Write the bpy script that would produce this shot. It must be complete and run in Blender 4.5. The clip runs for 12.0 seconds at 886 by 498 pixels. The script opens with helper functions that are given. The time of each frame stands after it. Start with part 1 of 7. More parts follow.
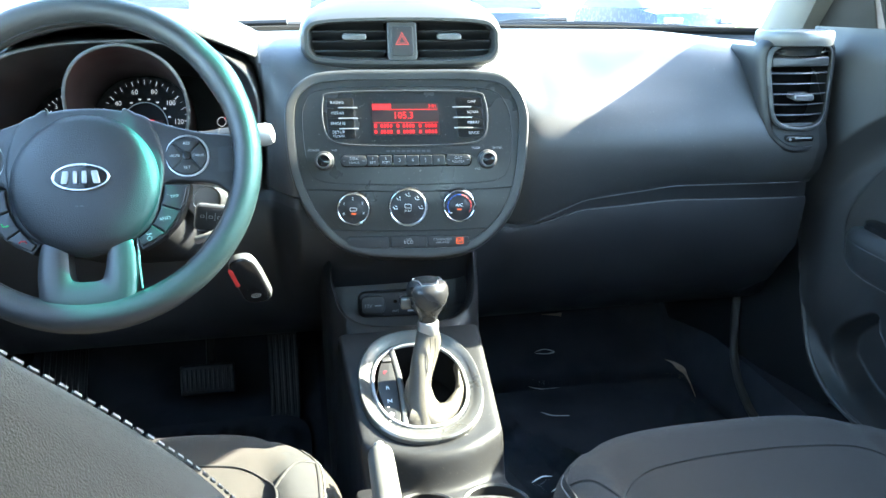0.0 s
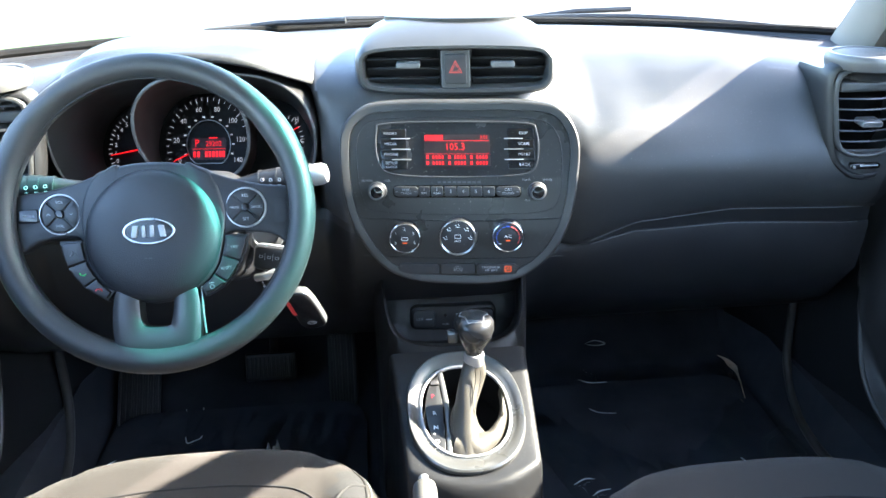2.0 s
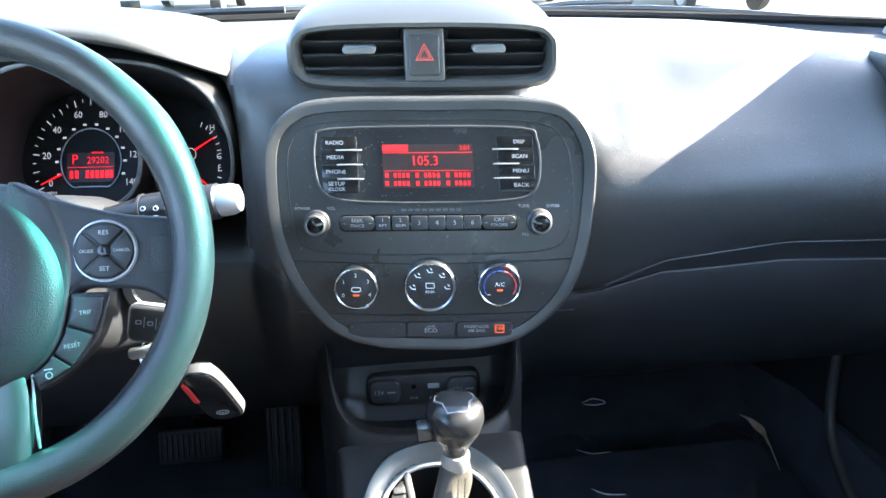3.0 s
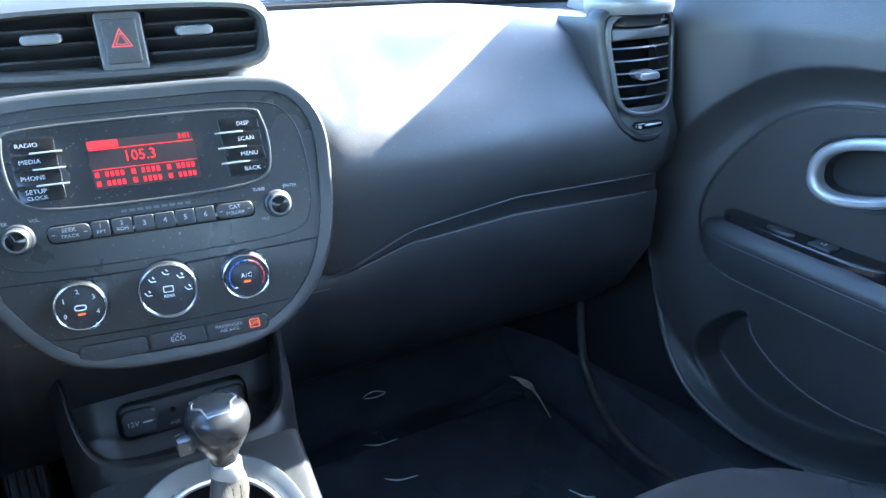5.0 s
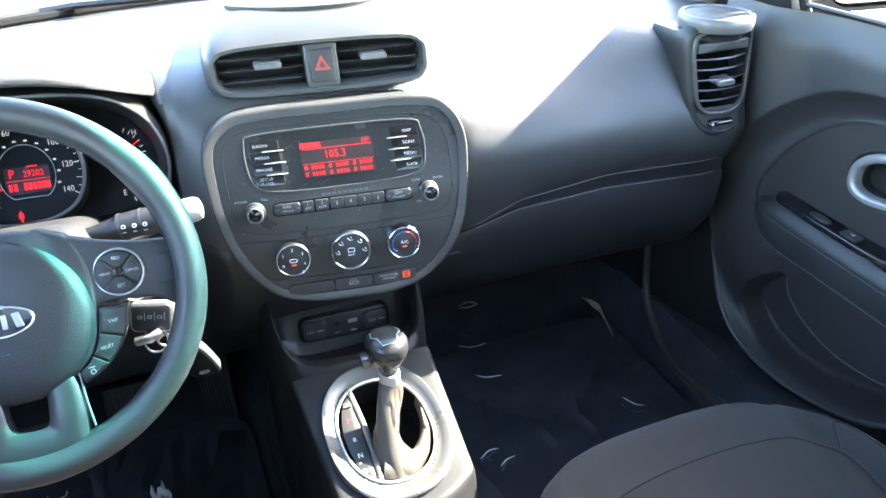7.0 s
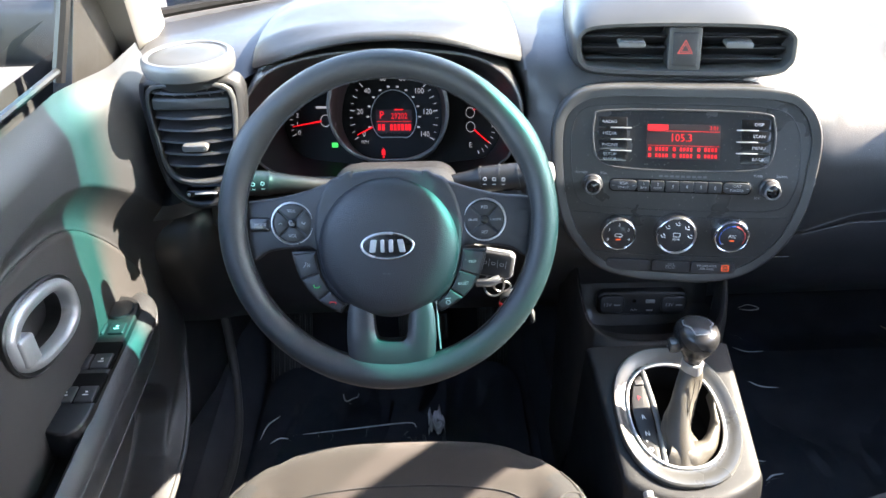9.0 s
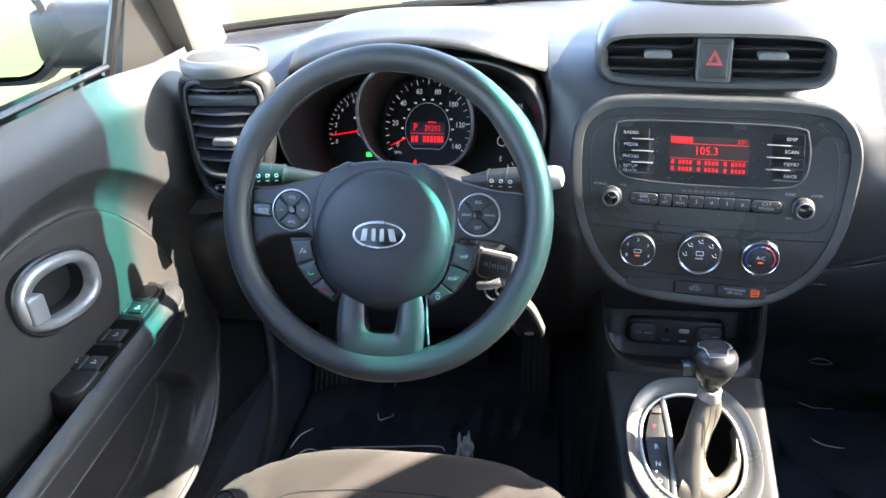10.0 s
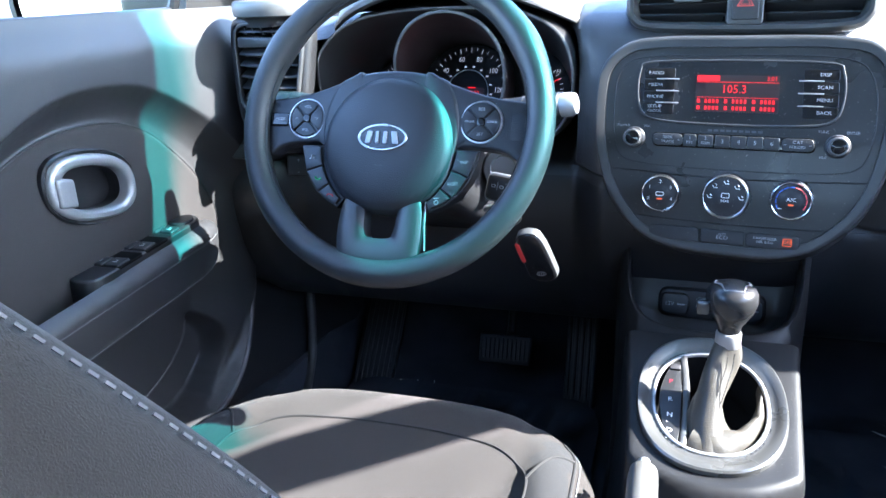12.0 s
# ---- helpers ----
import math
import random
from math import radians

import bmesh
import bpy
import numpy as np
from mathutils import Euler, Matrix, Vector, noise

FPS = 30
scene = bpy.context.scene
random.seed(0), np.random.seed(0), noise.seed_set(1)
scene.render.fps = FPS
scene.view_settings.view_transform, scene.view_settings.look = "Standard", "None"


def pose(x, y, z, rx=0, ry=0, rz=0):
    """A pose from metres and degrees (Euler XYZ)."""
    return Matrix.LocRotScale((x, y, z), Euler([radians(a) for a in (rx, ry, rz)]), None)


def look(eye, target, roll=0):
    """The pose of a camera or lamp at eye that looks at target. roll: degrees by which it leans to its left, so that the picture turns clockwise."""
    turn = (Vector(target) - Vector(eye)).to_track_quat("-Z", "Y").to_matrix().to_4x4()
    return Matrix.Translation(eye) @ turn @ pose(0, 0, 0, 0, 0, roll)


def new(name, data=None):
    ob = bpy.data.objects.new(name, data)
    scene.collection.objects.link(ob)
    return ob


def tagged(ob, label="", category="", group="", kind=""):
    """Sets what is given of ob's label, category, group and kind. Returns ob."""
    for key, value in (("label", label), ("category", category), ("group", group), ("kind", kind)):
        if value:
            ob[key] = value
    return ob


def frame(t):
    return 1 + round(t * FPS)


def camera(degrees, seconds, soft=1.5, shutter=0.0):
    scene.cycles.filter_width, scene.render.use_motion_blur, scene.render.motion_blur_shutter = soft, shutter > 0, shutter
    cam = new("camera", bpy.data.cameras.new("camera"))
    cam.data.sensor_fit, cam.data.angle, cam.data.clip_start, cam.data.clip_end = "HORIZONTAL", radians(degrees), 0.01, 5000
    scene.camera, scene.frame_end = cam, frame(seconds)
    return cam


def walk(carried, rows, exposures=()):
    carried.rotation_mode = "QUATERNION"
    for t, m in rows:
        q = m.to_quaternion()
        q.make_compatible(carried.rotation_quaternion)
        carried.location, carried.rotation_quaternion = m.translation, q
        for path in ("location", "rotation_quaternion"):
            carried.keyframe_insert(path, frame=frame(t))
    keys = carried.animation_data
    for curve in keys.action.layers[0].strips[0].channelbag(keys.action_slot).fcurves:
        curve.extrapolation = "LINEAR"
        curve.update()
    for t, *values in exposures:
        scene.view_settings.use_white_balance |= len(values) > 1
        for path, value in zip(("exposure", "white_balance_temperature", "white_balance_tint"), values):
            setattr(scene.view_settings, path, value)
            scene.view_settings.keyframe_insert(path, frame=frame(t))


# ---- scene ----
cam = camera(62.2, 12.0)
PATH = [
    (0, (-0.13, 0.056, 1.183), (0.222, 1.915, 0.535), 0.0),
    (0.5, (-0.121, 0.025, 1.269), (0.076, 1.86, 0.498), -0.1),
    (1, (-0.106, 0.001, 1.309), (0.06, 1.809, 0.471), 0.3),
    (1.5, (-0.105, -0.011, 1.321), (0.058, 1.791, 0.468), -0.0),
    (2, (-0.105, 0.079, 1.324), (0.063, 1.89, 0.493), -0.8),
    (2.5, (-0.077, 0.256, 1.291), (0.108, 2.081, 0.493), -0.9),
    (2.7, (-0.078, 0.319, 1.263), (0.135, 2.147, 0.479), -0.6),
    (4.3, (-0.087, 0.385, 1.185), (0.541, 2.149, 0.482), -0.9),
    (4.5, (-0.083, 0.378, 1.184), (0.63, 2.108, 0.477), -1.1),
    (5, (-0.062, 0.349, 1.181), (0.808, 1.999, 0.458), -2.3),
    (5.5, (-0.053, 0.321, 1.196), (0.94, 1.882, 0.435), -3.0),
    (6, (-0.06, 0.28, 1.239), (0.969, 1.788, 0.424), -3.3),
    (6.5, (-0.098, 0.237, 1.306), (0.788, 1.78, 0.394), -2.6),
    (7, (-0.189, 0.211, 1.395), (0.448, 1.808, 0.375), -1.1),
    (7.5, (-0.272, 0.212, 1.414), (0.142, 1.834, 0.319), -0.0),
    (7.7, (-0.291, 0.217, 1.415), (0.043, 1.843, 0.3), 0.1),
    (9.3, (-0.313, 0.2, 1.423), (-0.368, 1.897, 0.366), -2.0),
    (9.5, (-0.274, 0.195, 1.409), (-0.394, 1.91, 0.387), -2.4),
    (10, (-0.187, 0.182, 1.355), (-0.46, 1.928, 0.419), -2.7),
    (10.5, (-0.137, 0.168, 1.294), (-0.531, 1.933, 0.439), -2.3),
    (11, (-0.101, 0.151, 1.228), (-0.594, 1.925, 0.446), -1.9),
    (11.5, (-0.076, 0.139, 1.184), (-0.622, 1.919, 0.454), -1.9),
    (12, (-0.066, 0.128, 1.161), (-0.633, 1.921, 0.478), -2.3),
]
EXPOSURE = [(0, 4.94, 6250, 0), (0.5, 4.47, 6300, 6), (1.5, 4.42, 6300, 9), (2.5, 4.62, 6300, 9), (4.5, 4.72, 5600, 8), (5.5, 5.01, 5350, 7), (6, 5.15, 5500, 7), (6.5, 5.20, 5900, 8), (7.5, 4.57, 6800, 11), (9.5, 4.17, 6650, 15), (10.5, 4.22, 6400, 14), (11, 4.22, 6000, 14), (12, 4.24, 5450, 14)]
walk(cam, [(t, look(eye, target, roll)) for t, eye, target, roll in PATH], EXPOSURE)

# ---------------------------------------------------------------- light
TO_SUN = Vector((1.32, 0.20, 1.0)).normalized()
sun_data = bpy.data.lights.new("sun", "SUN")
sun_data.energy, sun_data.angle, sun_data.color = 4.2, radians(0.55), (1.0, 0.90, 0.75)
sun = new("sun", sun_data)
sun.matrix_world = look(TO_SUN * 30, (0, 0, 0))

world = bpy.data.worlds.new("sky")
scene.world = world
world.use_nodes = True
wn = world.node_tree.nodes
sky = wn.new("ShaderNodeTexSky")
sky.sky_type, sky.sun_disc = "NISHITA", False
sky.sun_elevation, sky.sun_rotation = math.asin(TO_SUN.z), math.atan2(TO_SUN.x, TO_SUN.y)
sky.altitude, sky.air_density, sky.dust_density = 50, 1.0, 1.2
wn["Background"].inputs["Strength"].default_value = 0.15
world.node_tree.links.new(sky.outputs["Color"], wn["Background"].inputs["Color"])


# ---------------------------------------------------------------- materials
def mat(name, color, rough=0.5, metal=0.0, grain=0.0, grain_scale=900.0, vary=0.12, vary_scale=14.0,
        spec=0.5, coat=0.0, rough_vary=0.08, sheen=0.0, dust=0.0, pattern="noise"):
    """Principled material with colour variation at two scales, roughness wear and fine relief."""
    m = bpy.data.materials.new(name)
    m.use_nodes = True
    nt = m.node_tree
    b = nt.nodes["Principled BSDF"]
    b.inputs["Metallic"].default_value = metal
    b.inputs["Specular IOR Level"].default_value = spec
    b.inputs["Coat Weight"].default_value = coat
    b.inputs["Sheen Weight"].default_value = sheen
    geo = nt.nodes.new("ShaderNodeNewGeometry")
    big = nt.nodes.new("ShaderNodeTexNoise")
    big.inputs["Scale"].default_value, big.inputs["Detail"].default_value = vary_scale, 4.0
    fine = nt.nodes.new("ShaderNodeTexVoronoi" if pattern == "cells" else "ShaderNodeTexNoise")
    fine.inputs["Scale"].default_value = grain_scale
    for n in (big, fine):
        nt.links.new(geo.outputs["Position"], n.inputs["Vector"])
    fine_out = fine.outputs["Distance"] if pattern == "cells" else fine.outputs["Fac"]
    add = nt.nodes.new("ShaderNodeMath")
    add.operation = "MULTIPLY_ADD"
    nt.links.new(fine_out, add.inputs[0])
    add.inputs[1].default_value = 0.35
    nt.links.new(big.outputs["Fac"], add.inputs[2])
    ramp = nt.nodes.new("ShaderNodeMapRange")
    ramp.inputs["From Min"].default_value, ramp.inputs["From Max"].default_value = 0.35, 1.0
    ramp.inputs["To Min"].default_value, ramp.inputs["To Max"].default_value = 1 - vary, 1 + vary
    nt.links.new(add.outputs[0], ramp.inputs["Value"])
    mul = nt.nodes.new("ShaderNodeVectorMath")
    mul.operation = "SCALE"
    mul.inputs[0].default_value = color
    nt.links.new(ramp.outputs[0], mul.inputs["Scale"])
    colour = mul.outputs[0]
    if dust:
        specks = nt.nodes.new("ShaderNodeTexNoise")
        specks.inputs["Scale"].default_value, specks.inputs["Detail"].default_value = 420.0, 2.0
        nt.links.new(geo.outputs["Position"], specks.inputs["Vector"])
        cut = nt.nodes.new("ShaderNodeMapRange")
        cut.inputs["From Min"].default_value, cut.inputs["From Max"].default_value = 0.68, 0.78
        cut.inputs["To Max"].default_value = dust
        nt.links.new(specks.outputs["Fac"], cut.inputs["Value"])
        mix = nt.nodes.new("ShaderNodeMix")
        mix.data_type = "RGBA"
        mix.inputs["B"].default_value = (0.35, 0.33, 0.3, 1)
        nt.links.new(cut.outputs[0], mix.inputs["Factor"])
        nt.links.new(colour, mix.inputs["A"])
        colour = mix.outputs["Result"]
    nt.links.new(colour, b.inputs["Base Color"])
    rr = nt.nodes.new("ShaderNodeMapRange")
    rr.inputs["From Min"].default_value, rr.inputs["From Max"].default_value = 0.3, 0.7
    rr.inputs["To Min"].default_value, rr.inputs["To Max"].default_value = max(0.02, rough - rough_vary), min(1, rough + rough_vary)
    nt.links.new(big.outputs["Fac"], rr.inputs["Value"])
    nt.links.new(rr.outputs[0], b.inputs["Roughness"])
    if grain:
        bump = nt.nodes.new("ShaderNodeBump")
        bump.inputs["Strength"].default_value, bump.inputs["Distance"].default_value = grain, 0.0006
        nt.links.new(fine_out, bump.inputs["Height"])
        nt.links.new(bump.outputs[0], b.inputs["Normal"])
    return m


def glow(name, color, strength):
    m = bpy.data.materials.new(name)
    m.use_nodes = True
    b = m.node_tree.nodes["Principled BSDF"]
    b.inputs["Base Color"].default_value = (*[c * 0.3 for c in color], 1)
    b.inputs["Emission Color"].default_value = (*color, 1)
    b.inputs["Emission Strength"].default_value = strength
    return m


def pane_mat(name, tint, gloss=0.06, rough=0.01):
    m = bpy.data.materials.new(name)
    m.use_nodes = True
    nt = m.node_tree
    nt.nodes.remove(nt.nodes["Principled BSDF"])
    clear, shine, mix = (nt.nodes.new(k) for k in ("ShaderNodeBsdfTransparent", "ShaderNodeBsdfGlossy", "ShaderNodeMixShader"))
    clear.inputs["Color"].default_value = (*tint, 1)
    shine.inputs["Roughness"].default_value = rough
    edge, power, lift = (nt.nodes.new(k) for k in ("ShaderNodeLayerWeight", "ShaderNodeMath", "ShaderNodeMath"))
    edge.inputs["Blend"].default_value = 0.5
    power.operation, lift.operation = "POWER", "MULTIPLY_ADD"
    power.inputs[1].default_value, lift.inputs[1].default_value, lift.inputs[2].default_value = 5.0, 1 - gloss, gloss
    nt.links.new(edge.outputs["Facing"], power.inputs[0])
    nt.links.new(power.outputs[0], lift.inputs[0])
    nt.links.new(lift.outputs[0], mix.inputs["Fac"])
    nt.links.new(clear.outputs[0], mix.inputs[1])
    nt.links.new(shine.outputs[0], mix.inputs[2])
    nt.links.new(mix.outputs[0], nt.nodes["Material Output"].inputs["Surface"])
    return m


DASH = mat("dash_grained_plastic", (0.035, 0.035, 0.036), 0.42, grain=0.3, grain_scale=1000, pattern="cells", dust=0.25)
HOOD = mat("hood_grained_plastic", (0.031, 0.031, 0.032), 0.45, grain=0.35, grain_scale=1000, pattern="cells", dust=0.25)
# dash plastic toned down, so the lower dash carries its shade in the colour
DASH_DARKENED = mat("darkened_dash_plastic", (0.016, 0.016, 0.018), 0.5, grain=0.3, grain_scale=1000, pattern="cells")
PANEL = mat("smooth_black_panel", (0.028, 0.028, 0.028), 0.33, grain=0.12, grain_scale=1400, dust=0.5)
RIM_GREY = mat("satin_grey_bezel", (0.038, 0.038, 0.038), 0.36, grain=0.08, grain_scale=1500)
# near-black that paints in the darkness of deep recesses
DEEP_SHADE = mat("recess_shade_black", (0.003, 0.003, 0.003), 0.9, spec=0.1)
BLACK = mat("black_plastic", (0.012, 0.012, 0.013), 0.42, grain=0.2, grain_scale=1200)
GLOSS = mat("gloss_black_plastic", (0.010, 0.010, 0.011), 0.14, vary=0.05, dust=0.35)
# base lifted above gloss black for a grey reflection; the specks are dust
SURROUND = mat("dusty_reflection_lifted_surround", (0.021, 0.021, 0.022), 0.24, vary=0.1, dust=0.45)
KEYCAP = mat("soft_black_keys", (0.020, 0.020, 0.022), 0.45, grain=0.15, grain_scale=1300, dust=0.3)
LEATHER = mat("black_wheel_leather", (0.027, 0.028, 0.030), 0.40, grain=0.35, grain_scale=1100, pattern="cells", rough_vary=0.1)
BOSS = mat("grained_boss_cover", (0.0175, 0.0185, 0.022), 0.45, grain=0.4, grain_scale=1000, pattern="cells")
SILVER = mat("satin_silver", (0.36, 0.36, 0.365), 0.42, metal=0.6, vary=0.05, grain=0.05)
BRIGHT = mat("bright_silver_ring", (0.55, 0.55, 0.57), 0.35, metal=0.8, vary=0.05)
CHROME = mat("bright_chrome", (0.58, 0.58, 0.60), 0.26, metal=1.0, vary=0.03, rough_vary=0.04)
BOOT = mat("grey_boot_leather", (0.058, 0.052, 0.043), 0.5, grain=0.4, grain_scale=800, pattern="cells")
CLOTH = mat("dark_seat_cloth", (0.027, 0.0235, 0.0215), 0.92, grain=0.9, grain_scale=1700, vary=0.2, spec=0.2, sheen=0.06)
CLOTH_SIDE = mat("ribbed_seat_cloth", (0.021, 0.0205, 0.021), 0.92, grain=1.0, grain_scale=1300, vary=0.2, spec=0.2, sheen=0.06)
PIPING = mat("seat_seam_thread", (0.013, 0.012, 0.012), 0.8, grain=0.4)
SEAL = mat("satin_door_seal", (0.040, 0.038, 0.037), 0.42, vary=0.2)
# lighter than the door plastic: the highlight on its edges, as colour
EDGE_HIGHLIGHT = mat("panel_edge_highlight", (0.062, 0.062, 0.064), 0.36, vary=0.15)
PALE_THREAD = mat("pale_cushion_thread", (0.24, 0.24, 0.24), 0.8)
THREAD = mat("pale_stitch_thread", (0.09, 0.09, 0.095), 0.8)
CARPET = mat("black_carpet", (0.034, 0.037, 0.045), 0.97, grain=1.0, grain_scale=1100, vary=0.35, spec=0.1)
RUBBER = mat("pedal_rubber", (0.011, 0.011, 0.012), 0.5, grain=0.3)
DOOR_LOW = mat("door_lower_plastic", (0.030, 0.030, 0.032), 0.42, grain=0.3, grain_scale=1000, pattern="cells")


def door_panel_mat():
    """Grained plastic above the arch, woven cloth inside the insert, darker plastic below."""
    m = mat("door_panel", (0.034, 0.034, 0.036), 0.45, grain=0.3, grain_scale=1000, pattern="cells")
    nt = m.node_tree
    b = nt.nodes["Principled BSDF"]

    def zone(name, lo, hi):
        at, mr = nt.nodes.new("ShaderNodeAttribute"), nt.nodes.new("ShaderNodeMapRange")
        at.attribute_name = name
        mr.inputs["From Min"].default_value, mr.inputs["From Max"].default_value = lo, hi
        nt.links.new(at.outputs["Fac"], mr.inputs["Value"])
        return mr.outputs[0]

    scale = b.inputs["Base Color"].links[0].from_node
    up, cloth = zone("arch", -0.005, -0.003), zone("insert", 0.0005, -0.0015)
    prev = None
    for fac, col in ((up, (0.029, 0.029, 0.031)), (cloth, (0.0235, 0.0205, 0.020))):
        mix = nt.nodes.new("ShaderNodeMix")
        mix.data_type = "RGBA"
        nt.links.new(fac, mix.inputs["Factor"])
        if prev is None:
            mix.inputs["A"].default_value = (0.027, 0.0265, 0.028, 1)
        else:
            nt.links.new(prev, mix.inputs["A"])
        mix.inputs["B"].default_value = (*col, 1)
        prev = mix.outputs["Result"]
    nt.links.new(prev, scale.inputs[0])
    mr = nt.nodes.new("ShaderNodeMapRange")
    mr.inputs["To Min"].default_value, mr.inputs["To Max"].default_value = 0.47, 0.9
    nt.links.new(cloth, mr.inputs["Value"])
    nt.links.new(mr.outputs[0], b.inputs["Roughness"])
    return m


DOOR_PANEL = door_panel_mat()
TRIM = mat("pillar_trim", (0.22, 0.21, 0.20), 0.6, grain=0.4, grain_scale=900)
HEADLINER = mat("headliner_cloth", (0.46, 0.44, 0.41), 0.95, grain=0.6, grain_scale=1200)
WHITE = mat("printed_white", (0.78, 0.78, 0.78), 0.5, vary=0.04)
GREY_PRINT = mat("printed_grey", (0.30, 0.30, 0.31), 0.5, vary=0.04)
KEY_PRINT = mat("dim_key_print", (0.34, 0.34, 0.35), 0.5, vary=0.04)
SATIN = mat("satin_grey_metal", (0.12, 0.12, 0.121), 0.40, metal=0.35, vary=0.05)
SAIL = mat("dark_sail_plastic", (0.030, 0.028, 0.026), 0.5, grain=0.3, grain_scale=1000, pattern="cells")
RING = mat("satin_ring_plastic", (0.105, 0.105, 0.103), 0.33, metal=0.6, vary=0.05)
CONSOLE = mat("console_plastic", (0.011, 0.011, 0.012), 0.48, spec=0.3, grain=0.3, grain_scale=1000, pattern="cells", dust=0.2)
FAINT = mat("embossed_grey", (0.085, 0.085, 0.09), 0.5, vary=0.04)
ORANGE = glow("amber_lamp", (1.0, 0.14, 0.03), 0.06)
RED = glow("red_display", (1.0, 0.004, 0.010), 0.062)
RED_DIM = glow("red_display_field", (0.03, 0.004, 0.005), 0.010)
GREEN = glow("green_telltale", (0.05, 0.9, 0.15), 0.06)
RED_PAINT = mat("red_print", (0.55, 0.03, 0.03), 0.5)
BLUE_PAINT = mat("blue_print", (0.03, 0.10, 0.45), 0.5)
DIAL_WHITE = glow("lit_dial_print", (0.85, 0.86, 0.92), 0.025)
WINDOW = pane_mat("window_glass", (0.90, 0.93, 0.91))
SHIELD = pane_mat("laminated_windshield_glass", (0.74, 0.77, 0.755))
BAND = pane_mat("shade_band_glass", (0.03, 0.30, 0.30))


def fade_band():
    """The band's tint fades out towards its lower edge."""
    nt = BAND.node_tree
    at, mix = nt.nodes.new("ShaderNodeAttribute"), nt.nodes.new("ShaderNodeMix")
    at.attribute_name = "tint"
    mix.data_type = "RGBA"
    mix.inputs["A"].default_value, mix.inputs["B"].default_value = (0.74, 0.77, 0.755, 1), (0.07, 0.50, 0.49, 1)
    nt.links.new(at.outputs["Fac"], mix.inputs["Factor"])
    nt.links.new(mix.outputs["Result"], nt.nodes["Transparent BSDF"].inputs["Color"])


fade_band()
FILM = pane_mat("clear_plastic_film", (0.95, 0.95, 0.95), gloss=0.10, rough=0.05)
# tint sets how much skylight fills the cabin from behind
PRIVACY = pane_mat("privacy_glass", (0.62, 0.64, 0.63))
MIRROR = mat("mirror_silvering", (0.85, 0.87, 0.88), 0.02, metal=1.0, vary=0.01, rough_vary=0.0)
PAPER = mat("torn_paper_scrap", (0.50, 0.38, 0.28), 0.8, vary=0.5, vary_scale=40)


# ---------------------------------------------------------------- mesh helpers
def finish(bm, name, material, sharp=38):
    bmesh.ops.recalc_face_normals(bm, faces=bm.faces)
    for f in bm.faces:
        f.smooth = True
    for e in bm.edges:
        if len(e.link_faces) == 2 and e.calc_face_angle(0) > radians(sharp):
            e.smooth = False
    me = bpy.data.meshes.new(name)
    bm.to_mesh(me)
    bm.free()
    for m in (material if isinstance(material, (list, tuple)) else [material]):
        me.materials.append(m)
    return me


def part(name, bm, material, parent, label="", sharp=38):
    ob = new(name, finish(bm, name, material, sharp))
    ob.parent = parent
    if label:
        ob["label"] = label
    return ob


def thing(name, at, label, category, group="", kind=""):
    ob = new(name)
    ob.empty_display_size = 0.05
    ob.location = at
    bpy.context.view_layer.update()
    return tagged(ob, label, category, group, kind)


def sub(name, bm, material, parent, label="", sharp=38):
    """A mesh given in world places, hung under a thing that stands anywhere."""
    ob = part(name, bm, material, parent, label, sharp)
    m = parent.matrix_basis if parent.parent is None else Matrix.Identity(4)
    ob.matrix_parent_inverse = m.inverted()
    return ob


def whole(name, bm, material, label, category, group="", kind="", sharp=38):
    return tagged(new(name, finish(bm, name, material, sharp)), label, category, group, kind)


def grid(bm, rows, close_u=False, close_v=False):
    v = [[bm.verts.new(p) for p in r] for r in rows]
    nu, nv = len(v), len(v[0])
    for i in range(nu if close_u else nu - 1):
        for j in range(nv if close_v else nv - 1):
            q = [v[i][j], v[(i + 1) % nu][j], v[(i + 1) % nu][(j + 1) % nv], v[i][(j + 1) % nv]]
            bm.faces.new(q)
    return v


def cap(bm, ring):
    c = bm.verts.new(sum((v.co for v in ring), Vector()) / len(ring))
    for i in range(len(ring)):
        bm.faces.new((ring[i], ring[(i + 1) % len(ring)], c))


def rrect(w, h, r, n=5, cx=0.0, cy=0.0):
    """Outline of a rounded rectangle, w by h."""
    out = []
    for sx, sy, a0 in ((1, 1, 0), (-1, 1, 90), (-1, -1, 180), (1, -1, 270)):
        for i in range(n + 1):
            a = radians(a0 + 90 * i / n)
            out.append((cx + sx * (w / 2 - r) + r * math.cos(a), cy + sy * (h / 2 - r) + r * math.sin(a)))
    return out


def oval(w, h, n=40, cx=0.0, cy=0.0, power=2.0):
    out = []
    for i in range(n):
        a = 2 * math.pi * i / n
        c, s = math.cos(a), math.sin(a)
        out.append((cx + w / 2 * math.copysign(abs(c) ** (2 / power), c), cy + h / 2 * math.copysign(abs(s) ** (2 / power), s)))
    return out


def inset(outline, d):
    n = len(outline)
    out = []
    for i in range(n):
        a, b, c = Vector(outline[i - 1]), Vector(outline[i]), Vector(outline[(i + 1) % n])
        t = c - a
        if t.length < 1e-9:
            t = Vector((1, 0))
        nrm = Vector((-t.y, t.x)).normalized()
        out.append(tuple(b + nrm * d))
    return out


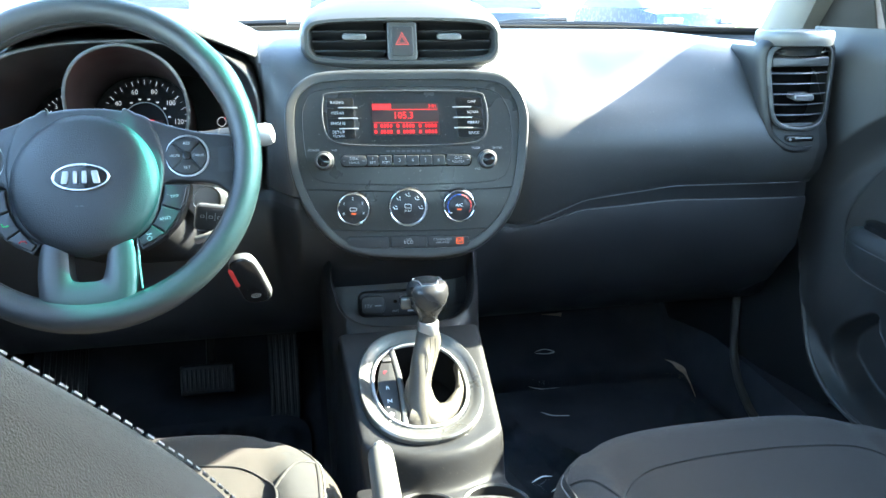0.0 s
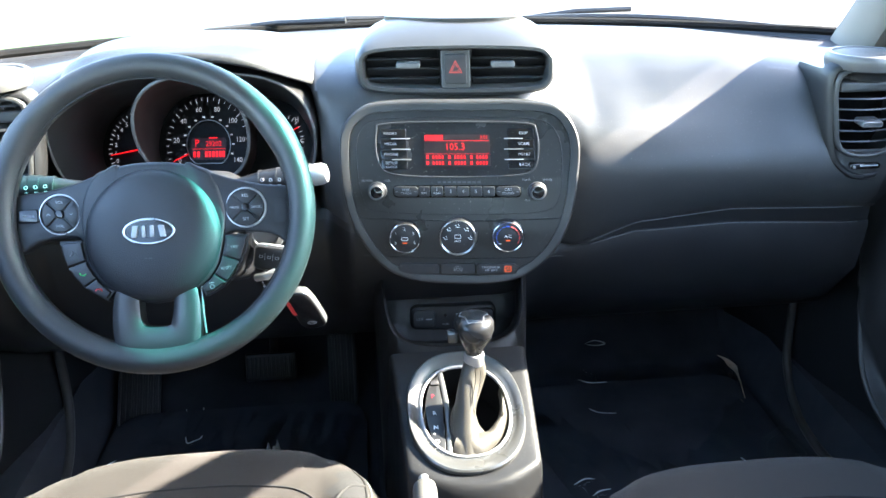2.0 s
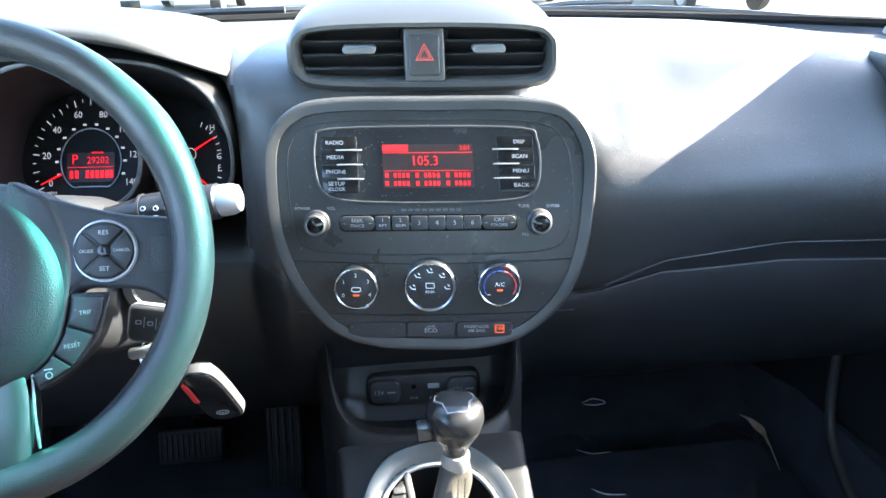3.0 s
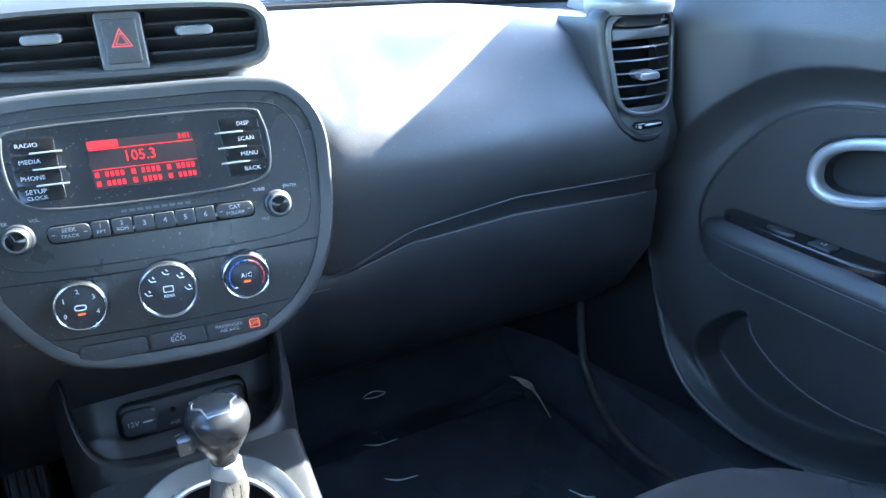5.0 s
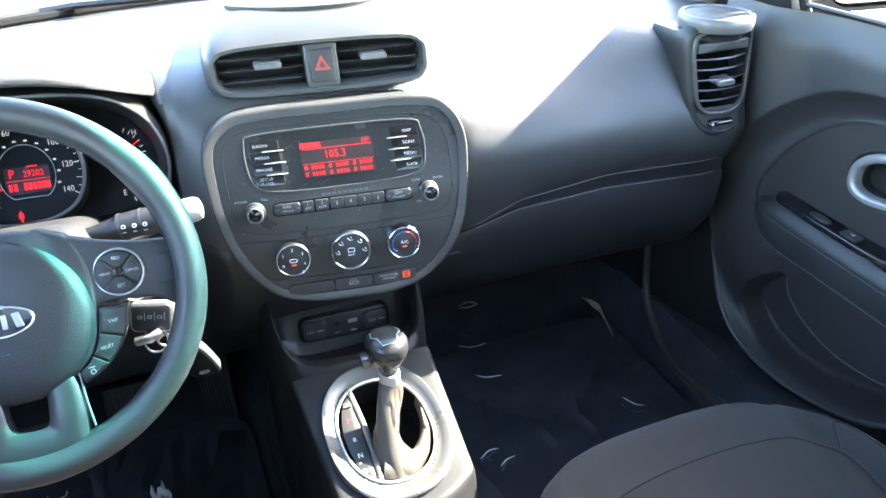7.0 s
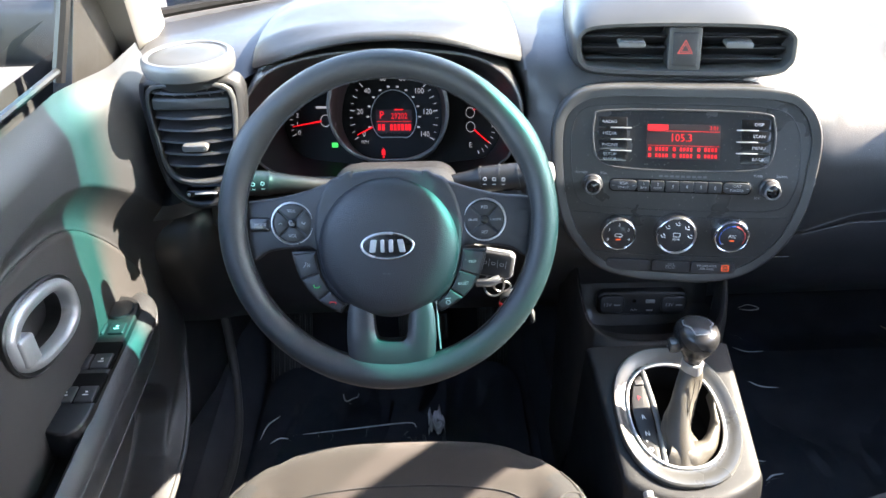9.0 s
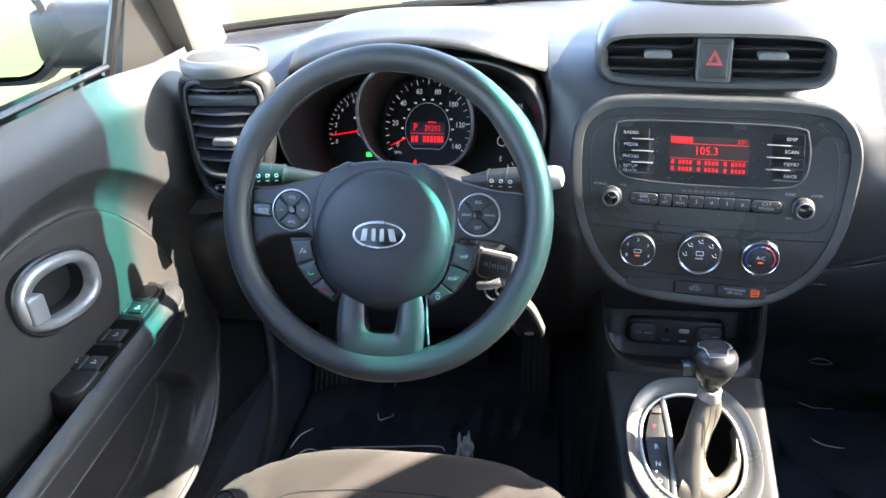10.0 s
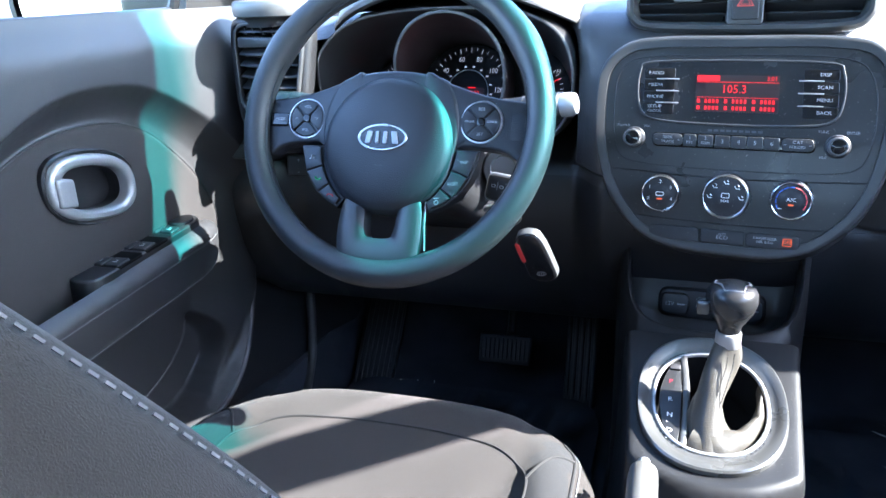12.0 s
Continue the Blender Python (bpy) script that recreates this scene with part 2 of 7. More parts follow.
def smooth_outline(points, n=6):
    """Closed Catmull-Rom curve through the points."""
    out, k = [], len(points)
    for i in range(k):
        p = [Vector(points[(i + j) % k]) for j in (-1, 0, 1, 2)]
        for s in range(n):
            t = s / n
            q = 0.5 * (2 * p[1] + (p[2] - p[0]) * t + (2 * p[0] - 5 * p[1] + 4 * p[2] - p[3]) * t * t + (3 * p[1] - p[0] - 3 * p[2] + p[3]) * t ** 3)
            out.append(tuple(q))
    return out


def curve(points, n=6):
    """Open Catmull-Rom curve through the points."""
    p = [Vector(q) for q in points]
    p = [2 * p[0] - p[1]] + p + [2 * p[-1] - p[-2]]
    out = []
    for i in range(1, len(p) - 2):
        for s in range(n):
            t = s / n
            out.append(0.5 * (2 * p[i] + (p[i + 1] - p[i - 1]) * t + (2 * p[i - 1] - 5 * p[i] + 4 * p[i + 1] - p[i + 2]) * t * t + (3 * p[i] - p[i - 1] - 3 * p[i + 1] + p[i + 2]) * t ** 3))
    out.append(p[-2].copy())
    return out


def plate(bm, outline, place, h0, h1, bevel=0.001, closed_back=False):
    """A raised plate with a rounded edge: outline in a local plane, place(u, v, h) puts it in the world."""
    rings = [[bm.verts.new(place(u, v, h0)) for u, v in outline]]
    if bevel > 0:
        for k in (0.0, 0.3, 0.7, 1.0):
            a = k * math.pi / 2
            o = inset(outline, bevel * (1 - math.cos(a)))
            rings.append([bm.verts.new(place(u, v, h1 - bevel * (1 - math.sin(a)) * (1 if h1 > h0 else -1))) for u, v in o])
    else:
        rings.append([bm.verts.new(place(u, v, h1)) for u, v in outline])
    n = len(outline)
    for a, b in zip(rings, rings[1:]):
        for i in range(n):
            bm.faces.new((a[i], a[(i + 1) % n], b[(i + 1) % n], b[i]))
    cap(bm, rings[-1])
    if closed_back:
        cap(bm, list(reversed(rings[0])))
    return rings


def ring_plate(bm, outer, inner, place, h0, h1, round_=0.0015):
    """A raised frame between two outlines with the same number of points."""
    n = len(outer)
    steps = ((0.0, h0), (0.0, h1 - round_), (0.12, h1 - 0.3 * round_), (0.3, h1), (0.7, h1), (0.88, h1 - 0.3 * round_), (1.0, h1 - round_), (1.0, h0))
    rows = []
    for k, h in steps:
        rows.append([place(a[0] + (b[0] - a[0]) * k, a[1] + (b[1] - a[1]) * k, h) for a, b in zip(outer, inner)])
    grid(bm, rows, close_v=True)


def tube(bm, pts, r, closed=False, n=8, flat=1.0):
    pts = [Vector(p) for p in pts]
    k = len(pts)
    rad = r if callable(r) else (lambda s: r)
    rows, up = [], None
    for i, p in enumerate(pts):
        a = pts[i - 1] if (closed or i > 0) else pts[i]
        b = pts[(i + 1) % k] if (closed or i < k - 1) else pts[i]
        t = (b - a).normalized()
        if up is None:
            up = Vector((0, 0, 1)) if abs(t.z) < 0.9 else Vector((1, 0, 0))
        up = (up - t * up.dot(t)).normalized()
        side = t.cross(up)
        rr = rad(i / max(1, k - 1))
        rows.append([p + rr * (math.cos(2 * math.pi * j / n) * side + flat * math.sin(2 * math.pi * j / n) * up) for j in range(n)])
    v = grid(bm, rows, close_u=closed, close_v=True)
    if not closed:
        cap(bm, v[0])
        cap(bm, list(reversed(v[-1])))


def revolve(bm, profile, m, n=32):
    """Profile of (radius, height) pairs turned about the z axis of m."""
    rows = [[m @ Vector((max(r, 1e-5) * math.cos(2 * math.pi * j / n), max(r, 1e-5) * math.sin(2 * math.pi * j / n), h)) for j in range(n)] for r, h in profile]
    grid(bm, rows, close_v=True)


def box(bm, size, m, bevel=0.002, seg=2):
    r = bmesh.ops.create_cube(bm, size=1.0)
    vs = r["verts"]
    bmesh.ops.scale(bm, vec=size, verts=vs)
    if bevel:
        es = list({e for v in vs for e in v.link_edges})
        r = bmesh.ops.bevel(bm, geom=es, offset=bevel, segments=seg, profile=0.5, affect="EDGES")
        vs = list({v for f in r["faces"] for v in f.verts} | {v for v in vs if v.is_valid})
    bmesh.ops.transform(bm, matrix=m, verts=vs)


def frame_at(origin, u, v):
    """place(u, v, h) of a flat face: origin, the direction to its right and the direction up it."""
    o, u, v = Vector(origin), Vector(u).normalized(), Vector(v)
    v = (v - u * v.dot(u)).normalized()
    w = u.cross(v)
    return lambda a, b, h=0.0: o + u * a + v * b + w * h


def as_matrix(place, u=0.0, v=0.0, h=0.0):
    """Matrix whose z axis points out of the face at (u, v)."""
    o = place(u, v, h)
    x = (place(u + 0.001, v, h) - o).normalized()
    y = (place(u, v + 0.001, h) - o).normalized()
    z = x.cross(y).normalized()
    y = z.cross(x)
    m = Matrix((x, y, z)).transposed().to_4x4()
    m.translation = o
    return m


_letters = {}


def letters(s):
    """Flat mesh of a word in the built-in font, one unit high, centred."""
    if s not in _letters:
        cu = bpy.data.curves.new("word", "FONT")
        cu.body, cu.size, cu.align_x, cu.align_y, cu.resolution_u = s, 1.0, "CENTER", "CENTER", 2
        ob = new("word", cu)
        bpy.context.view_layer.update()
        me = bpy.data.meshes.new_from_object(ob.evaluated_get(bpy.context.evaluated_depsgraph_get()))
        _letters[s] = ([tuple(v.co) for v in me.vertices], [tuple(p.vertices) for p in me.polygons])
        bpy.data.objects.remove(ob)
        bpy.data.curves.remove(cu)
        bpy.data.meshes.remove(me)
    return _letters[s]


def word(bm, s, place, u, v, size, h=0.0004, wide=1.0):
    verts, faces = letters(s)
    vs = [bm.verts.new(place(u + x * size * wide, v + y * size, h)) for x, y, _ in verts]
    for f in faces:
        try:
            bm.faces.new([vs[i] for i in f])
        except ValueError:
            pass


def bar(bm, place, u0, v0, u1, v1, h=0.0004):
    bm.faces.new([bm.verts.new(place(a, b, h)) for a, b in ((u0, v0), (u1, v0), (u1, v1), (u0, v1))])


def step(a, b, x):
    t = min(1.0, max(0.0, (x - a) / (b - a)))
    return t * t * (3 - 2 * t)


def lerp(a, b, t):
    return a + (b - a) * t


def interp(x, xs, ys):
    return float(np.interp(x, xs, ys))


# ---------------------------------------------------------------- ground and surroundings
def ground_mat():
    m = mat("sunlit_asphalt", (0.040, 0.037, 0.033), 0.9, grain=0.8, grain_scale=60, vary=0.25, vary_scale=0.7)
    return m


bm = bmesh.new()
grid(bm, [[(x, y, 0) for y in (-300, -40, -8, 0, 8, 40, 300)] for x in (-300, -40, -8, 0, 8, 40, 300)])
whole("ground", bm, ground_mat(), "grey asphalt of a sunlit car park", "ground", kind="structure")

GRASS = mat("grass", (0.040, 0.075, 0.014), 0.95, grain=1.0, grain_scale=40, vary=0.4, vary_scale=2.0)
bm = bmesh.new()
for x0, x1, y0, y1 in ((-40, -3.6, -30, 9.5), (-3.6, -1.4, 6.3, 9.5), (-3.6, -1.5, -30, -2.6), (-3.6, 40, 21, 32)):
    box(bm, (x1 - x0, y1 - y0, 0.12), pose((x0 + x1) / 2, (y0 + y1) / 2, 0.06), 0.03)
whole("lawn", bm, GRASS, "mown green grass verge beside the car park", "grass", kind="stuff")


def parked_car(at, turn, paint, label):
    """A plain saloon or hatchback: body with wheel arches, glasshouse, wheels and lamps."""
    car = thing("parked_car", (0, 0, 0), label, "car", "cars parked in the lot ahead")
    half = 0.88
    prof = [(-2.15, 0.35), (-2.2, 0.62), (-2.1, 0.9), (-1.2, 1.0), (0.95, 1.02), (1.9, 0.98), (2.15, 0.85), (2.2, 0.5), (2.12, 0.3)]
    bm = bmesh.new()
    rows = []
    for s in (-1, -0.97, -0.85, 0, 0.85, 0.97, 1):
        k = 1 - 0.06 * abs(s) ** 6
        rows.append([(s * half, x * k, 0.3 + (z - 0.3) * (1 - 0.05 * abs(s) ** 8)) for x, z in prof])
    v = grid(bm, rows)
    cap(bm, v[0])
    cap(bm, list(reversed(v[-1])))
    sub("body", bm, paint, car)
    bm = bmesh.new()
    rows = []
    for z, y0, y1, w in ((0.98, -1.35, 1.75, 0.84), (1.25, -0.75, 1.5, 0.76), (1.43, -0.3, 1.2, 0.66), (1.47, 0.0, 0.9, 0.5)):
        rows.append([(-w, y0, z), (w, y0, z), (w, (y0 + y1) / 2, z), (w, y1, z), (-w, y1, z), (-w, (y0 + y1) / 2, z)])
    v = grid(bm, rows, close_v=True)
    cap(bm, v[-1])
    sub("glasshouse", bm, GLOSS, car, "dark tinted windows")
    for sx in (-1, 1):
        for y in (-1.35, 1.35):
            bm = bmesh.new()
            revolve(bm, [(0.0, 0.1), (0.2, 0.1), (0.22, 0.11), (0.30, 0.1), (0.32, 0.07), (0.32, -0.09), (0.0, -0.09)], pose(sx * 0.8, y, 0.32, 0, 90 * sx, 0), 24)
            wheel = sub("wheel", bm, RUBBER, car)
            bm = bmesh.new()
            revolve(bm, [(0.0, 0.115), (0.18, 0.108), (0.2, 0.1), (0.2, 0.06)], pose(sx * 0.8, y, 0.32, 0, 90 * sx, 0), 20)
            sub("rim", bm, SILVER, wheel, "silver wheel rim")
        bm = bmesh.new()
        box(bm, (0.4, 0.08, 0.12), pose(sx * 0.62, -2.17, 0.75), 0.02)
        sub("headlight", bm, CHROME, car)
    car.matrix_basis = pose(*at, 0, 0, turn)
    return car


PAINT_DARK = mat("dark_car_paint", (0.02, 0.025, 0.035), 0.22, coat=0.6)
PAINT_WHITE = mat("white_car_paint", (0.70, 0.70, 0.70), 0.25, coat=0.6)
PAINT_BLUE = mat("blue_car_paint", (0.03, 0.07, 0.16), 0.25, coat=0.6)
for px, py, turn, paint, text in (
                                  (-2.9, 16.8, -3, PAINT_WHITE, "white saloon car parked on asphalt"),
                                  (0.9, 16.5, 2, PAINT_WHITE, "white saloon car parked nose out"),
                                  (4.2, 16.9, -4, PAINT_DARK, "dark blue-black saloon parked on asphalt"),
                                  (7.6, 16.2, 3, PAINT_BLUE, "dark blue saloon car parked on asphalt")):
    parked_car((px, py, 0), turn, paint, text)


# ---------------------------------------------------------------- the car's shell
def cowl_y(x):
    return 1.63 - 0.52 * x * x


def head_y(x):
    return HEAD_Y - 0.52 * x * x


HEAD_Y, HEAD_Z, COWL_Z = 1.045, 1.555, 1.118


def shield(s, k):
    """Windshield point: s from -1 to 1 across, k from the cowl (0) to the roof (1)."""
    xb, xt = s * 0.70, s * 0.565
    x = lerp(xb, xt, k)
    y = lerp(cowl_y(xb), head_y(xt), k)
    z = lerp(COWL_Z, HEAD_Z - 0.05 * s * s, k) + 0.05 * math.sin(math.pi * k)
    return Vector((x, y, z))


def strip(k0, k1, n=6):
    bm = bmesh.new()
    tint = bm.verts.layers.float.new("tint")
    v = grid(bm, [[shield(s / 12, lerp(k0, k1, i / n)) for s in range(-12, 13)] for i in range(n + 1)])
    for i, r in enumerate(v):
        for q in r:
            q[tint] = step(0.865, 0.935, lerp(k0, k1, i / n))
    return bm


BAND_K = 0.86
window_1 = thing("window_1", (0, 1.2, 1.3), "sloping windshield with a teal shade band along its top", "windshield", kind="structure")
sub("pane", strip(0.0, BAND_K, 10), SHIELD, window_1, "clear windshield glass")
sub("shade_band", strip(BAND_K, 1.0, 8), BAND, window_1, "teal tinted band of the glass")

# cowl strip outside the glass, black
bm = bmesh.new()
rows = []
for i in range(25):
    x = -0.80 + 1.60 * i / 24
    y = cowl_y(x)
    rows.append([(x, y - 0.02, 1.095), (x, y + 0.005, 1.118), (x, y + 0.05, 1.118), (x, y + 0.14, 1.10), (x, y + 0.18, 1.06), (x, y + 0.18, 0.9)])
grid(bm, rows)
whole("cowl_panel", bm, BLACK, "black plastic cowl below the windshield", "trim", kind="structure")


bm = bmesh.new()
tube(bm, [(x, cowl_y(x) + 0.010, 1.1215) for x in np.linspace(-0.74, 0.74, 41)], 0.0085, n=8)
whole("windshield_seal", bm, mat("matte_black_seal", (0.006, 0.006, 0.006), 0.9, spec=0.1), "matte black seal along the base of the windshield", "trim", kind="structure")


def wiper(name, x0, x1, label):
    w = thing(name, (x0, cowl_y(x0) + 0.05, 1.12), label, "wiper", "windshield wipers")
    bm = bmesh.new()
    pts = [(lerp(x0, x1, i / 10), cowl_y(lerp(x0, x1, i / 10)) + 0.035 - 0.025 * i / 10, 1.124 + 0.008 * math.sin(math.pi * i / 10)) for i in range(11)]
    tube(bm, pts, 0.006, n=6)
    sub("blade", bm, RUBBER, w)
    bm = bmesh.new()
    tube(bm, [(x0 - 0.05, cowl_y(x0) + 0.10, 1.11), (lerp(x0, x1, 0.25), cowl_y(x0) + 0.05, 1.134), (lerp(x0, x1, 0.5), cowl_y(x0) + 0.03, 1.138)], 0.006, n=6)
    sub("arm", bm, BLACK, w)


wiper("wiper", -0.42, 0.12, "black wiper resting on the windshield base")
wiper("wiper", 0.22, 0.66, "black wiper resting on the windshield base")

# roof lining
bm = bmesh.new()
rows = []
for i in range(13):
    s = -1 + 2 * i / 12
    x = s * 0.60
    z = HEAD_Z + 0.01 - 0.05 * s * s + 0.03 * (1 - s * s)
    rows.append([(x * 0.94, head_y(s * 0.565) + 0.005, HEAD_Z - 0.05 * s * s), (x * 0.95, head_y(x) - 0.10, z), (x, 0.4, z + 0.015), (x, -0.3, z + 0.015), (x, -1.2, z - 0.02), (x, -1.55, z - 0.08)])
grid(bm, rows)
grid(bm, [[(p[0], p[1], p[2] + 0.06) for p in r] for r in rows])
whole("ceiling", bm, HEADLINER, "light grey cloth roof lining", "ceiling", kind="structure")


def pillar(name, side, path, wide, thick, label):
    """A tapered trim pillar along a path; wide runs fore and aft."""
    bm = bmesh.new()
    rows = []
    for i, p in enumerate(path):
        p = Vector(p)
        w = wide[i] if isinstance(wide, (list, tuple)) else wide
        rows.append([(side * p.x + side * a * thick, p.y + b * w, p.z) for a, b in ((-0.5, -0.35), (-0.3, -0.5), (0.5, -0.5), (0.5, 0.5), (0, 0.5), (-0.4, 0.4), (-0.5, 0.2))])
    v = grid(bm, rows, close_v=True)
    cap(bm, v[0])
    cap(bm, list(reversed(v[-1])))
    return whole(name, bm, TRIM, label, "pillar", "roof pillars", "structure")


PILLAR = [(0.745, 1.335, 1.09), (0.705, 1.21, 1.20), (0.655, 1.04, 1.35), (0.612, 0.89, 1.48), (0.588, 0.80, 1.54), (0.58, 0.6, 1.565)]
for side, nm in ((-1, "pillar_west"), (1, "pillar_east")):
    pillar(nm, side, PILLAR, [0.13, 0.11, 0.10, 0.10, 0.10, 0.10], 0.05, "light grey plastic windshield pillar trim")
    bm = bmesh.new()
    pts = [(side * 0.60, 0.82, 1.54), (side * 0.615, 0.4, 1.56), (side * 0.615, -0.2, 1.56), (side * 0.60, -1.0, 1.52), (side * 0.58, -1.5, 1.45)]
    tube(bm, curve(pts, 6), 0.035, n=10)
    whole("roof_rail", bm, TRIM, "light grey trim rail along the roof edge", "trim", kind="structure")
    pillar("pillar_middle", side, [(0.74, -0.12, 0.4), (0.74, -0.12, 1.13), (0.63, -0.16, 1.56)], [0.16, 0.14, 0.10], 0.06, "grey plastic pillar behind the front door")
    pillar("pillar_rear", side, [(0.74, -1.25, 0.4), (0.72, -1.25, 1.13), (0.60, -1.35, 1.54)], [0.4, 0.35, 0.3], 0.06, "grey plastic rear pillar")
    bm = bmesh.new()
    box(bm, (0.06, 1.12, 0.8), pose(side * 0.76, -0.72, 0.73), 0.01)
    whole("wall_side", bm, DOOR_LOW, "dark plastic rear side wall of the cabin", "wall", kind="structure")

# privacy glass round the rear of the cabin, unseen, added to cut light from behind
for side, nm in ((-1, "window_2"), (1, "window_3")):
    bm = bmesh.new()
    grid(bm, [[(side * (0.752 - 0.30 * (z - 1.13)), y, z) for y in (-0.17, -0.7, -1.3)] for z in (1.12, 1.35, 1.56)])
    whole(nm, bm, PRIVACY, "unseen privacy glass of the rear door, tinted to cut fill light", "window", kind="structure")
bm = bmesh.new()
grid(bm, [[(x, -1.50 - 0.02 * x * x, 1.13), (x * 0.93, -1.49, 1.35), (x * 0.82, -1.47, 1.53)] for x in (-0.74, -0.4, 0.0, 0.4, 0.74)])
whole("window_4", bm, PRIVACY, "unseen privacy glass of the tailgate, tinted to cut fill light", "window", kind="structure")

bm = bmesh.new()
box(bm, (1.56, 0.05, 0.85), pose(0, -1.5, 0.72), 0.01)
whole("wall_rear", bm, DOOR_LOW, "dark plastic rear wall of the cabin", "wall", kind="structure")

# kick panels and the body side ahead of the doors
for side in (-1, 1):
    bm = bmesh.new()
    rows = []
    for y, x in ((1.05, 0.752), (1.12, 0.735), (1.2, 0.715), (1.35, 0.70), (1.6, 0.66), (1.75, 0.64)):
        rows.append([(side * x, y, 0.36), (side * x, y, 0.5), (side * (x + 0.01), y, 0.8), (side * (x + 0.03), y, 1.03)])
    grid(bm, rows)
    grid(bm, [[(side * 0.80, y, z) for z in (0.36, 1.03)] for y in (1.05, 1.5, 1.8)])
    whole("kick_panel", bm, BLACK, "dark plastic footwell side panel", "trim", kind="structure")
    bm = bmesh.new()
    tube(bm, curve([(side * x, y, z) for x, y, z in ((0.712, 1.292, 0.80), (0.703, 1.287, 0.72), (0.699, 1.279, 0.61), (0.696, 1.262, 0.512), (0.688, 1.224, 0.470), (0.680, 1.183, 0.448), (0.675, 1.140, 0.433), (0.672, 1.071, 0.425), (0.674, 1.005, 0.429), (0.676, 0.90, 0.434), (0.676, 0.70, 0.434))], 6), 0.0085, n=10)
    whole("door_seal", bm, SEAL, "dark rubber seal round the door opening", "seal", kind="structure")
bm = bmesh.new()
grid(bm, [[(x, 1.70, z) for z in (0.36, 0.7, 1.03)] for x in (-0.80, 0, 0.80)])
whole("wall_front", bm, BLACK, "dark bulkhead ahead of the footwells", "wall", kind="structure")

# floor pan with its tunnel and rising toe board
bm = bmesh.new()
rows = []
for x in (-0.80, -0.76, -0.70, -0.66, -0.2, -0.13, -0.11, 0.11, 0.13, 0.2, 0.66, 0.70, 0.76, 0.80):
    up = 0.11 if abs(x) >= 0.70 else (0.10 if abs(x) <= 0.11 else 0.0)
    rows.append([(x, y, z + up * (1 if y < 1.5 else 0)) for y, z in ((-1.5, 0.40), (-0.6, 0.40), (0.3, 0.385), (1.0, 0.385), (1.35, 0.39), (1.45, 0.42), (1.56, 0.56), (1.62, 0.75), (1.63, 1.08))])
grid(bm, rows)
whole("floor", bm, CARPET, "black carpeted floor rising to the toe board", "floor", kind="structure")


# ---------------------------------------------------------------- dashboard
dashboard = thing("dashboard", (0, 1.35, 0.6), "dark grey grained plastic dashboard below the windshield", "dashboard")


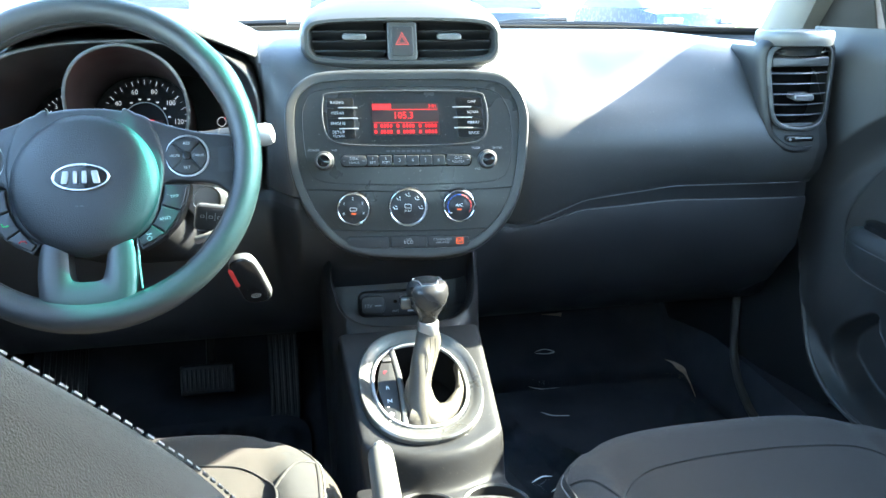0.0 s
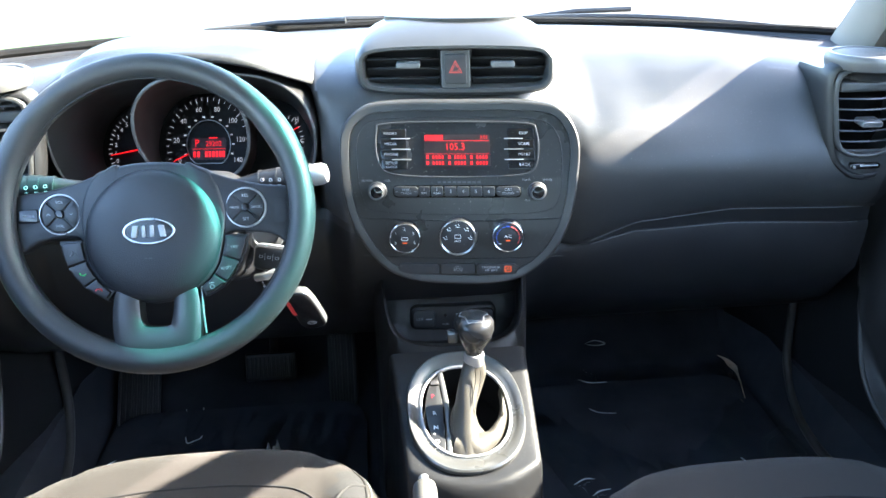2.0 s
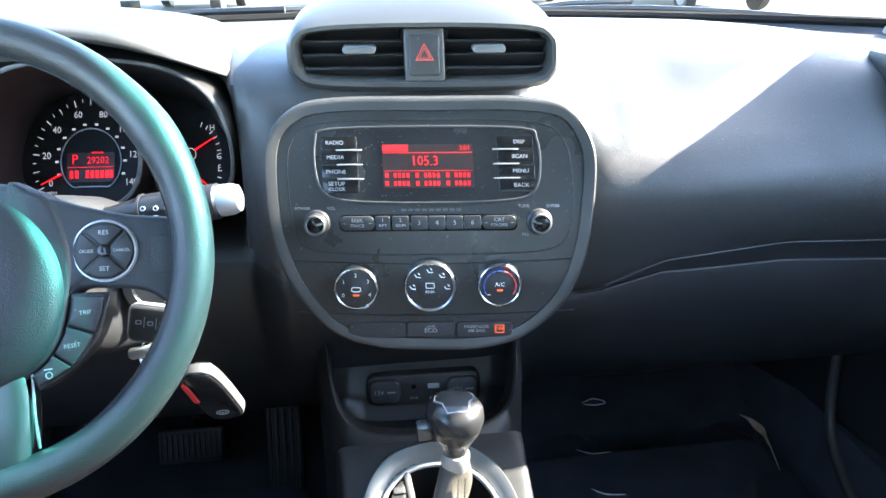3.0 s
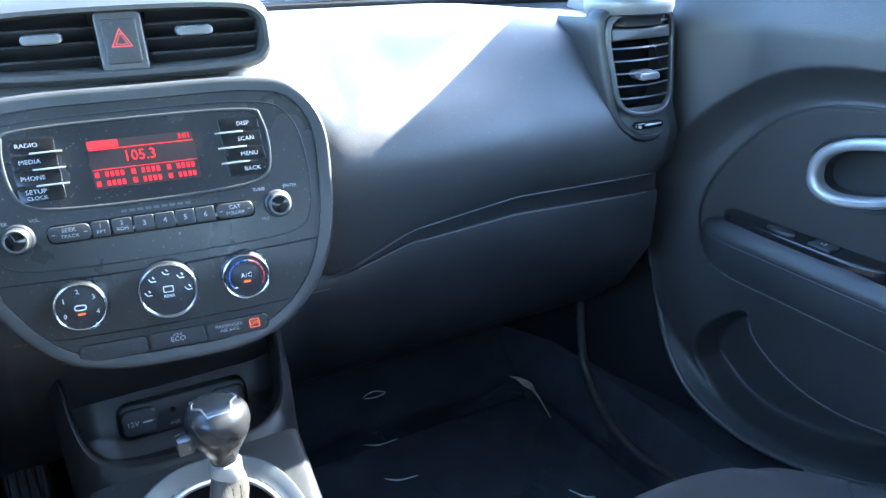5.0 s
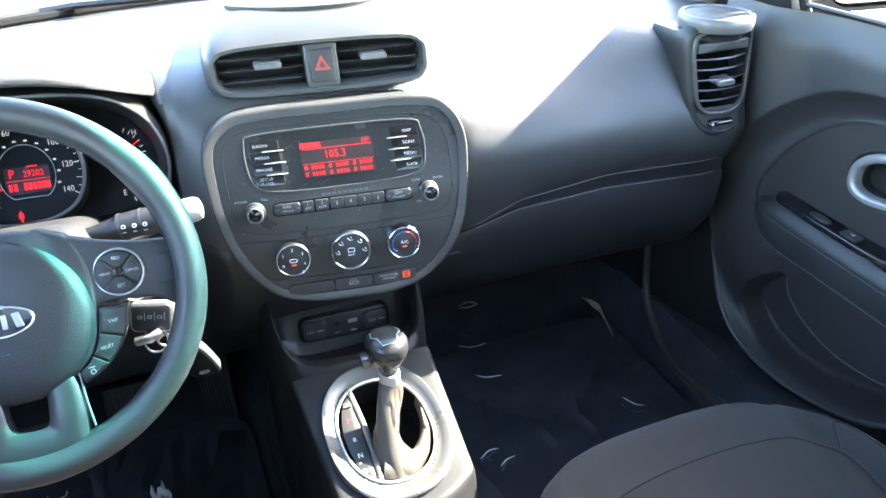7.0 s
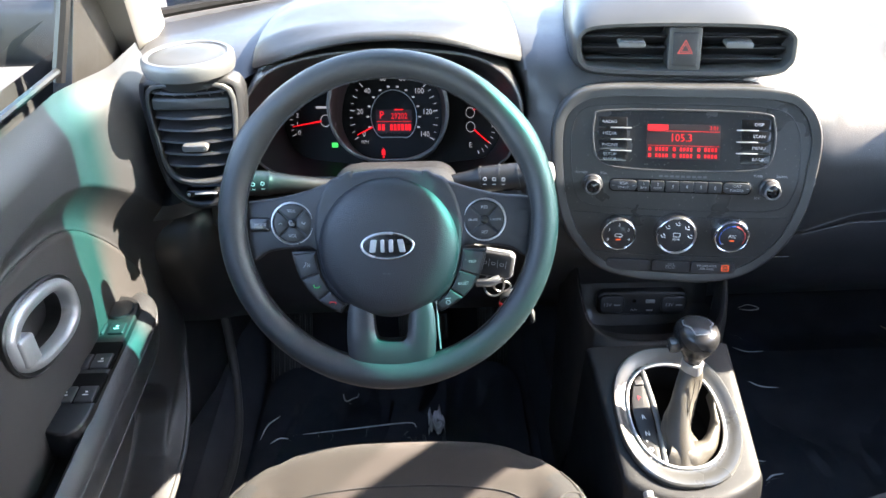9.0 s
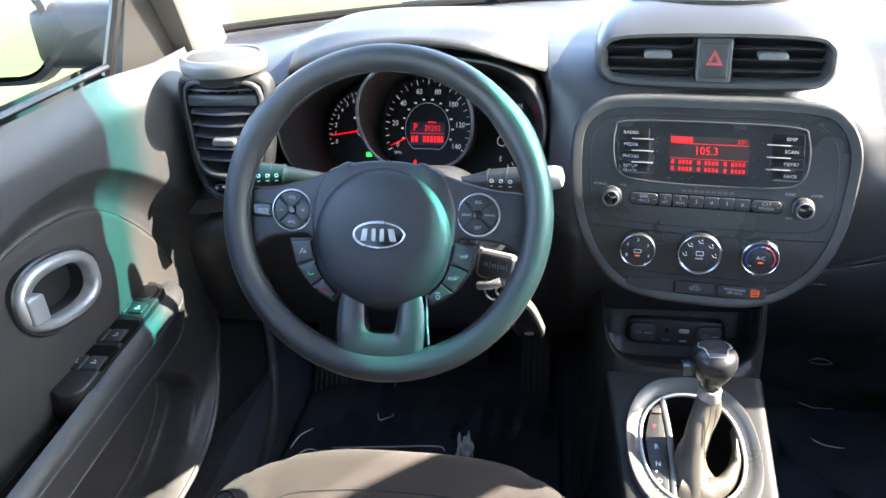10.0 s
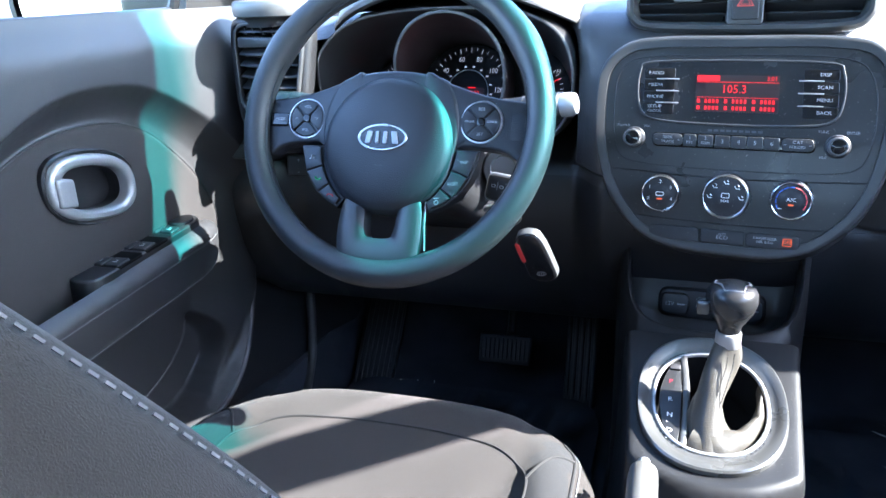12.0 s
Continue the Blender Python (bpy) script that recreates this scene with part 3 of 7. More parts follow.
def dash_profile(x):
    """Section of the dashboard at x, from the windshield down to the footwell."""
    w = step(0.08, 0.20, x)
    ax = abs(x)
    yc = cowl_y(x) + 0.01
    lip = interp(x, [-0.72, -0.6, -0.56, -0.27, -0.17, -0.1, 0.10, 0.17, 0.22, 0.30, 0.40, 0.5, 0.58, 0.72], [1.13, 1.14, 1.15, 1.165, 1.130, 1.125, 1.125, 1.175, 1.205, 1.195, 1.165, 1.130, 1.105, 1.095])
    lip += 0.05 * step(-0.56, -0.53, x) * (1 - step(-0.205, -0.188, x))
    sag = 0.02 * step(0.45, 0.7, ax)
    top = [(yc, 1.112), (yc - 0.06, 1.122 - sag), (lerp(yc, lip, 0.45), 1.128 - sag), (lip + 0.075, 1.125 - sag), (lip + 0.03, 1.115 - sag), (lip, 1.097 - sag)]
    face = interp(x, [0.15, 0.2, 0.3, 0.45, 0.6, 0.72], [1.11, 1.088, 1.080, 1.070, 1.050, 1.048])
    zs = interp(x, [0.15, 0.22, 0.29, 0.43, 0.62, 0.72], [0.84, 0.857, 0.887, 0.905, 0.908, 0.908])
    gap = interp(x, [0.15, 0.22, 0.31, 0.43, 0.72], [0.004, 0.006, 0.017, 0.023, 0.026])
    right = [(lerp(lip, face, 0.36), 1.066), (lerp(lip, face, 0.72), 1.036), (lerp(lip, face, 1.05), 1.004), (face - 0.014, 0.970), (face - 0.006, (0.96 + zs) / 2), (face + 0.010, zs + 0.006),
             (face + 0.013, zs), (face + 0.019, zs - 0.002), (face + 0.019, zs - gap), (face + 0.0155, zs - gap - 0.001), (face + 0.014, zs - gap - 0.008), (face + 0.020, 0.80), (face + 0.075, 0.72),
             (1.235, 0.645), (1.26, 0.627), (1.34, 0.617), (1.60, 0.64)]
    left = [(lip + 0.03, 1.085), (lip + 0.08, 1.06), (lip + 0.14, 1.03), (lip + 0.14, 0.96), (1.26, 0.925), (1.19, 0.918),
            (1.150, 0.912), (1.135, 0.90), (1.128, 0.885), (1.125, 0.86), (1.128, 0.83), (1.14, 0.78), (1.17, 0.71),
            (1.22, 0.645), (1.25, 0.63), (1.34, 0.617), (1.60, 0.64)]
    flush = [(lip - 0.004, 1.075), (lip - 0.008, 1.05), (lip - 0.010, 1.02), (lip - 0.012, 0.98), (lip - 0.016, 0.945), (lip - 0.018, 0.925)]
    rec = step(-0.612, -0.572, x) * (1 - step(-0.198, -0.182, x))
    left = [(lerp(f[0], l[0], rec), lerp(f[1], l[1], rec)) for f, l in zip(flush, left)] + left[6:]
    near = step(-0.190, -0.140, x)
    left = [(a - near * interp(b, [0.71, 0.80, 0.92, 0.98, 1.03, 1.085], [0.0, 0.05, 0.065, 0.055, 0.035, 0.005]), b) for a, b in left]
    fore = 0.045 * (1 - step(-0.665, -0.600, x))
    left = [(a - fore if a < 1.2 else a, b) for a, b in left]
    end = 0.07 * step(0.652, 0.672, ax)
    low_end = 0.955 if x < 0 else 0.66
    side_pts = [(lerp(l[0], r[0], w), lerp(l[1], r[1], w)) for l, r in zip(left, right)]
    return [(x, a[0], a[1]) for a in top] + [(x, y + (end if y < 1.2 and z > low_end else 0), z) for y, z in side_pts]


bm = bmesh.new()
xs = sorted([-0.715 + 1.43 * i / 110 for i in range(111)] + [-0.2005 + 0.003 * i for i in range(23)] + [-0.6155 + 0.004 * i for i in range(13)])
grid(bm, [dash_profile(x) for x in xs])
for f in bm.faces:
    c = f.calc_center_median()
    # lower faces take the darkened copy: the shade down there is painted in
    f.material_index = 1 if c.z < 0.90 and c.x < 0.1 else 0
    # end faces painted black for the shade in the gaps beside the doors
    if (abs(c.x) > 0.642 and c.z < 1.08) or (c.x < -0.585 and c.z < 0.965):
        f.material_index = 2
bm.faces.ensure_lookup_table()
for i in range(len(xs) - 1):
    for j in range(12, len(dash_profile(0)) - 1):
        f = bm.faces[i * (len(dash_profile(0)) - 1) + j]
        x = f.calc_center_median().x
        # strip recess painted black; below it the shade-darkened copy again
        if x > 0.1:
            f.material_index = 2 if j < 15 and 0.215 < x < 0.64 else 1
# openings behind the two upright vents
openings = [f for f in bm.faces if all(0.551 < abs(v.co.x) < 0.655 and 0.990 < v.co.z < 1.114 and v.co.y < 1.17 for v in f.verts)]
bmesh.ops.delete(bm, geom=openings, context="FACES")
sub("dash_body", bm, [DASH, DASH_DARKENED, BLACK], dashboard, sharp=50)

# glove box seam and embossed word
bm = bmesh.new()
tube(bm, [(0.207, 1.105, 0.842), (0.204, 1.13, 0.78), (0.205, 1.20, 0.69), (0.21, 1.245, 0.64)], 0.0022, n=6)
sub("glove_box_seam", bm, BLACK, dashboard)
for dz, nm in ((0.0, "strip_edge"), (1.0, "strip_edge")):
    bm = bmesh.new()
    pts = []
    for i in range(40):
        x = 0.222 + 0.41 * i / 39
        pr = dash_profile(x)
        p = Vector(pr[12] if dz == 0 else pr[15])
        pts.append(p + Vector((0, -0.0005, 0)))
    tube(bm, pts, 0.0009, n=6)
    sub(nm, bm, FAINT, dashboard, "thin pale edge of the trim strip")
pr = [Vector(p) for p in dash_profile(0.506)]
emb = frame_at(pr[5].lerp(pr[4], 0.5) + Vector((0, -0.002, 0.0025)), Vector(dash_profile(0.52)[5]) - pr[5], pr[4] - pr[5])
bm = bmesh.new()
word(bm, "AIRBAG", emb, 0, 0, 0.0085, 0.0005, 1.3)
sub("airbag_word", bm, FAINT, dashboard)


# centre stack: u to the right, v is the height, h stands out of the panel
def stack(u, v, h=0.0):
    y = 1.010 + interp(v, [0.6, 0.84, 0.864, 0.918, 0.976, 1.025, 1.07, 1.2], [-0.004, -0.002, 0.003, 0.010, 0.022, 0.042, 0.063, 0.13])
    return Vector((u - 0.13 * h, y - 0.133 * u - 0.94 * h, v + 0.30 * h))


STACK_OUT = smooth_outline([(0.012, 1.090), (-0.085, 1.089), (-0.127, 1.079), (-0.153, 1.048), (-0.155, 0.985), (-0.146, 0.935), (-0.126, 0.893), (-0.095, 0.859), (-0.05, 0.844), (0.002, 0.841),
                            (0.055, 0.842), (0.10, 0.855), (0.137, 0.888), (0.158, 0.930), (0.169, 0.982), (0.174, 1.04), (0.153, 1.078), (0.11, 1.089)], 6)
bm = bmesh.new()
rows = []
for grow, h in ((0.012, -0.16), (0.008, -0.10), (0.004, -0.05), (0.002, -0.018), (0.0, -0.004), (-0.001, 0.0008), (-0.003, 0.0025), (-0.006, 0.0025), (-0.013, 0.001), (-0.0135, -0.003)):
    rows.append([stack(u, v, h) for u, v in inset(STACK_OUT, -grow)])
grid(bm, rows, close_v=True)
sub("stack_bezel", bm, RIM_GREY, dashboard, "satin dark grey surround of the centre panel")
bm = bmesh.new()
rings = []
inner = inset(STACK_OUT, 0.0125)
cu, cv = 0.008, 0.965
for k in (1.0, 0.96, 0.85, 0.7, 0.5, 0.3, 0.1):
    rings.append([stack(cu + (u - cu) * k, cv + (v - cv) * k, -0.0015) for u, v in inner])
v = grid(bm, rings, close_v=True)
cap(bm, v[-1])
sub("stack_panel", bm, PANEL, dashboard, "smooth black centre panel with dust specks")

# centre vent pod on top of the dashboard
pod = thing("centre_air_vent", (0.012, 1.15, 1.13), "dark plastic centre air vent pod with hazard switch", "air vent", "dashboard air vents")


def pod_place(u, v, h=0.0):
    return Vector((0.012 + u - 0.1 * h, 1.116 - 0.11 * u + 0.24 * (v - 1.14) - h, v))


POD_OUT = smooth_outline([(0.137, 1.126), (0.133, 1.146), (0.105, 1.157), (0.0, 1.160), (-0.105, 1.157), (-0.133, 1.146), (-0.137, 1.126), (-0.132, 1.106), (-0.105, 1.095), (0.0, 1.092), (0.105, 1.094), (0.132, 1.106)], 5)
bm = bmesh.new()
rows = []
for grow, h, dz in ((-0.045, -0.31, -0.030), (-0.015, -0.25, -0.004), (0.004, -0.17, 0.018), (0.007, -0.10, 0.025), (0.007, -0.06, 0.022), (0.006, -0.03, 0.014), (0.003, -0.008, 0.004), (0, -0.001, 0), (-0.003, 0.002, 0), (-0.007, 0.0015, 0), (-0.009, -0.002, 0), (-0.011, -0.03, 0)):
    rows.append([pod_place(u, v + dz * step(1.11, 1.155, v) * (1 - 0.85 * (abs(u) / 0.137) ** 3), h) for u, v in inset(POD_OUT, -grow)])
grid(bm, rows, close_v=True)
sub("pod_body", bm, RIM_GREY, pod, "satin grey rounded pod")
bm = bmesh.new()
plate(bm, oval(0.262, 0.062, 40, 0, 1.126, 4), pod_place, -0.034, -0.032, 0)
sub("duct", bm, BLACK, pod)
for side in (-1, 1):
    for i in range(4):
        v0 = 1.106 + 0.0132 * i
        w = 0.104 if 0 < i < 3 else 0.098
        bm = bmesh.new()
        pl = lambda a, b, h, v0=v0, side=side: pod_place(side * 0.0735 + a, v0 + b, h)
        box(bm, (w, 0.02, 0.0032), as_matrix(pl, 0, 0, -0.018) @ pose(0, 0, 0, 62, 0, 0), 0.001)
        sub("slat", bm, BLACK, pod)
    bm = bmesh.new()
    pl = lambda a, b, h, side=side: pod_place(side * 0.066 + a, 1.131 + b, h)
    plate(bm, rrect(0.034, 0.0085, 0.004), pl, -0.02, 0.002, 0.002)
    sub("vent_knob", bm, SATIN, pod, "small silver vent knob")
bm = bmesh.new()
plate(bm, rrect(0.041, 0.052, 0.004, cy=1.1255), pod_place, -0.03, -0.001, 0.002)
sub("hazard_housing", bm, RIM_GREY, pod)
bm = bmesh.new()
plate(bm, rrect(0.031, 0.040, 0.003, cy=1.1255), pod_place, -0.005, 0.001, 0.0015)
hz = sub("hazard_switch", bm, KEYCAP, pod, "black hazard warning switch")
bm = bmesh.new()
tri = [(0.0, 1.1375), (-0.0095, 1.1205), (0.0095, 1.1205)]
ring_plate(bm, tri, inset(tri, 0.002), pod_place, 0.001, 0.0014, 0.0001)
ti = inset(tri, 0.0042)
ring_plate(bm, ti, inset(ti, 0.0012), pod_place, 0.001, 0.0014, 0.0001)
sub("warning_triangle", bm, glow("red_triangle", (0.9, 0.12, 0.10), 0.03), hz, "red outlined warning triangle")
# shallow oval lid on the pod's top
bm = bmesh.new()
lid = lambda a, b, h=0.0: Vector((0.02 + a - 0.11 * b, 1.222 - 0.11 * a + b, 1.1865 - 0.06 * b - 1.2 * b * b - 0.30 * a * a + h))
ring_plate(bm, oval(0.205, 0.120, 48), oval(0.192, 0.108, 48), lid, -0.006, 0.0022, 0.001)
sub("lid_rim", bm, RIM_GREY, pod)
bm = bmesh.new()
plate(bm, oval(0.192, 0.108, 48), lid, -0.004, -0.001, 0)
sub("lid", bm, DASH, pod, "shallow oval lid on the pod")


# ---------------------------------------------------------------- audio unit
radio = thing("car_radio", (0.01, 1.05, 1.0), "black car radio with red lit display and rows of small keys", "radio")
bm = bmesh.new()
FACE = smooth_outline([(0.01, 1.069), (-0.10, 1.066), (-0.128, 1.048), (-0.133, 1.01), (-0.128, 0.965), (-0.112, 0.947), (-0.06, 0.942), (0.01, 0.941), (0.08, 0.942), (0.128, 0.947), (0.144, 0.965), (0.150, 1.01), (0.144, 1.048), (0.115, 1.066)], 5)
ring_plate(bm, FACE, inset(FACE, 0.0012), stack, -0.002, -0.0008, 0.0002)
sub("faceplate_groove", bm, BLACK, radio)
bm = bmesh.new()
DISP = smooth_outline([(0.006, 1.063), (-0.09, 1.061), (-0.104, 1.050), (-0.105, 1.02), (-0.096, 1.0), (-0.068, 0.993), (0.006, 0.991), (0.082, 0.993), (0.109, 1.0), (0.118, 1.02), (0.117, 1.050), (0.102, 1.061)], 5)
ring_plate(bm, DISP, inset(DISP, 0.0022), stack, -0.002, 0.0016, 0.0006)
sub("display_bezel", bm, RIM_GREY, radio)
bm = bmesh.new()
plate(bm, inset(DISP, 0.002), stack, -0.002, 0.0002, 0)
sub("display_glass", bm, SURROUND, radio, "glossy black display surround")
bm = bmesh.new()
plate(bm, rrect(0.090, 0.040, 0.001, 2, 0.007, 1.026), stack, 0.0, 0.0008, 0)
screen = sub("screen", bm, RED_DIM, radio, "dim red backlit screen")
bm = bmesh.new()
bar(bm, stack, -0.037, 1.0395, -0.012, 1.0455, 0.0013)
bar(bm, stack, -0.037, 1.0380, 0.051, 1.0386, 0.0013)
bar(bm, stack, -0.037, 1.0215, 0.051, 1.0220, 0.0013)
word(bm, "3:01", stack, 0.044, 1.0424, 0.0066, 0.0013)
word(bm, "105.3", stack, 0.004, 1.0305, 0.0125, 0.0013)
for r in range(2):
    for c in range(3):
        u0 = -0.036 + 0.030 * c
        bar(bm, stack, u0, 1.0155 - 0.0075 * r, u0 + 0.0035, 1.0198 - 0.0075 * r, 0.0013)
        for k in range(4):
            bar(bm, stack, u0 + 0.0085 + 0.0042 * k, 1.0155 - 0.0075 * r, u0 + 0.0112 + 0.0042 * k, 1.0198 - 0.0075 * r, 0.0013)
sub("screen_print", bm, RED, screen, "bright red figures on the screen")

for side, names in ((-1, ("RADIO", "MEDIA", "PHONE", "SETUP")), (1, ("DISP", "SCAN", "MENU", "BACK"))):
    uc = -0.082 if side < 0 else 0.096
    for i, nm in enumerate(names):
        v0 = 1.0475 - 0.0132 * i
        bm = bmesh.new()
        plate(bm, rrect(0.036, 0.0118, 0.002, 3, uc - side * 0.002, v0), stack, 0.0, 0.0010, 0.0005)
        key = sub("radio_key", bm, GLOSS, radio)
        bm = bmesh.new()
        if nm == "SETUP":
            word(bm, "SETUP", stack, uc + side * 0.002, v0 + 0.0022, 0.0052, 0.0017, 1.15)
            word(bm, "CLOCK", stack, uc + side * 0.002, v0 - 0.0028, 0.0042, 0.0017, 1.15)
        else:
            word(bm, nm, stack, uc + side * 0.002, v0, 0.0051, 0.0017, 1.15)
        sub("key_word", bm, KEY_PRINT, key)
        if i < 3:
            bm = bmesh.new()
            plate(bm, rrect(0.026, 0.0012, 0.0005, 2, uc - side * 0.012, v0 - 0.0066), stack, 0.001, 0.0026, 0.0003)
            sub("key_accent", bm, SILVER, radio, "thin silver line between keys")

bm = bmesh.new()
plate(bm, rrect(0.176, 0.0165, 0.006, 4, 0.004, 0.9735), stack, -0.002, 0.0006, 0.0006)
sub("key_bar", bm, GLOSS, radio)
for u0, w, lines in ((-0.066, 0.034, ("SEEK", "TRACK")), (-0.041, 0.0145, ("1", "RPT")), (-0.0235, 0.0165, ("2", "RDM")), (-0.005, 0.0165, ("3",)), (0.0125, 0.0165, ("4",)), (0.030, 0.0165, ("5",)), (0.0475, 0.0165, ("6",)), (0.074, 0.033, ("CAT", "FOLDER"))):
    bm = bmesh.new()
    plate(bm, rrect(w, 0.0135, 0.0015 if w < 0.03 else 0.005, 3, u0, 0.9735), stack, 0.0, 0.0022, 0.0008)
    key = sub("preset_key", bm, KEYCAP, radio)
    bm = bmesh.new()
    if len(lines) == 2:
        word(bm, lines[0], stack, u0, 0.9762, 0.0050, 0.0026, 1.1)
        word(bm, lines[1], stack, u0, 0.9710, 0.0042, 0.0026, 1.1)
    else:
        word(bm, lines[0], stack, u0, 0.9735, 0.0066, 0.0026)
    if w > 0.03:
        for s in (-1, 1):
            bar(bm, stack, u0 + s * 0.0128 - 0.0014, 0.973, u0 + s * 0.0128 + 0.0014, 0.9736, 0.0026)
    sub("key_word", bm, KEY_PRINT, key)
for u0, v0, s in ((-0.119, 0.9875, "POWER"), (-0.091, 0.9875, "VOL"), (0.099, 0.9885, "TUNE"), (0.128, 0.9885, "ENTER"), (0.1, 0.9615, "FILE")):
    bm = bmesh.new()
    word(bm, s, stack, u0, v0, 0.0040, 0.0006, 1.1)
    sub('panel_word', bm, GREY_PRINT, radio)
bm = bmesh.new()
for k in range(9):
    bar(bm, stack, -0.022 + 0.0068 * k, 0.9845, -0.0172 + 0.0068 * k, 0.9868, 0.0004)
sub("panel_mark", bm, FAINT, radio)
for u0 in (-0.1055, 0.1135):
    bm = bmesh.new()
    m = as_matrix(stack, u0, 0.974)
    revolve(bm, [(0.0132, -0.002), (0.0132, 0.0025), (0.0122, 0.004), (0.0108, 0.0045), (0.0104, 0.0145), (0.0098, 0.0155)], m, 36)
    knob = sub("radio_knob", bm, KEYCAP, radio, "black round radio knob")
    bm = bmesh.new()
    revolve(bm, [(0.0100, 0.0140), (0.0100, 0.0160), (0.0093, 0.0170), (0.0082, 0.0168), (0.0078, 0.0155)], m, 36)
    sub("knob_rim", bm, SATIN, knob, "thin satin metal rim")
    bm = bmesh.new()
    revolve(bm, [(0.0080, 0.0156), (0.006, 0.0160), (0.003, 0.0166), (0.0, 0.0168)], m, 28)
    sub("knob_cap", bm, GLOSS, knob, "black knob cap")


# ---------------------------------------------------------------- climate controls
climate = thing("climate_controls", (0.0, 1.0, 0.9), "row of three round climate dials with chrome rims", "climate control")
bm = bmesh.new()
for v0 in (0.9365, 0.8825):
    tube(bm, [stack(-0.13 + 0.28 * i / 20, v0 - 0.004 * math.cos((i - 10) / 6), -0.0012) for i in range(21)], 0.0009, n=5)
sub("panel_groove", bm, BLACK, climate)
for u0, v0, r in ((-0.0695, 0.911, 0.0225), (0.0035, 0.9125, 0.0262), (0.0725, 0.9135, 0.0225)):
    m = as_matrix(stack, u0, v0)
    bm = bmesh.new()
    revolve(bm, [(r + 0.001, -0.002), (r + 0.001, 0.001), (r, 0.0105), (r - 0.0008, 0.0126), (r - 0.0018, 0.0132), (r - 0.0028, 0.0126), (r - 0.0034, 0.011)], m, 48)
    dial = sub("climate_dial", bm, CHROME, climate, "round dial with bright chrome rim")
    bm = bmesh.new()
    revolve(bm, [(r - 0.0032, 0.0112), (r * 0.6, 0.0118), (r * 0.45, 0.0128), (r * 0.42, 0.0132), (0.0, 0.0134)], m, 40)
    sub("dial_face", bm, KEYCAP, dial, "black dial face")
    pl = lambda a, b, h, m=m: m @ Vector((a, b, 0.0136 + h))
    bm = bmesh.new()
    lamp = bmesh.new()
    cold = bmesh.new()
    if u0 < -0.03:
        for i, s in enumerate("01234"):
            a = radians(205 - 57 * i)
            word(bm, s, pl, 0.0145 * math.cos(a), 0.0145 * math.sin(a), 0.0058, 0.0)
        ring_plate(bm, rrect(0.010, 0.0052, 0.0024, 3), rrect(0.0082, 0.0034, 0.0016, 3), pl, 0, 0.0002, 0.0)
        bar(lamp, pl, -0.003, -0.0068, 0.003, -0.005, 0.0003)
    elif u0 < 0.03:
        for i in range(5):
            a = radians(180 - 45 * i)
            c, s = 0.0172 * math.cos(a), 0.0172 * math.sin(a)
            tube(bm, [pl(c - 0.003, s + 0.0015, 0), pl(c - 0.001, s - 0.0015, 0), pl(c + 0.003, s - 0.0015, 0)], 0.0005, n=4)
            tube(bm, [pl(c + 0.0005, s + 0.003, 0), pl(c + 0.002, s + 0.001, 0)], 0.0005, n=4)
        ring_plate(bm, rrect(0.009, 0.006, 0.001, 2, 0, 0.002), rrect(0.0074, 0.0044, 0.0006, 2, 0, 0.002), pl, 0, 0.0002, 0.0)
        word(bm, "REAR", pl, 0, -0.0045, 0.0040, 0.0002)
    else:
        for i in range(11):
            a0 = radians(215 - 23 * i)
            a1 = radians(215 - 23 * i - 18)
            tgt = cold if i < 6 else lamp
            tube(tgt, [pl(0.0158 * math.cos(lerp(a0, a1, j / 4)), 0.0158 * math.sin(lerp(a0, a1, j / 4)), 0.0001) for j in range(5)], 0.0007, n=4)
        word(bm, "A/C", pl, 0, 0.0015, 0.0062, 0.0002)
        bar(bm, pl, -0.0125, -0.0095, -0.0095, -0.0085, 0.0003)
    sub("dial_print", bm, WHITE, dial)
    if len(lamp.faces):
        if u0 > 0.03:
            sub("warm_scale", lamp, RED_PAINT, dial, "red arc of the temperature scale")
            sub("cool_scale", cold, BLUE_PAINT, dial, "blue arc of the temperature scale")
            lamp2 = bmesh.new()
            bar(lamp2, pl, -0.003, -0.0052, 0.003, -0.0034, 0.0003)
            sub("lamp", lamp2, ORANGE, dial, "small amber lamp")
        else:
            sub("lamp", lamp, ORANGE, dial, "small amber lamp")
            cold.free()
    else:
        lamp.free()
        cold.free()

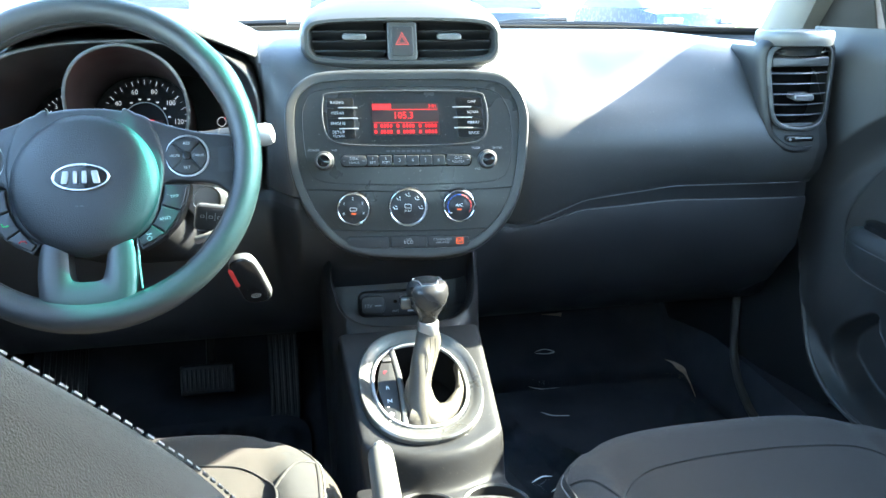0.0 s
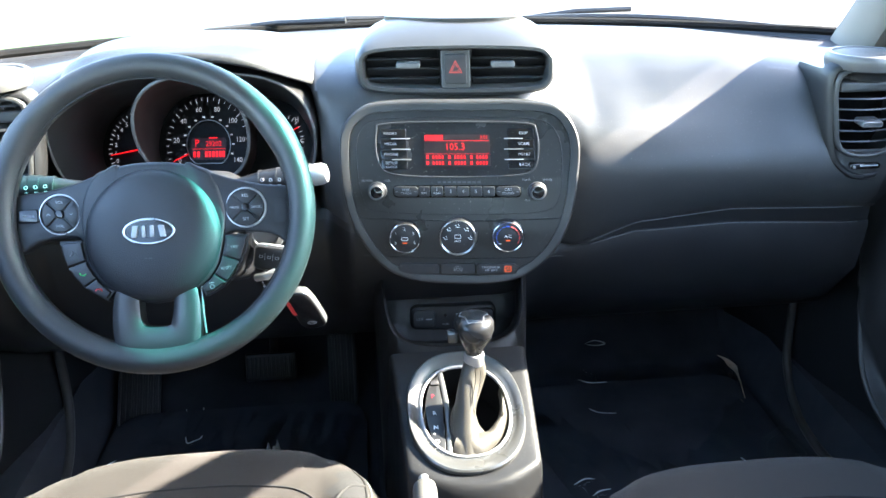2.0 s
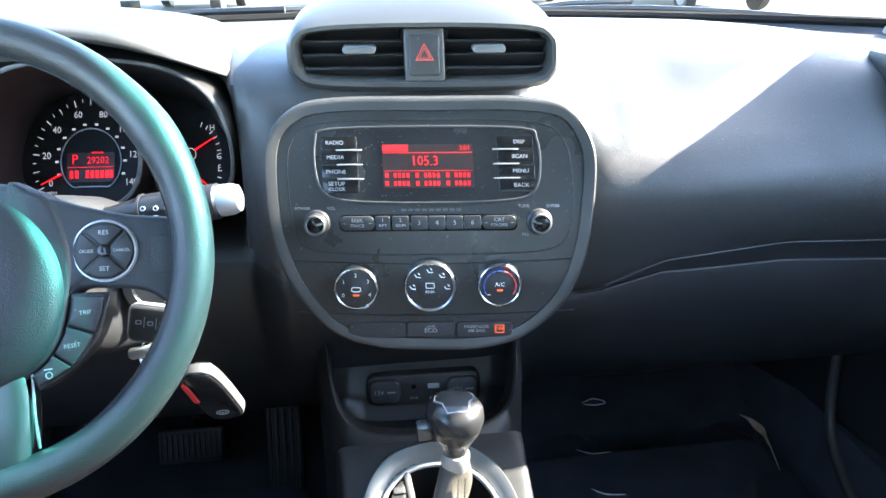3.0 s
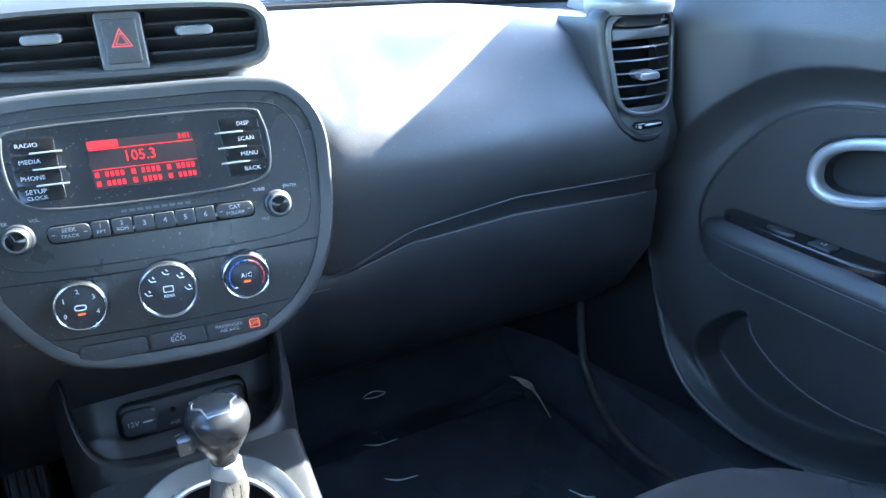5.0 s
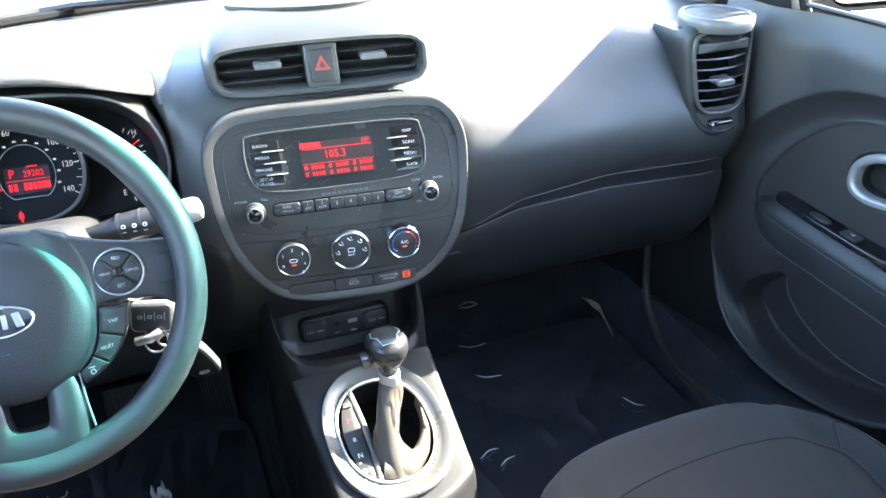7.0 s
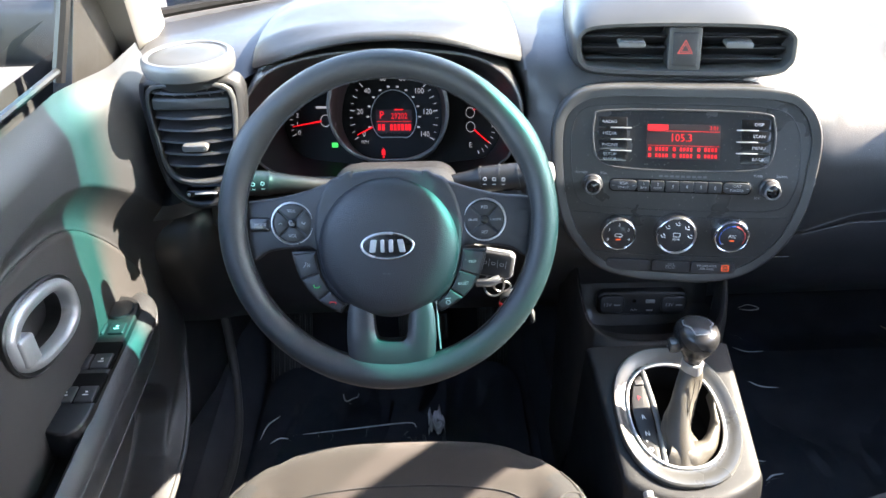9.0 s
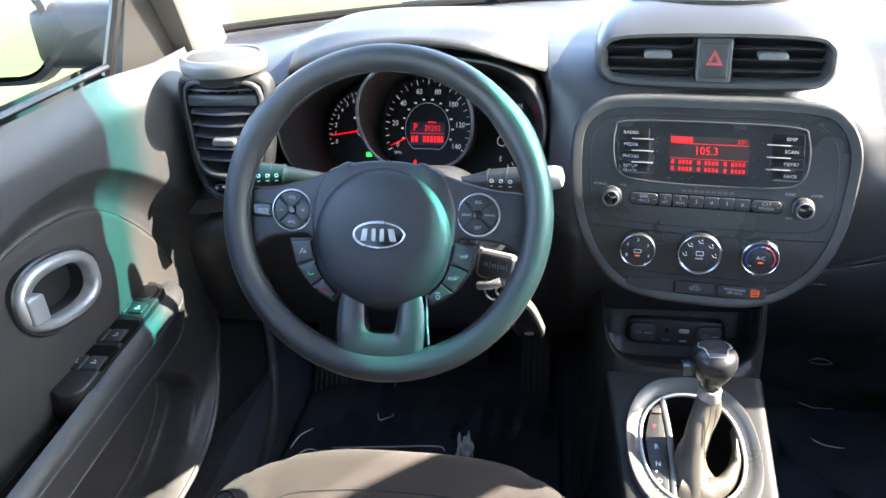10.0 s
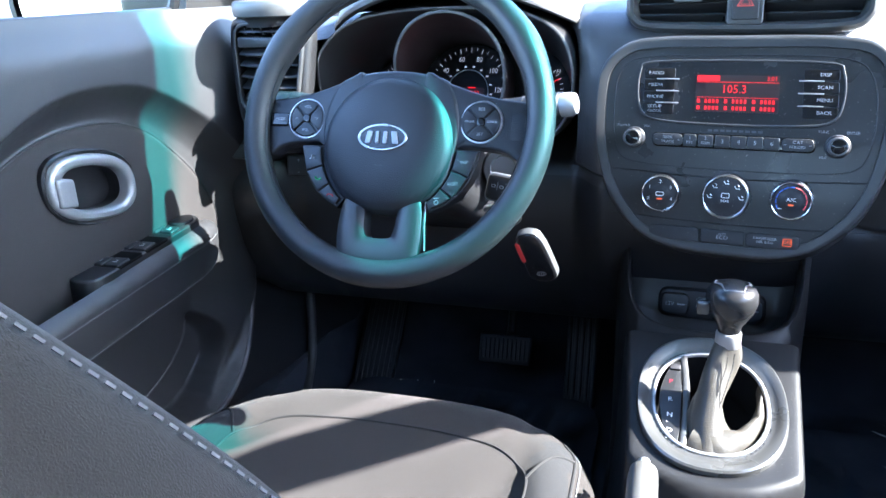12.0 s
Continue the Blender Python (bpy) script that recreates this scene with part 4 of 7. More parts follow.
for u0, w, what in ((-0.052, 0.058, ""), (0.003, 0.049, "eco"), (0.0575, 0.057, "bag")):
    bm = bmesh.new()
    plate(bm, rrect(w, 0.0165, 0.003 if what == "eco" else 0.005, 3, u0, 0.8635), stack, -0.002, 0.002, 0.0012)
    key = sub("lower_switch", bm, KEYCAP, climate, "" if what != "bag" else "passenger air bag lamp panel")
    if what == "eco":
        bm = bmesh.new()
        word(bm, "ACTIVE", stack, u0, 0.8668, 0.0030, 0.0024, 0.8)
        word(bm, "ECO", stack, u0, 0.8625, 0.0066, 0.0024, 1.0)
        sub("key_word", bm, KEY_PRINT, key)
    elif what == "bag":
        bm = bmesh.new()
        word(bm, "PASSENGER", stack, u0 - 0.008, 0.8660, 0.0044, 0.0024, 1.1)
        word(bm, "AIR BAG", stack, u0 - 0.008, 0.8618, 0.0044, 0.0024, 1.1)
        sub("key_word", bm, GREY_PRINT, key)
        bm = bmesh.new()
        ring_plate(bm, rrect(0.0095, 0.0085, 0.0008, 2, u0 + 0.0155, 0.8638), rrect(0.0082, 0.0072, 0.0006, 2, u0 + 0.0155, 0.8638), stack, 0.002, 0.0025, 0.0)
        word(bm, "OFF", stack, u0 + 0.0155, 0.8638, 0.0052, 0.0025)
        sub("lamp", bm, ORANGE, key, "amber OFF lamp")


# ---------------------------------------------------------------- side vents with speakers on top
def side_vent(side):
    t = thing("side_air_vent", (side * 0.60, 1.05, 1.0), "black upright air vent with a round speaker on top", "air vent", "dashboard air vents")
    X, slope = side * 0.603, -0.10 * side

    def place(u, v, h=0.0):
        return Vector((X + u, 1.045 + 0.13 * (v - 1.04) + 4.5 * u * u - h, v - 0.12 * h))

    body = smooth_outline([(0.058, 1.112), (0.030, 1.122), (-0.030, 1.122), (-0.058, 1.112), (-0.057, 1.06), (-0.051, 1.01), (-0.040, 0.982), (-0.016, 0.966), (0.016, 0.966), (0.040, 0.982), (0.051, 1.01), (0.057, 1.06)], 5)
    bm = bmesh.new()
    rows = []
    for grow, h in ((0.006 if side > 0 else -0.040, -0.075), (0.006 if side > 0 else -0.025, -0.045), (0.006 if side > 0 else -0.010, -0.025), (0.005, -0.014), (0.004, -0.002), (0.0, 0.002), (-0.004, 0.002), (-0.007, -0.002), (-0.008, -0.046)):
        rows.append([place(u, min(v, 1.112) if h < -0.015 else v, max(h, -0.02) if v > 1.09 else h) + Vector((0, min(0, h + 0.02) * -1 if v > 1.09 else 0, 0)) for u, v in inset(body, -grow)])
    grid(bm, rows, close_v=True)
    sub("vent_body", bm, BLACK, t, "black rounded vent housing")
    bm = bmesh.new()
    out = smooth_outline([(0.049, 1.108), (0.0, 1.118), (-0.049, 1.108), (-0.047, 1.04), (-0.040, 1.010), (-0.02, 0.998), (0.02, 0.998), (0.040, 1.010), (0.047, 1.04)], 5)
    ring_plate(bm, inset(out, -0.003), inset(out, 0.003), place, -0.004, 0.004, 0.002)
    sub("vent_ring", bm, RIM_GREY, t, "satin grey vent frame")
    # back plate coloured near-black for the shade inside the duct
    bm = bmesh.new()
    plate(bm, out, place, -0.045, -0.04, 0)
    sub("duct", bm, DEEP_SHADE, t)
    for v0 in (1.0165, 1.0315, 1.0465, 1.0615, 1.0765, 1.1065):
        w = interp(v0, [1.0, 1.03, 1.08, 1.10], [0.082, 0.088, 0.093, 0.093])
        bm = bmesh.new()
        n = 8
        grid(bm, [[place(w * (k / n - 0.5), v0 + dv, h) for dv, h in (((0.0012, -0.002), (0.007, -0.022), (0.005, -0.022), (-0.0012, -0.003), (-0.0010, -0.001)) if side < 0 else ((0.0010, -0.002), (-0.0020, -0.010), (-0.0030, -0.010), (-0.0010, -0.003), (-0.0008, -0.001)))] for k in range(n + 1)], close_v=True)
        sub("slat", bm, KEYCAP, t)
    bm = bmesh.new()
    plate(bm, rrect(0.094, 0.014, 0.003, 4, 0, 1.0925), place, -0.02, 0.001, 0.002)
    sub("vent_band", bm, RIM_GREY, t)
    for i in range(6):
        u0 = -0.036 + 0.0145 * i
        bm = bmesh.new()
        box(bm, (0.0022, 0.018, 0.013), Matrix.Translation(place(u0, 1.1065, -0.013)) @ pose(0, 0, 0, 0, 18 * side, 12), 0.0006)
        sub("vane", bm, KEYCAP, t)
    bm = bmesh.new()
    plate(bm, rrect(0.032, 0.009, 0.004, 4, 0, 1.0425), place, -0.015, 0.006, 0.002)
    sub("vent_knob", bm, SATIN, t, "small silver vent knob")
    bm = bmesh.new()
    plate(bm, rrect(0.046, 0.008, 0.004, 4, 0.0, 0.982), place, -0.006, 0.0040, 0.002)
    sub("thumb_wheel", bm, GLOSS, t)
    bm = bmesh.new()
    plate(bm, rrect(0.028, 0.0016, 0.0007, 2, 0.004, 0.9835), place, 0.003, 0.0052, 0.0004)
    plate(bm, oval(0.004, 0.004, 14, -0.018, 0.982), place, 0.003, 0.0052, 0.0004)
    sub("wheel_mark", bm, KEY_PRINT, t, "pale mark on the thumb wheel")
    # speaker
    m = pose(X, 1.087, 1.1225 if side < 0 else 1.112, 0, 0, 0)
    bm = bmesh.new()
    revolve(bm, [(0.040, -0.010), (0.0405, -0.002), (0.043, 0.002), (0.0475, 0.005), (0.0485, 0.010)], m, 48)
    sub('speaker_neck', bm, BLACK, t, 'dark neck below the speaker')
    bm = bmesh.new()
    revolve(bm, [(0.0480, 0.003), (0.0535, 0.0045), (0.0552, 0.011), (0.0552, 0.017), (0.0545, 0.022), (0.052, 0.0245), (0.048, 0.0245), (0.0462, 0.0225)], m, 48)
    sp = sub("speaker_ring", bm, SATIN, t, "satin silver speaker ring")
    bm = bmesh.new()
    revolve(bm, [(0.0464, 0.0222), (0.04, 0.0238), (0.02, 0.0252), (0.0, 0.0256)], m, 40)
    sub("speaker_grille", bm, GRILLE, sp, "grey perforated grille")


def grille_mat():
    m = mat("perforated_grille", (0.048, 0.047, 0.046), 0.6, metal=0.1, vary=0.05)
    nt = m.node_tree
    geo, vor, cut, mix = (nt.nodes.new(k) for k in ("ShaderNodeNewGeometry", "ShaderNodeTexVoronoi", "ShaderNodeMapRange", "ShaderNodeMix"))
    vor.inputs["Scale"].default_value, vor.inputs["Randomness"].default_value = 480.0, 0.0
    cut.inputs["From Min"].default_value, cut.inputs["From Max"].default_value = 0.28, 0.36
    mix.data_type = "RGBA"
    b = nt.nodes["Principled BSDF"]
    old = b.inputs["Base Color"].links[0].from_socket
    nt.links.new(geo.outputs["Position"], vor.inputs["Vector"])
    nt.links.new(vor.outputs["Distance"], cut.inputs["Value"])
    nt.links.new(cut.outputs[0], mix.inputs["Factor"])
    mix.inputs["A"].default_value = (0.01, 0.01, 0.01, 1)
    nt.links.new(old, mix.inputs["B"])
    nt.links.new(mix.outputs["Result"], b.inputs["Base Color"])
    return m


GRILLE = grille_mat()
for side in (-1, 1):
    side_vent(side)


# ---------------------------------------------------------------- instrument cluster
cluster = thing("instrument_cluster", (-0.375, 1.2, 1.0), "instrument cluster with three round gauges lit red and white", "instrument cluster")


def gauge(u, v, h=0.0):
    """Face of the gauges: u is x, v the height."""
    return Vector((u, 1.222 + 0.6 * (v - 0.98) - 0.07 * (u + 0.415) - 0.86 * h, v + 0.51 * h))


RIM = smooth_outline([(-0.372, 1.126), (-0.45, 1.122), (-0.510, 1.108), (-0.545, 1.078), (-0.556, 1.040), (-0.554, 0.993), (-0.538, 0.963), (-0.493, 0.948), (-0.375, 0.944), (-0.255, 0.948), (-0.216, 0.963), (-0.197, 1.0), (-0.193, 1.045), (-0.207, 1.085), (-0.245, 1.112), (-0.30, 1.123)], 5)


def lip_y(v):
    return 1.112 + 0.28 * max(0, 1.06 - v) + 0.35 * max(0, v - 1.06)


def bowl(u, v, h):
    """h from 0 at the back face to 1 at the rim towards the driver."""
    return Vector((u, lerp(gauge(u, v).y, lip_y(v), h), v))


BACK = smooth_outline([(-0.375, 1.074), (-0.44, 1.069), (-0.488, 1.054), (-0.518, 1.030), (-0.530, 1.003), (-0.527, 0.975), (-0.512, 0.954), (-0.485, 0.944), (-0.375, 0.936), (-0.25, 0.944), (-0.225, 0.954), (-0.210, 0.975), (-0.205, 1.003), (-0.215, 1.030), (-0.24, 1.054), (-0.30, 1.068)], 5)
bm = bmesh.new()
rows = []
for k, h in ((0.0, 0.0), (0.04, 0.08), (0.25, 0.3), (0.6, 0.65), (0.9, 0.93), (1.0, 1.0)):
    rows.append([bowl(lerp(a[0], b[0], k), lerp(a[1], b[1], k), h) for a, b in zip(BACK, RIM)])
for grow, h in ((0.003, 1.0), (0.006, 0.92), (0.008, 0.6), (0.010, 0.1)):
    rows.append([bowl(u, v, h) for u, v in inset(RIM, -grow)])
grid(bm, rows, close_v=True)
sub("cluster_bowl", bm, mat("grey_bowl_plastic", (0.016, 0.015, 0.016), 0.4, grain=0.2, grain_scale=1200), cluster, "dark grey bowl round the gauges")
bm = bmesh.new()
tube(bm, [bowl(u, v, 1.0) for u, v in inset(RIM, -0.002)], 0.0022, True, 6)
sub("bowl_lip", bm, SATIN, cluster, "thin pale lip of the bowl")
bm = bmesh.new()
plate(bm, inset(BACK, -0.004), gauge, -0.01, -0.001, 0)
sub("cluster_face", bm, mat("matte_gauge_face", (0.007, 0.007, 0.008), 0.55, spec=0.2), cluster, "black gauge face")

SPEED_RING = mat("grey_gauge_ring", (0.10, 0.10, 0.10), 0.4)
SPEED = (-0.366, 0.998)
RING_RIM = smooth_outline([(-0.369, 1.122), (-0.410, 1.111), (-0.436, 1.085), (-0.447, 1.050), (-0.444, 1.012), (-0.428, 0.980), (-0.400, 0.963), (-0.369, 0.960), (-0.338, 0.963), (-0.310, 0.980), (-0.294, 1.012), (-0.291, 1.050), (-0.302, 1.085), (-0.328, 1.111)], 5)
RING_BACK = smooth_outline([(-0.369, 1.070), (-0.405, 1.062), (-0.432, 1.038), (-0.443, 1.004), (-0.440, 0.978), (-0.424, 0.956), (-0.400, 0.944), (-0.369, 0.941), (-0.338, 0.944), (-0.312, 0.956), (-0.298, 0.978), (-0.295, 1.004), (-0.303, 1.038), (-0.331, 1.062)], 5)


def tunnel(a, b, k):
    """From the gauge face (0) out to the speedometer's raised rim (1)."""
    back = gauge(*a)
    front = Vector((b[0], 1.130 + 0.21 * (1.121 - b[1]), b[1]))
    return back.lerp(front, k)


# wall tinted maroon for the red light reflected in the tunnel
bm = bmesh.new()
grid(bm, [[tunnel(a, b, k) for a, b in zip(RING_BACK, RING_RIM)] for k in (0.0, 0.3, 0.65, 0.97)], close_v=True)
grid(bm, [[tunnel(a, b, k) for a, b in zip(inset(RING_BACK, -0.004), inset(RING_RIM, -0.004))] for k in (0.0, 0.5, 0.97)], close_v=True)
sub("speedometer_tunnel", bm, mat("red_reflection_tunnel", (0.020, 0.011, 0.011), 0.42, grain=0.1), cluster, "dark tunnel wall of the speedometer")
bm = bmesh.new()
tube(bm, [tunnel(a, b, 1.0) for a, b in zip(RING_BACK, inset(RING_RIM, -0.002))], 0.0026, True, 8)
sub("speedometer_ring", bm, SPEED_RING, cluster, "raised grey ring of the speedometer")

pr = bmesh.new()


def figure(s, u, v, size):
    bm = bmesh.new()
    word(bm, s, gauge, u, v, size, 0.0006)
    sub("gauge_figure", bm, DIAL_WHITE, cluster)


def tick(bm, c, r0, r1, deg, w):
    a = radians(deg)
    d, n = Vector((math.cos(a), math.sin(a))), Vector((-math.sin(a), math.cos(a)))
    q = [Vector(c) + d * r0 - n * w, Vector(c) + d * r1 - n * w, Vector(c) + d * r1 + n * w, Vector(c) + d * r0 + n * w]
    bm.faces.new([bm.verts.new(gauge(p.x, p.y, 0.0006)) for p in q])


R = 0.0655
for i in range(29):
    deg = 206 - 8.3 * i
    tick(pr, SPEED, R - (0.007 if i % 2 == 0 else 0.004), R, deg, 0.0006 if i % 4 == 0 else 0.0004)
for i, s in enumerate(("0", "20", "40", "60", "80", "100", "120", "140")):
    a = radians(206 - 33.2 * i)
    figure(s, SPEED[0] + 0.0502 * math.cos(a), SPEED[1] + 0.0502 * math.sin(a), 0.0098)
figure("MPH", SPEED[0] - 0.044, SPEED[1] - 0.032, 0.0055)
for i in range(12):
    a = radians(200 - 20 * i)
    bar(pr, gauge, SPEED[0] + 0.0385 * math.cos(a) - 0.002, SPEED[1] + 0.0385 * math.sin(a) - 0.0011, SPEED[0] + 0.0385 * math.cos(a) + 0.002, SPEED[1] + 0.0385 * math.sin(a) + 0.0011, 0.0006)
sub("speed_scale", pr, DIAL_WHITE, cluster, "white ticks of the speedometer")
pr = bmesh.new()
TACH = (-0.468, 0.993)
for i in range(17):
    tick(pr, TACH, 0.0495 if i % 2 else 0.0475, 0.053, 201 - 7.5 * i, 0.0005)
for i in range(9):
    a = radians(201 - 15 * i)
    figure(str(i), TACH[0] + 0.0425 * math.cos(a), TACH[1] + 0.0425 * math.sin(a), 0.0085)
bm = bmesh.new()
bar(bm, gauge, TACH[0] - 0.014, TACH[1] + 0.0155, TACH[0] + 0.006, TACH[1] + 0.0185, 0.0006)
sub("unit_mark", bm, DIAL_WHITE, cluster)
sub("tachometer_scale", pr, DIAL_WHITE, cluster, "white ticks of the tachometer")
FUEL = (-0.253, 0.985)
for c, v0, dia in ((FUEL[0], 0.985, 0.0135), (FUEL[0], 1.003, 0.0135), (*TACH, 0.0155)):
    bm = bmesh.new()
    ring_plate(bm, oval(dia, dia, 28, c, v0), oval(dia - 0.0017, dia - 0.0017, 28, c, v0), gauge, 0, 0.0008, 0.0001)
    sub("needle_ring", bm, DIAL_WHITE, cluster)
figure("E", FUEL[0] - 0.001, 0.962, 0.009)
figure("F", FUEL[0] + 0.033, 0.988, 0.009)
figure("C", FUEL[0] + 0.033, 1.0, 0.009)
figure("H", FUEL[0] + 0.026, 1.03, 0.009)
for v0, deg, nm in ((0.985, -72, "fuel_scale"), (1.003, -6, "temperature_scale")):
    pr = bmesh.new()
    for i in range(7):
        tick(pr, (FUEL[0], v0), 0.031, 0.036, deg + 12 * i, 0.0005)
    sub(nm, pr, DIAL_WHITE, cluster)

bm = bmesh.new()
disc = smooth_outline([(SPEED[0] + 0.0345 * math.cos(radians(a)), SPEED[1] + (0.0345 * math.sin(radians(a)) if not 220 < a < 320 else -0.0265)) for a in range(0, 360, 18)], 3)
ring_plate(bm, disc, inset(disc, 0.0012), gauge, 0, 0.0012, 0.0003)
sub("display_ring", bm, SILVER, cluster, "thin silver ring round the trip display")
bm = bmesh.new()
plate(bm, rrect(0.054, 0.030, 0.002, 3, SPEED[0], SPEED[1] - 0.006), gauge, 0, 0.0008, 0)
td = sub("trip_display", bm, RED_DIM, cluster, "red lit trip display")
bm = bmesh.new()
word(bm, "P", gauge, SPEED[0] - 0.018, SPEED[1] + 0.0015, 0.014, 0.0012)
word(bm, "29202", gauge, SPEED[0] + 0.008, SPEED[1] + 0.0005, 0.010, 0.0012)
bar(bm, gauge, SPEED[0] - 0.026, SPEED[1] - 0.0065, SPEED[0] + 0.026, SPEED[1] - 0.0059, 0.0012)
for u0 in (-0.022, -0.016, -0.004, 0.0015, 0.007, 0.0125, 0.018, 0.023):
    bar(bm, gauge, SPEED[0] + u0 - 0.002, SPEED[1] - 0.0175, SPEED[0] + u0 + 0.002, SPEED[1] - 0.0095, 0.0012)
bar(bm, gauge, SPEED[0] + 0.001, SPEED[1] + 0.008, SPEED[0] + 0.014, SPEED[1] + 0.0095, 0.0012)
sub("trip_figures", bm, RED, td, "bright red figures")
bm = bmesh.new()
for w, v0, v1 in ((0.0012, -0.0525, -0.0495), (0.0028, -0.0485, -0.0445)):
    bar(bm, gauge, SPEED[0] - 0.017 - w, SPEED[1] + v0, SPEED[0] - 0.017 + w, SPEED[1] + v1, 0.0008)
bm.faces.new([bm.verts.new(gauge(SPEED[0] - 0.017 + a, SPEED[1] + b, 0.0008)) for a, b in ((-0.0035, -0.0442), (0.0035, -0.0442), (0.0, -0.0395))])
sub("warning_lamp", bm, RED, cluster, "red warning lamp")
bm = bmesh.new()
plate(bm, rrect(0.009, 0.006, 0.001, 2, -0.455, 0.962), gauge, 0, 0.003, 0)
sub("telltale", bm, GREEN, cluster, "small green telltale")
for c, deg, r0, r1 in ((SPEED, 203, 0.035, 0.060), (TACH, 189, 0.006, 0.050), ((FUEL[0], 0.985), -38, 0.006, 0.034), ((FUEL[0], 1.003), 30, 0.006, 0.034)):
    bm = bmesh.new()
    a = radians(deg)
    tube(bm, [gauge(c[0] + r0 * math.cos(a), c[1] + r0 * math.sin(a), 0.004), gauge(c[0] + r1 * math.cos(a), c[1] + r1 * math.sin(a), 0.003)], lambda s: 0.0013 - 0.0007 * s, n=6)
    sub("needle", bm, RED, cluster, "lit red needle")


# hood over the cluster
def hood_point(s, k):
    """s from -1 to 1 across, k from the lower front lip (0) over the top to the back (1)."""
    x = -0.366 + 0.178 * s
    edge = 1 - abs(s) ** 3.0
    ks = [0, 0.07, 0.13, 0.20, 0.30, 0.5, 0.75, 1.0]
    lip = 1.150 - 0.050 * abs(s) ** 2.2
    back = 0.055 * s ** 4
    y = interp(k, ks, [1.165, 1.107 + back, 1.100 + back, 1.103 + back, 1.140 + 0.6 * back, 1.23, 1.33, 1.43])
    top = interp(k, ks, [lip + 0.004, lip - 0.002, lip + 0.002, lip + 0.009, 1.164, 1.169, 1.158, 1.12])
    low = interp(k, ks, [lip + 0.004, lip - 0.002, lip + 0.002, lip + 0.009, 1.115, 1.121, 1.12, 1.112])
    return Vector((x, y, lerp(low, top, edge ** 0.6)))


bm = bmesh.new()
grid(bm, [[hood_point(math.sin(math.pi / 2 * (-1 + 2 * i / 48)), j / 40) for j in range(41)] for i in range(49)])
sub("cluster_hood", bm, HOOD, cluster, "grained grey hood over the gauges", sharp=70)


# ---------------------------------------------------------------- steering wheel
wheel = thing("steering_wheel", (-0.361, 0.888, 1.0175), "black leather steering wheel with a round boss and switch pads", "steering wheel")
wp = frame_at((-0.361, 0.888, 1.0175), (1, -0.021, 0), (0, 0.4226, 0.9063))
WR = 0.168
bm = bmesh.new()
rows = []
for i in range(96):
    a = 2 * math.pi * i / 96
    deg = math.degrees(a)
    grip = 0.0152 + 0.0018 * math.exp(-((deg - 32) / 9) ** 2) + 0.0018 * math.exp(-((deg - 148) / 9) ** 2) + 0.0012 * math.exp(-((deg - 270) / 40) ** 2)
    rows.append([wp((WR + grip * math.cos(b)) * math.cos(a), (WR + grip * math.cos(b)) * math.sin(a), grip * 1.05 * math.sin(b)) for b in [2 * math.pi * j / 16 for j in range(16)]])
grid(bm, rows, close_u=True, close_v=True)
sub("rim", bm, LEATHER, wheel, "black leather rim")
bm = bmesh.new()
tube(bm, [wp((WR - 0.0150) * math.cos(2 * math.pi * i / 90), (WR - 0.0150) * math.sin(2 * math.pi * i / 90), 0.0045) for i in range(90)], 0.0007, True, 5)
sub("rim_seam", bm, BLACK, wheel)
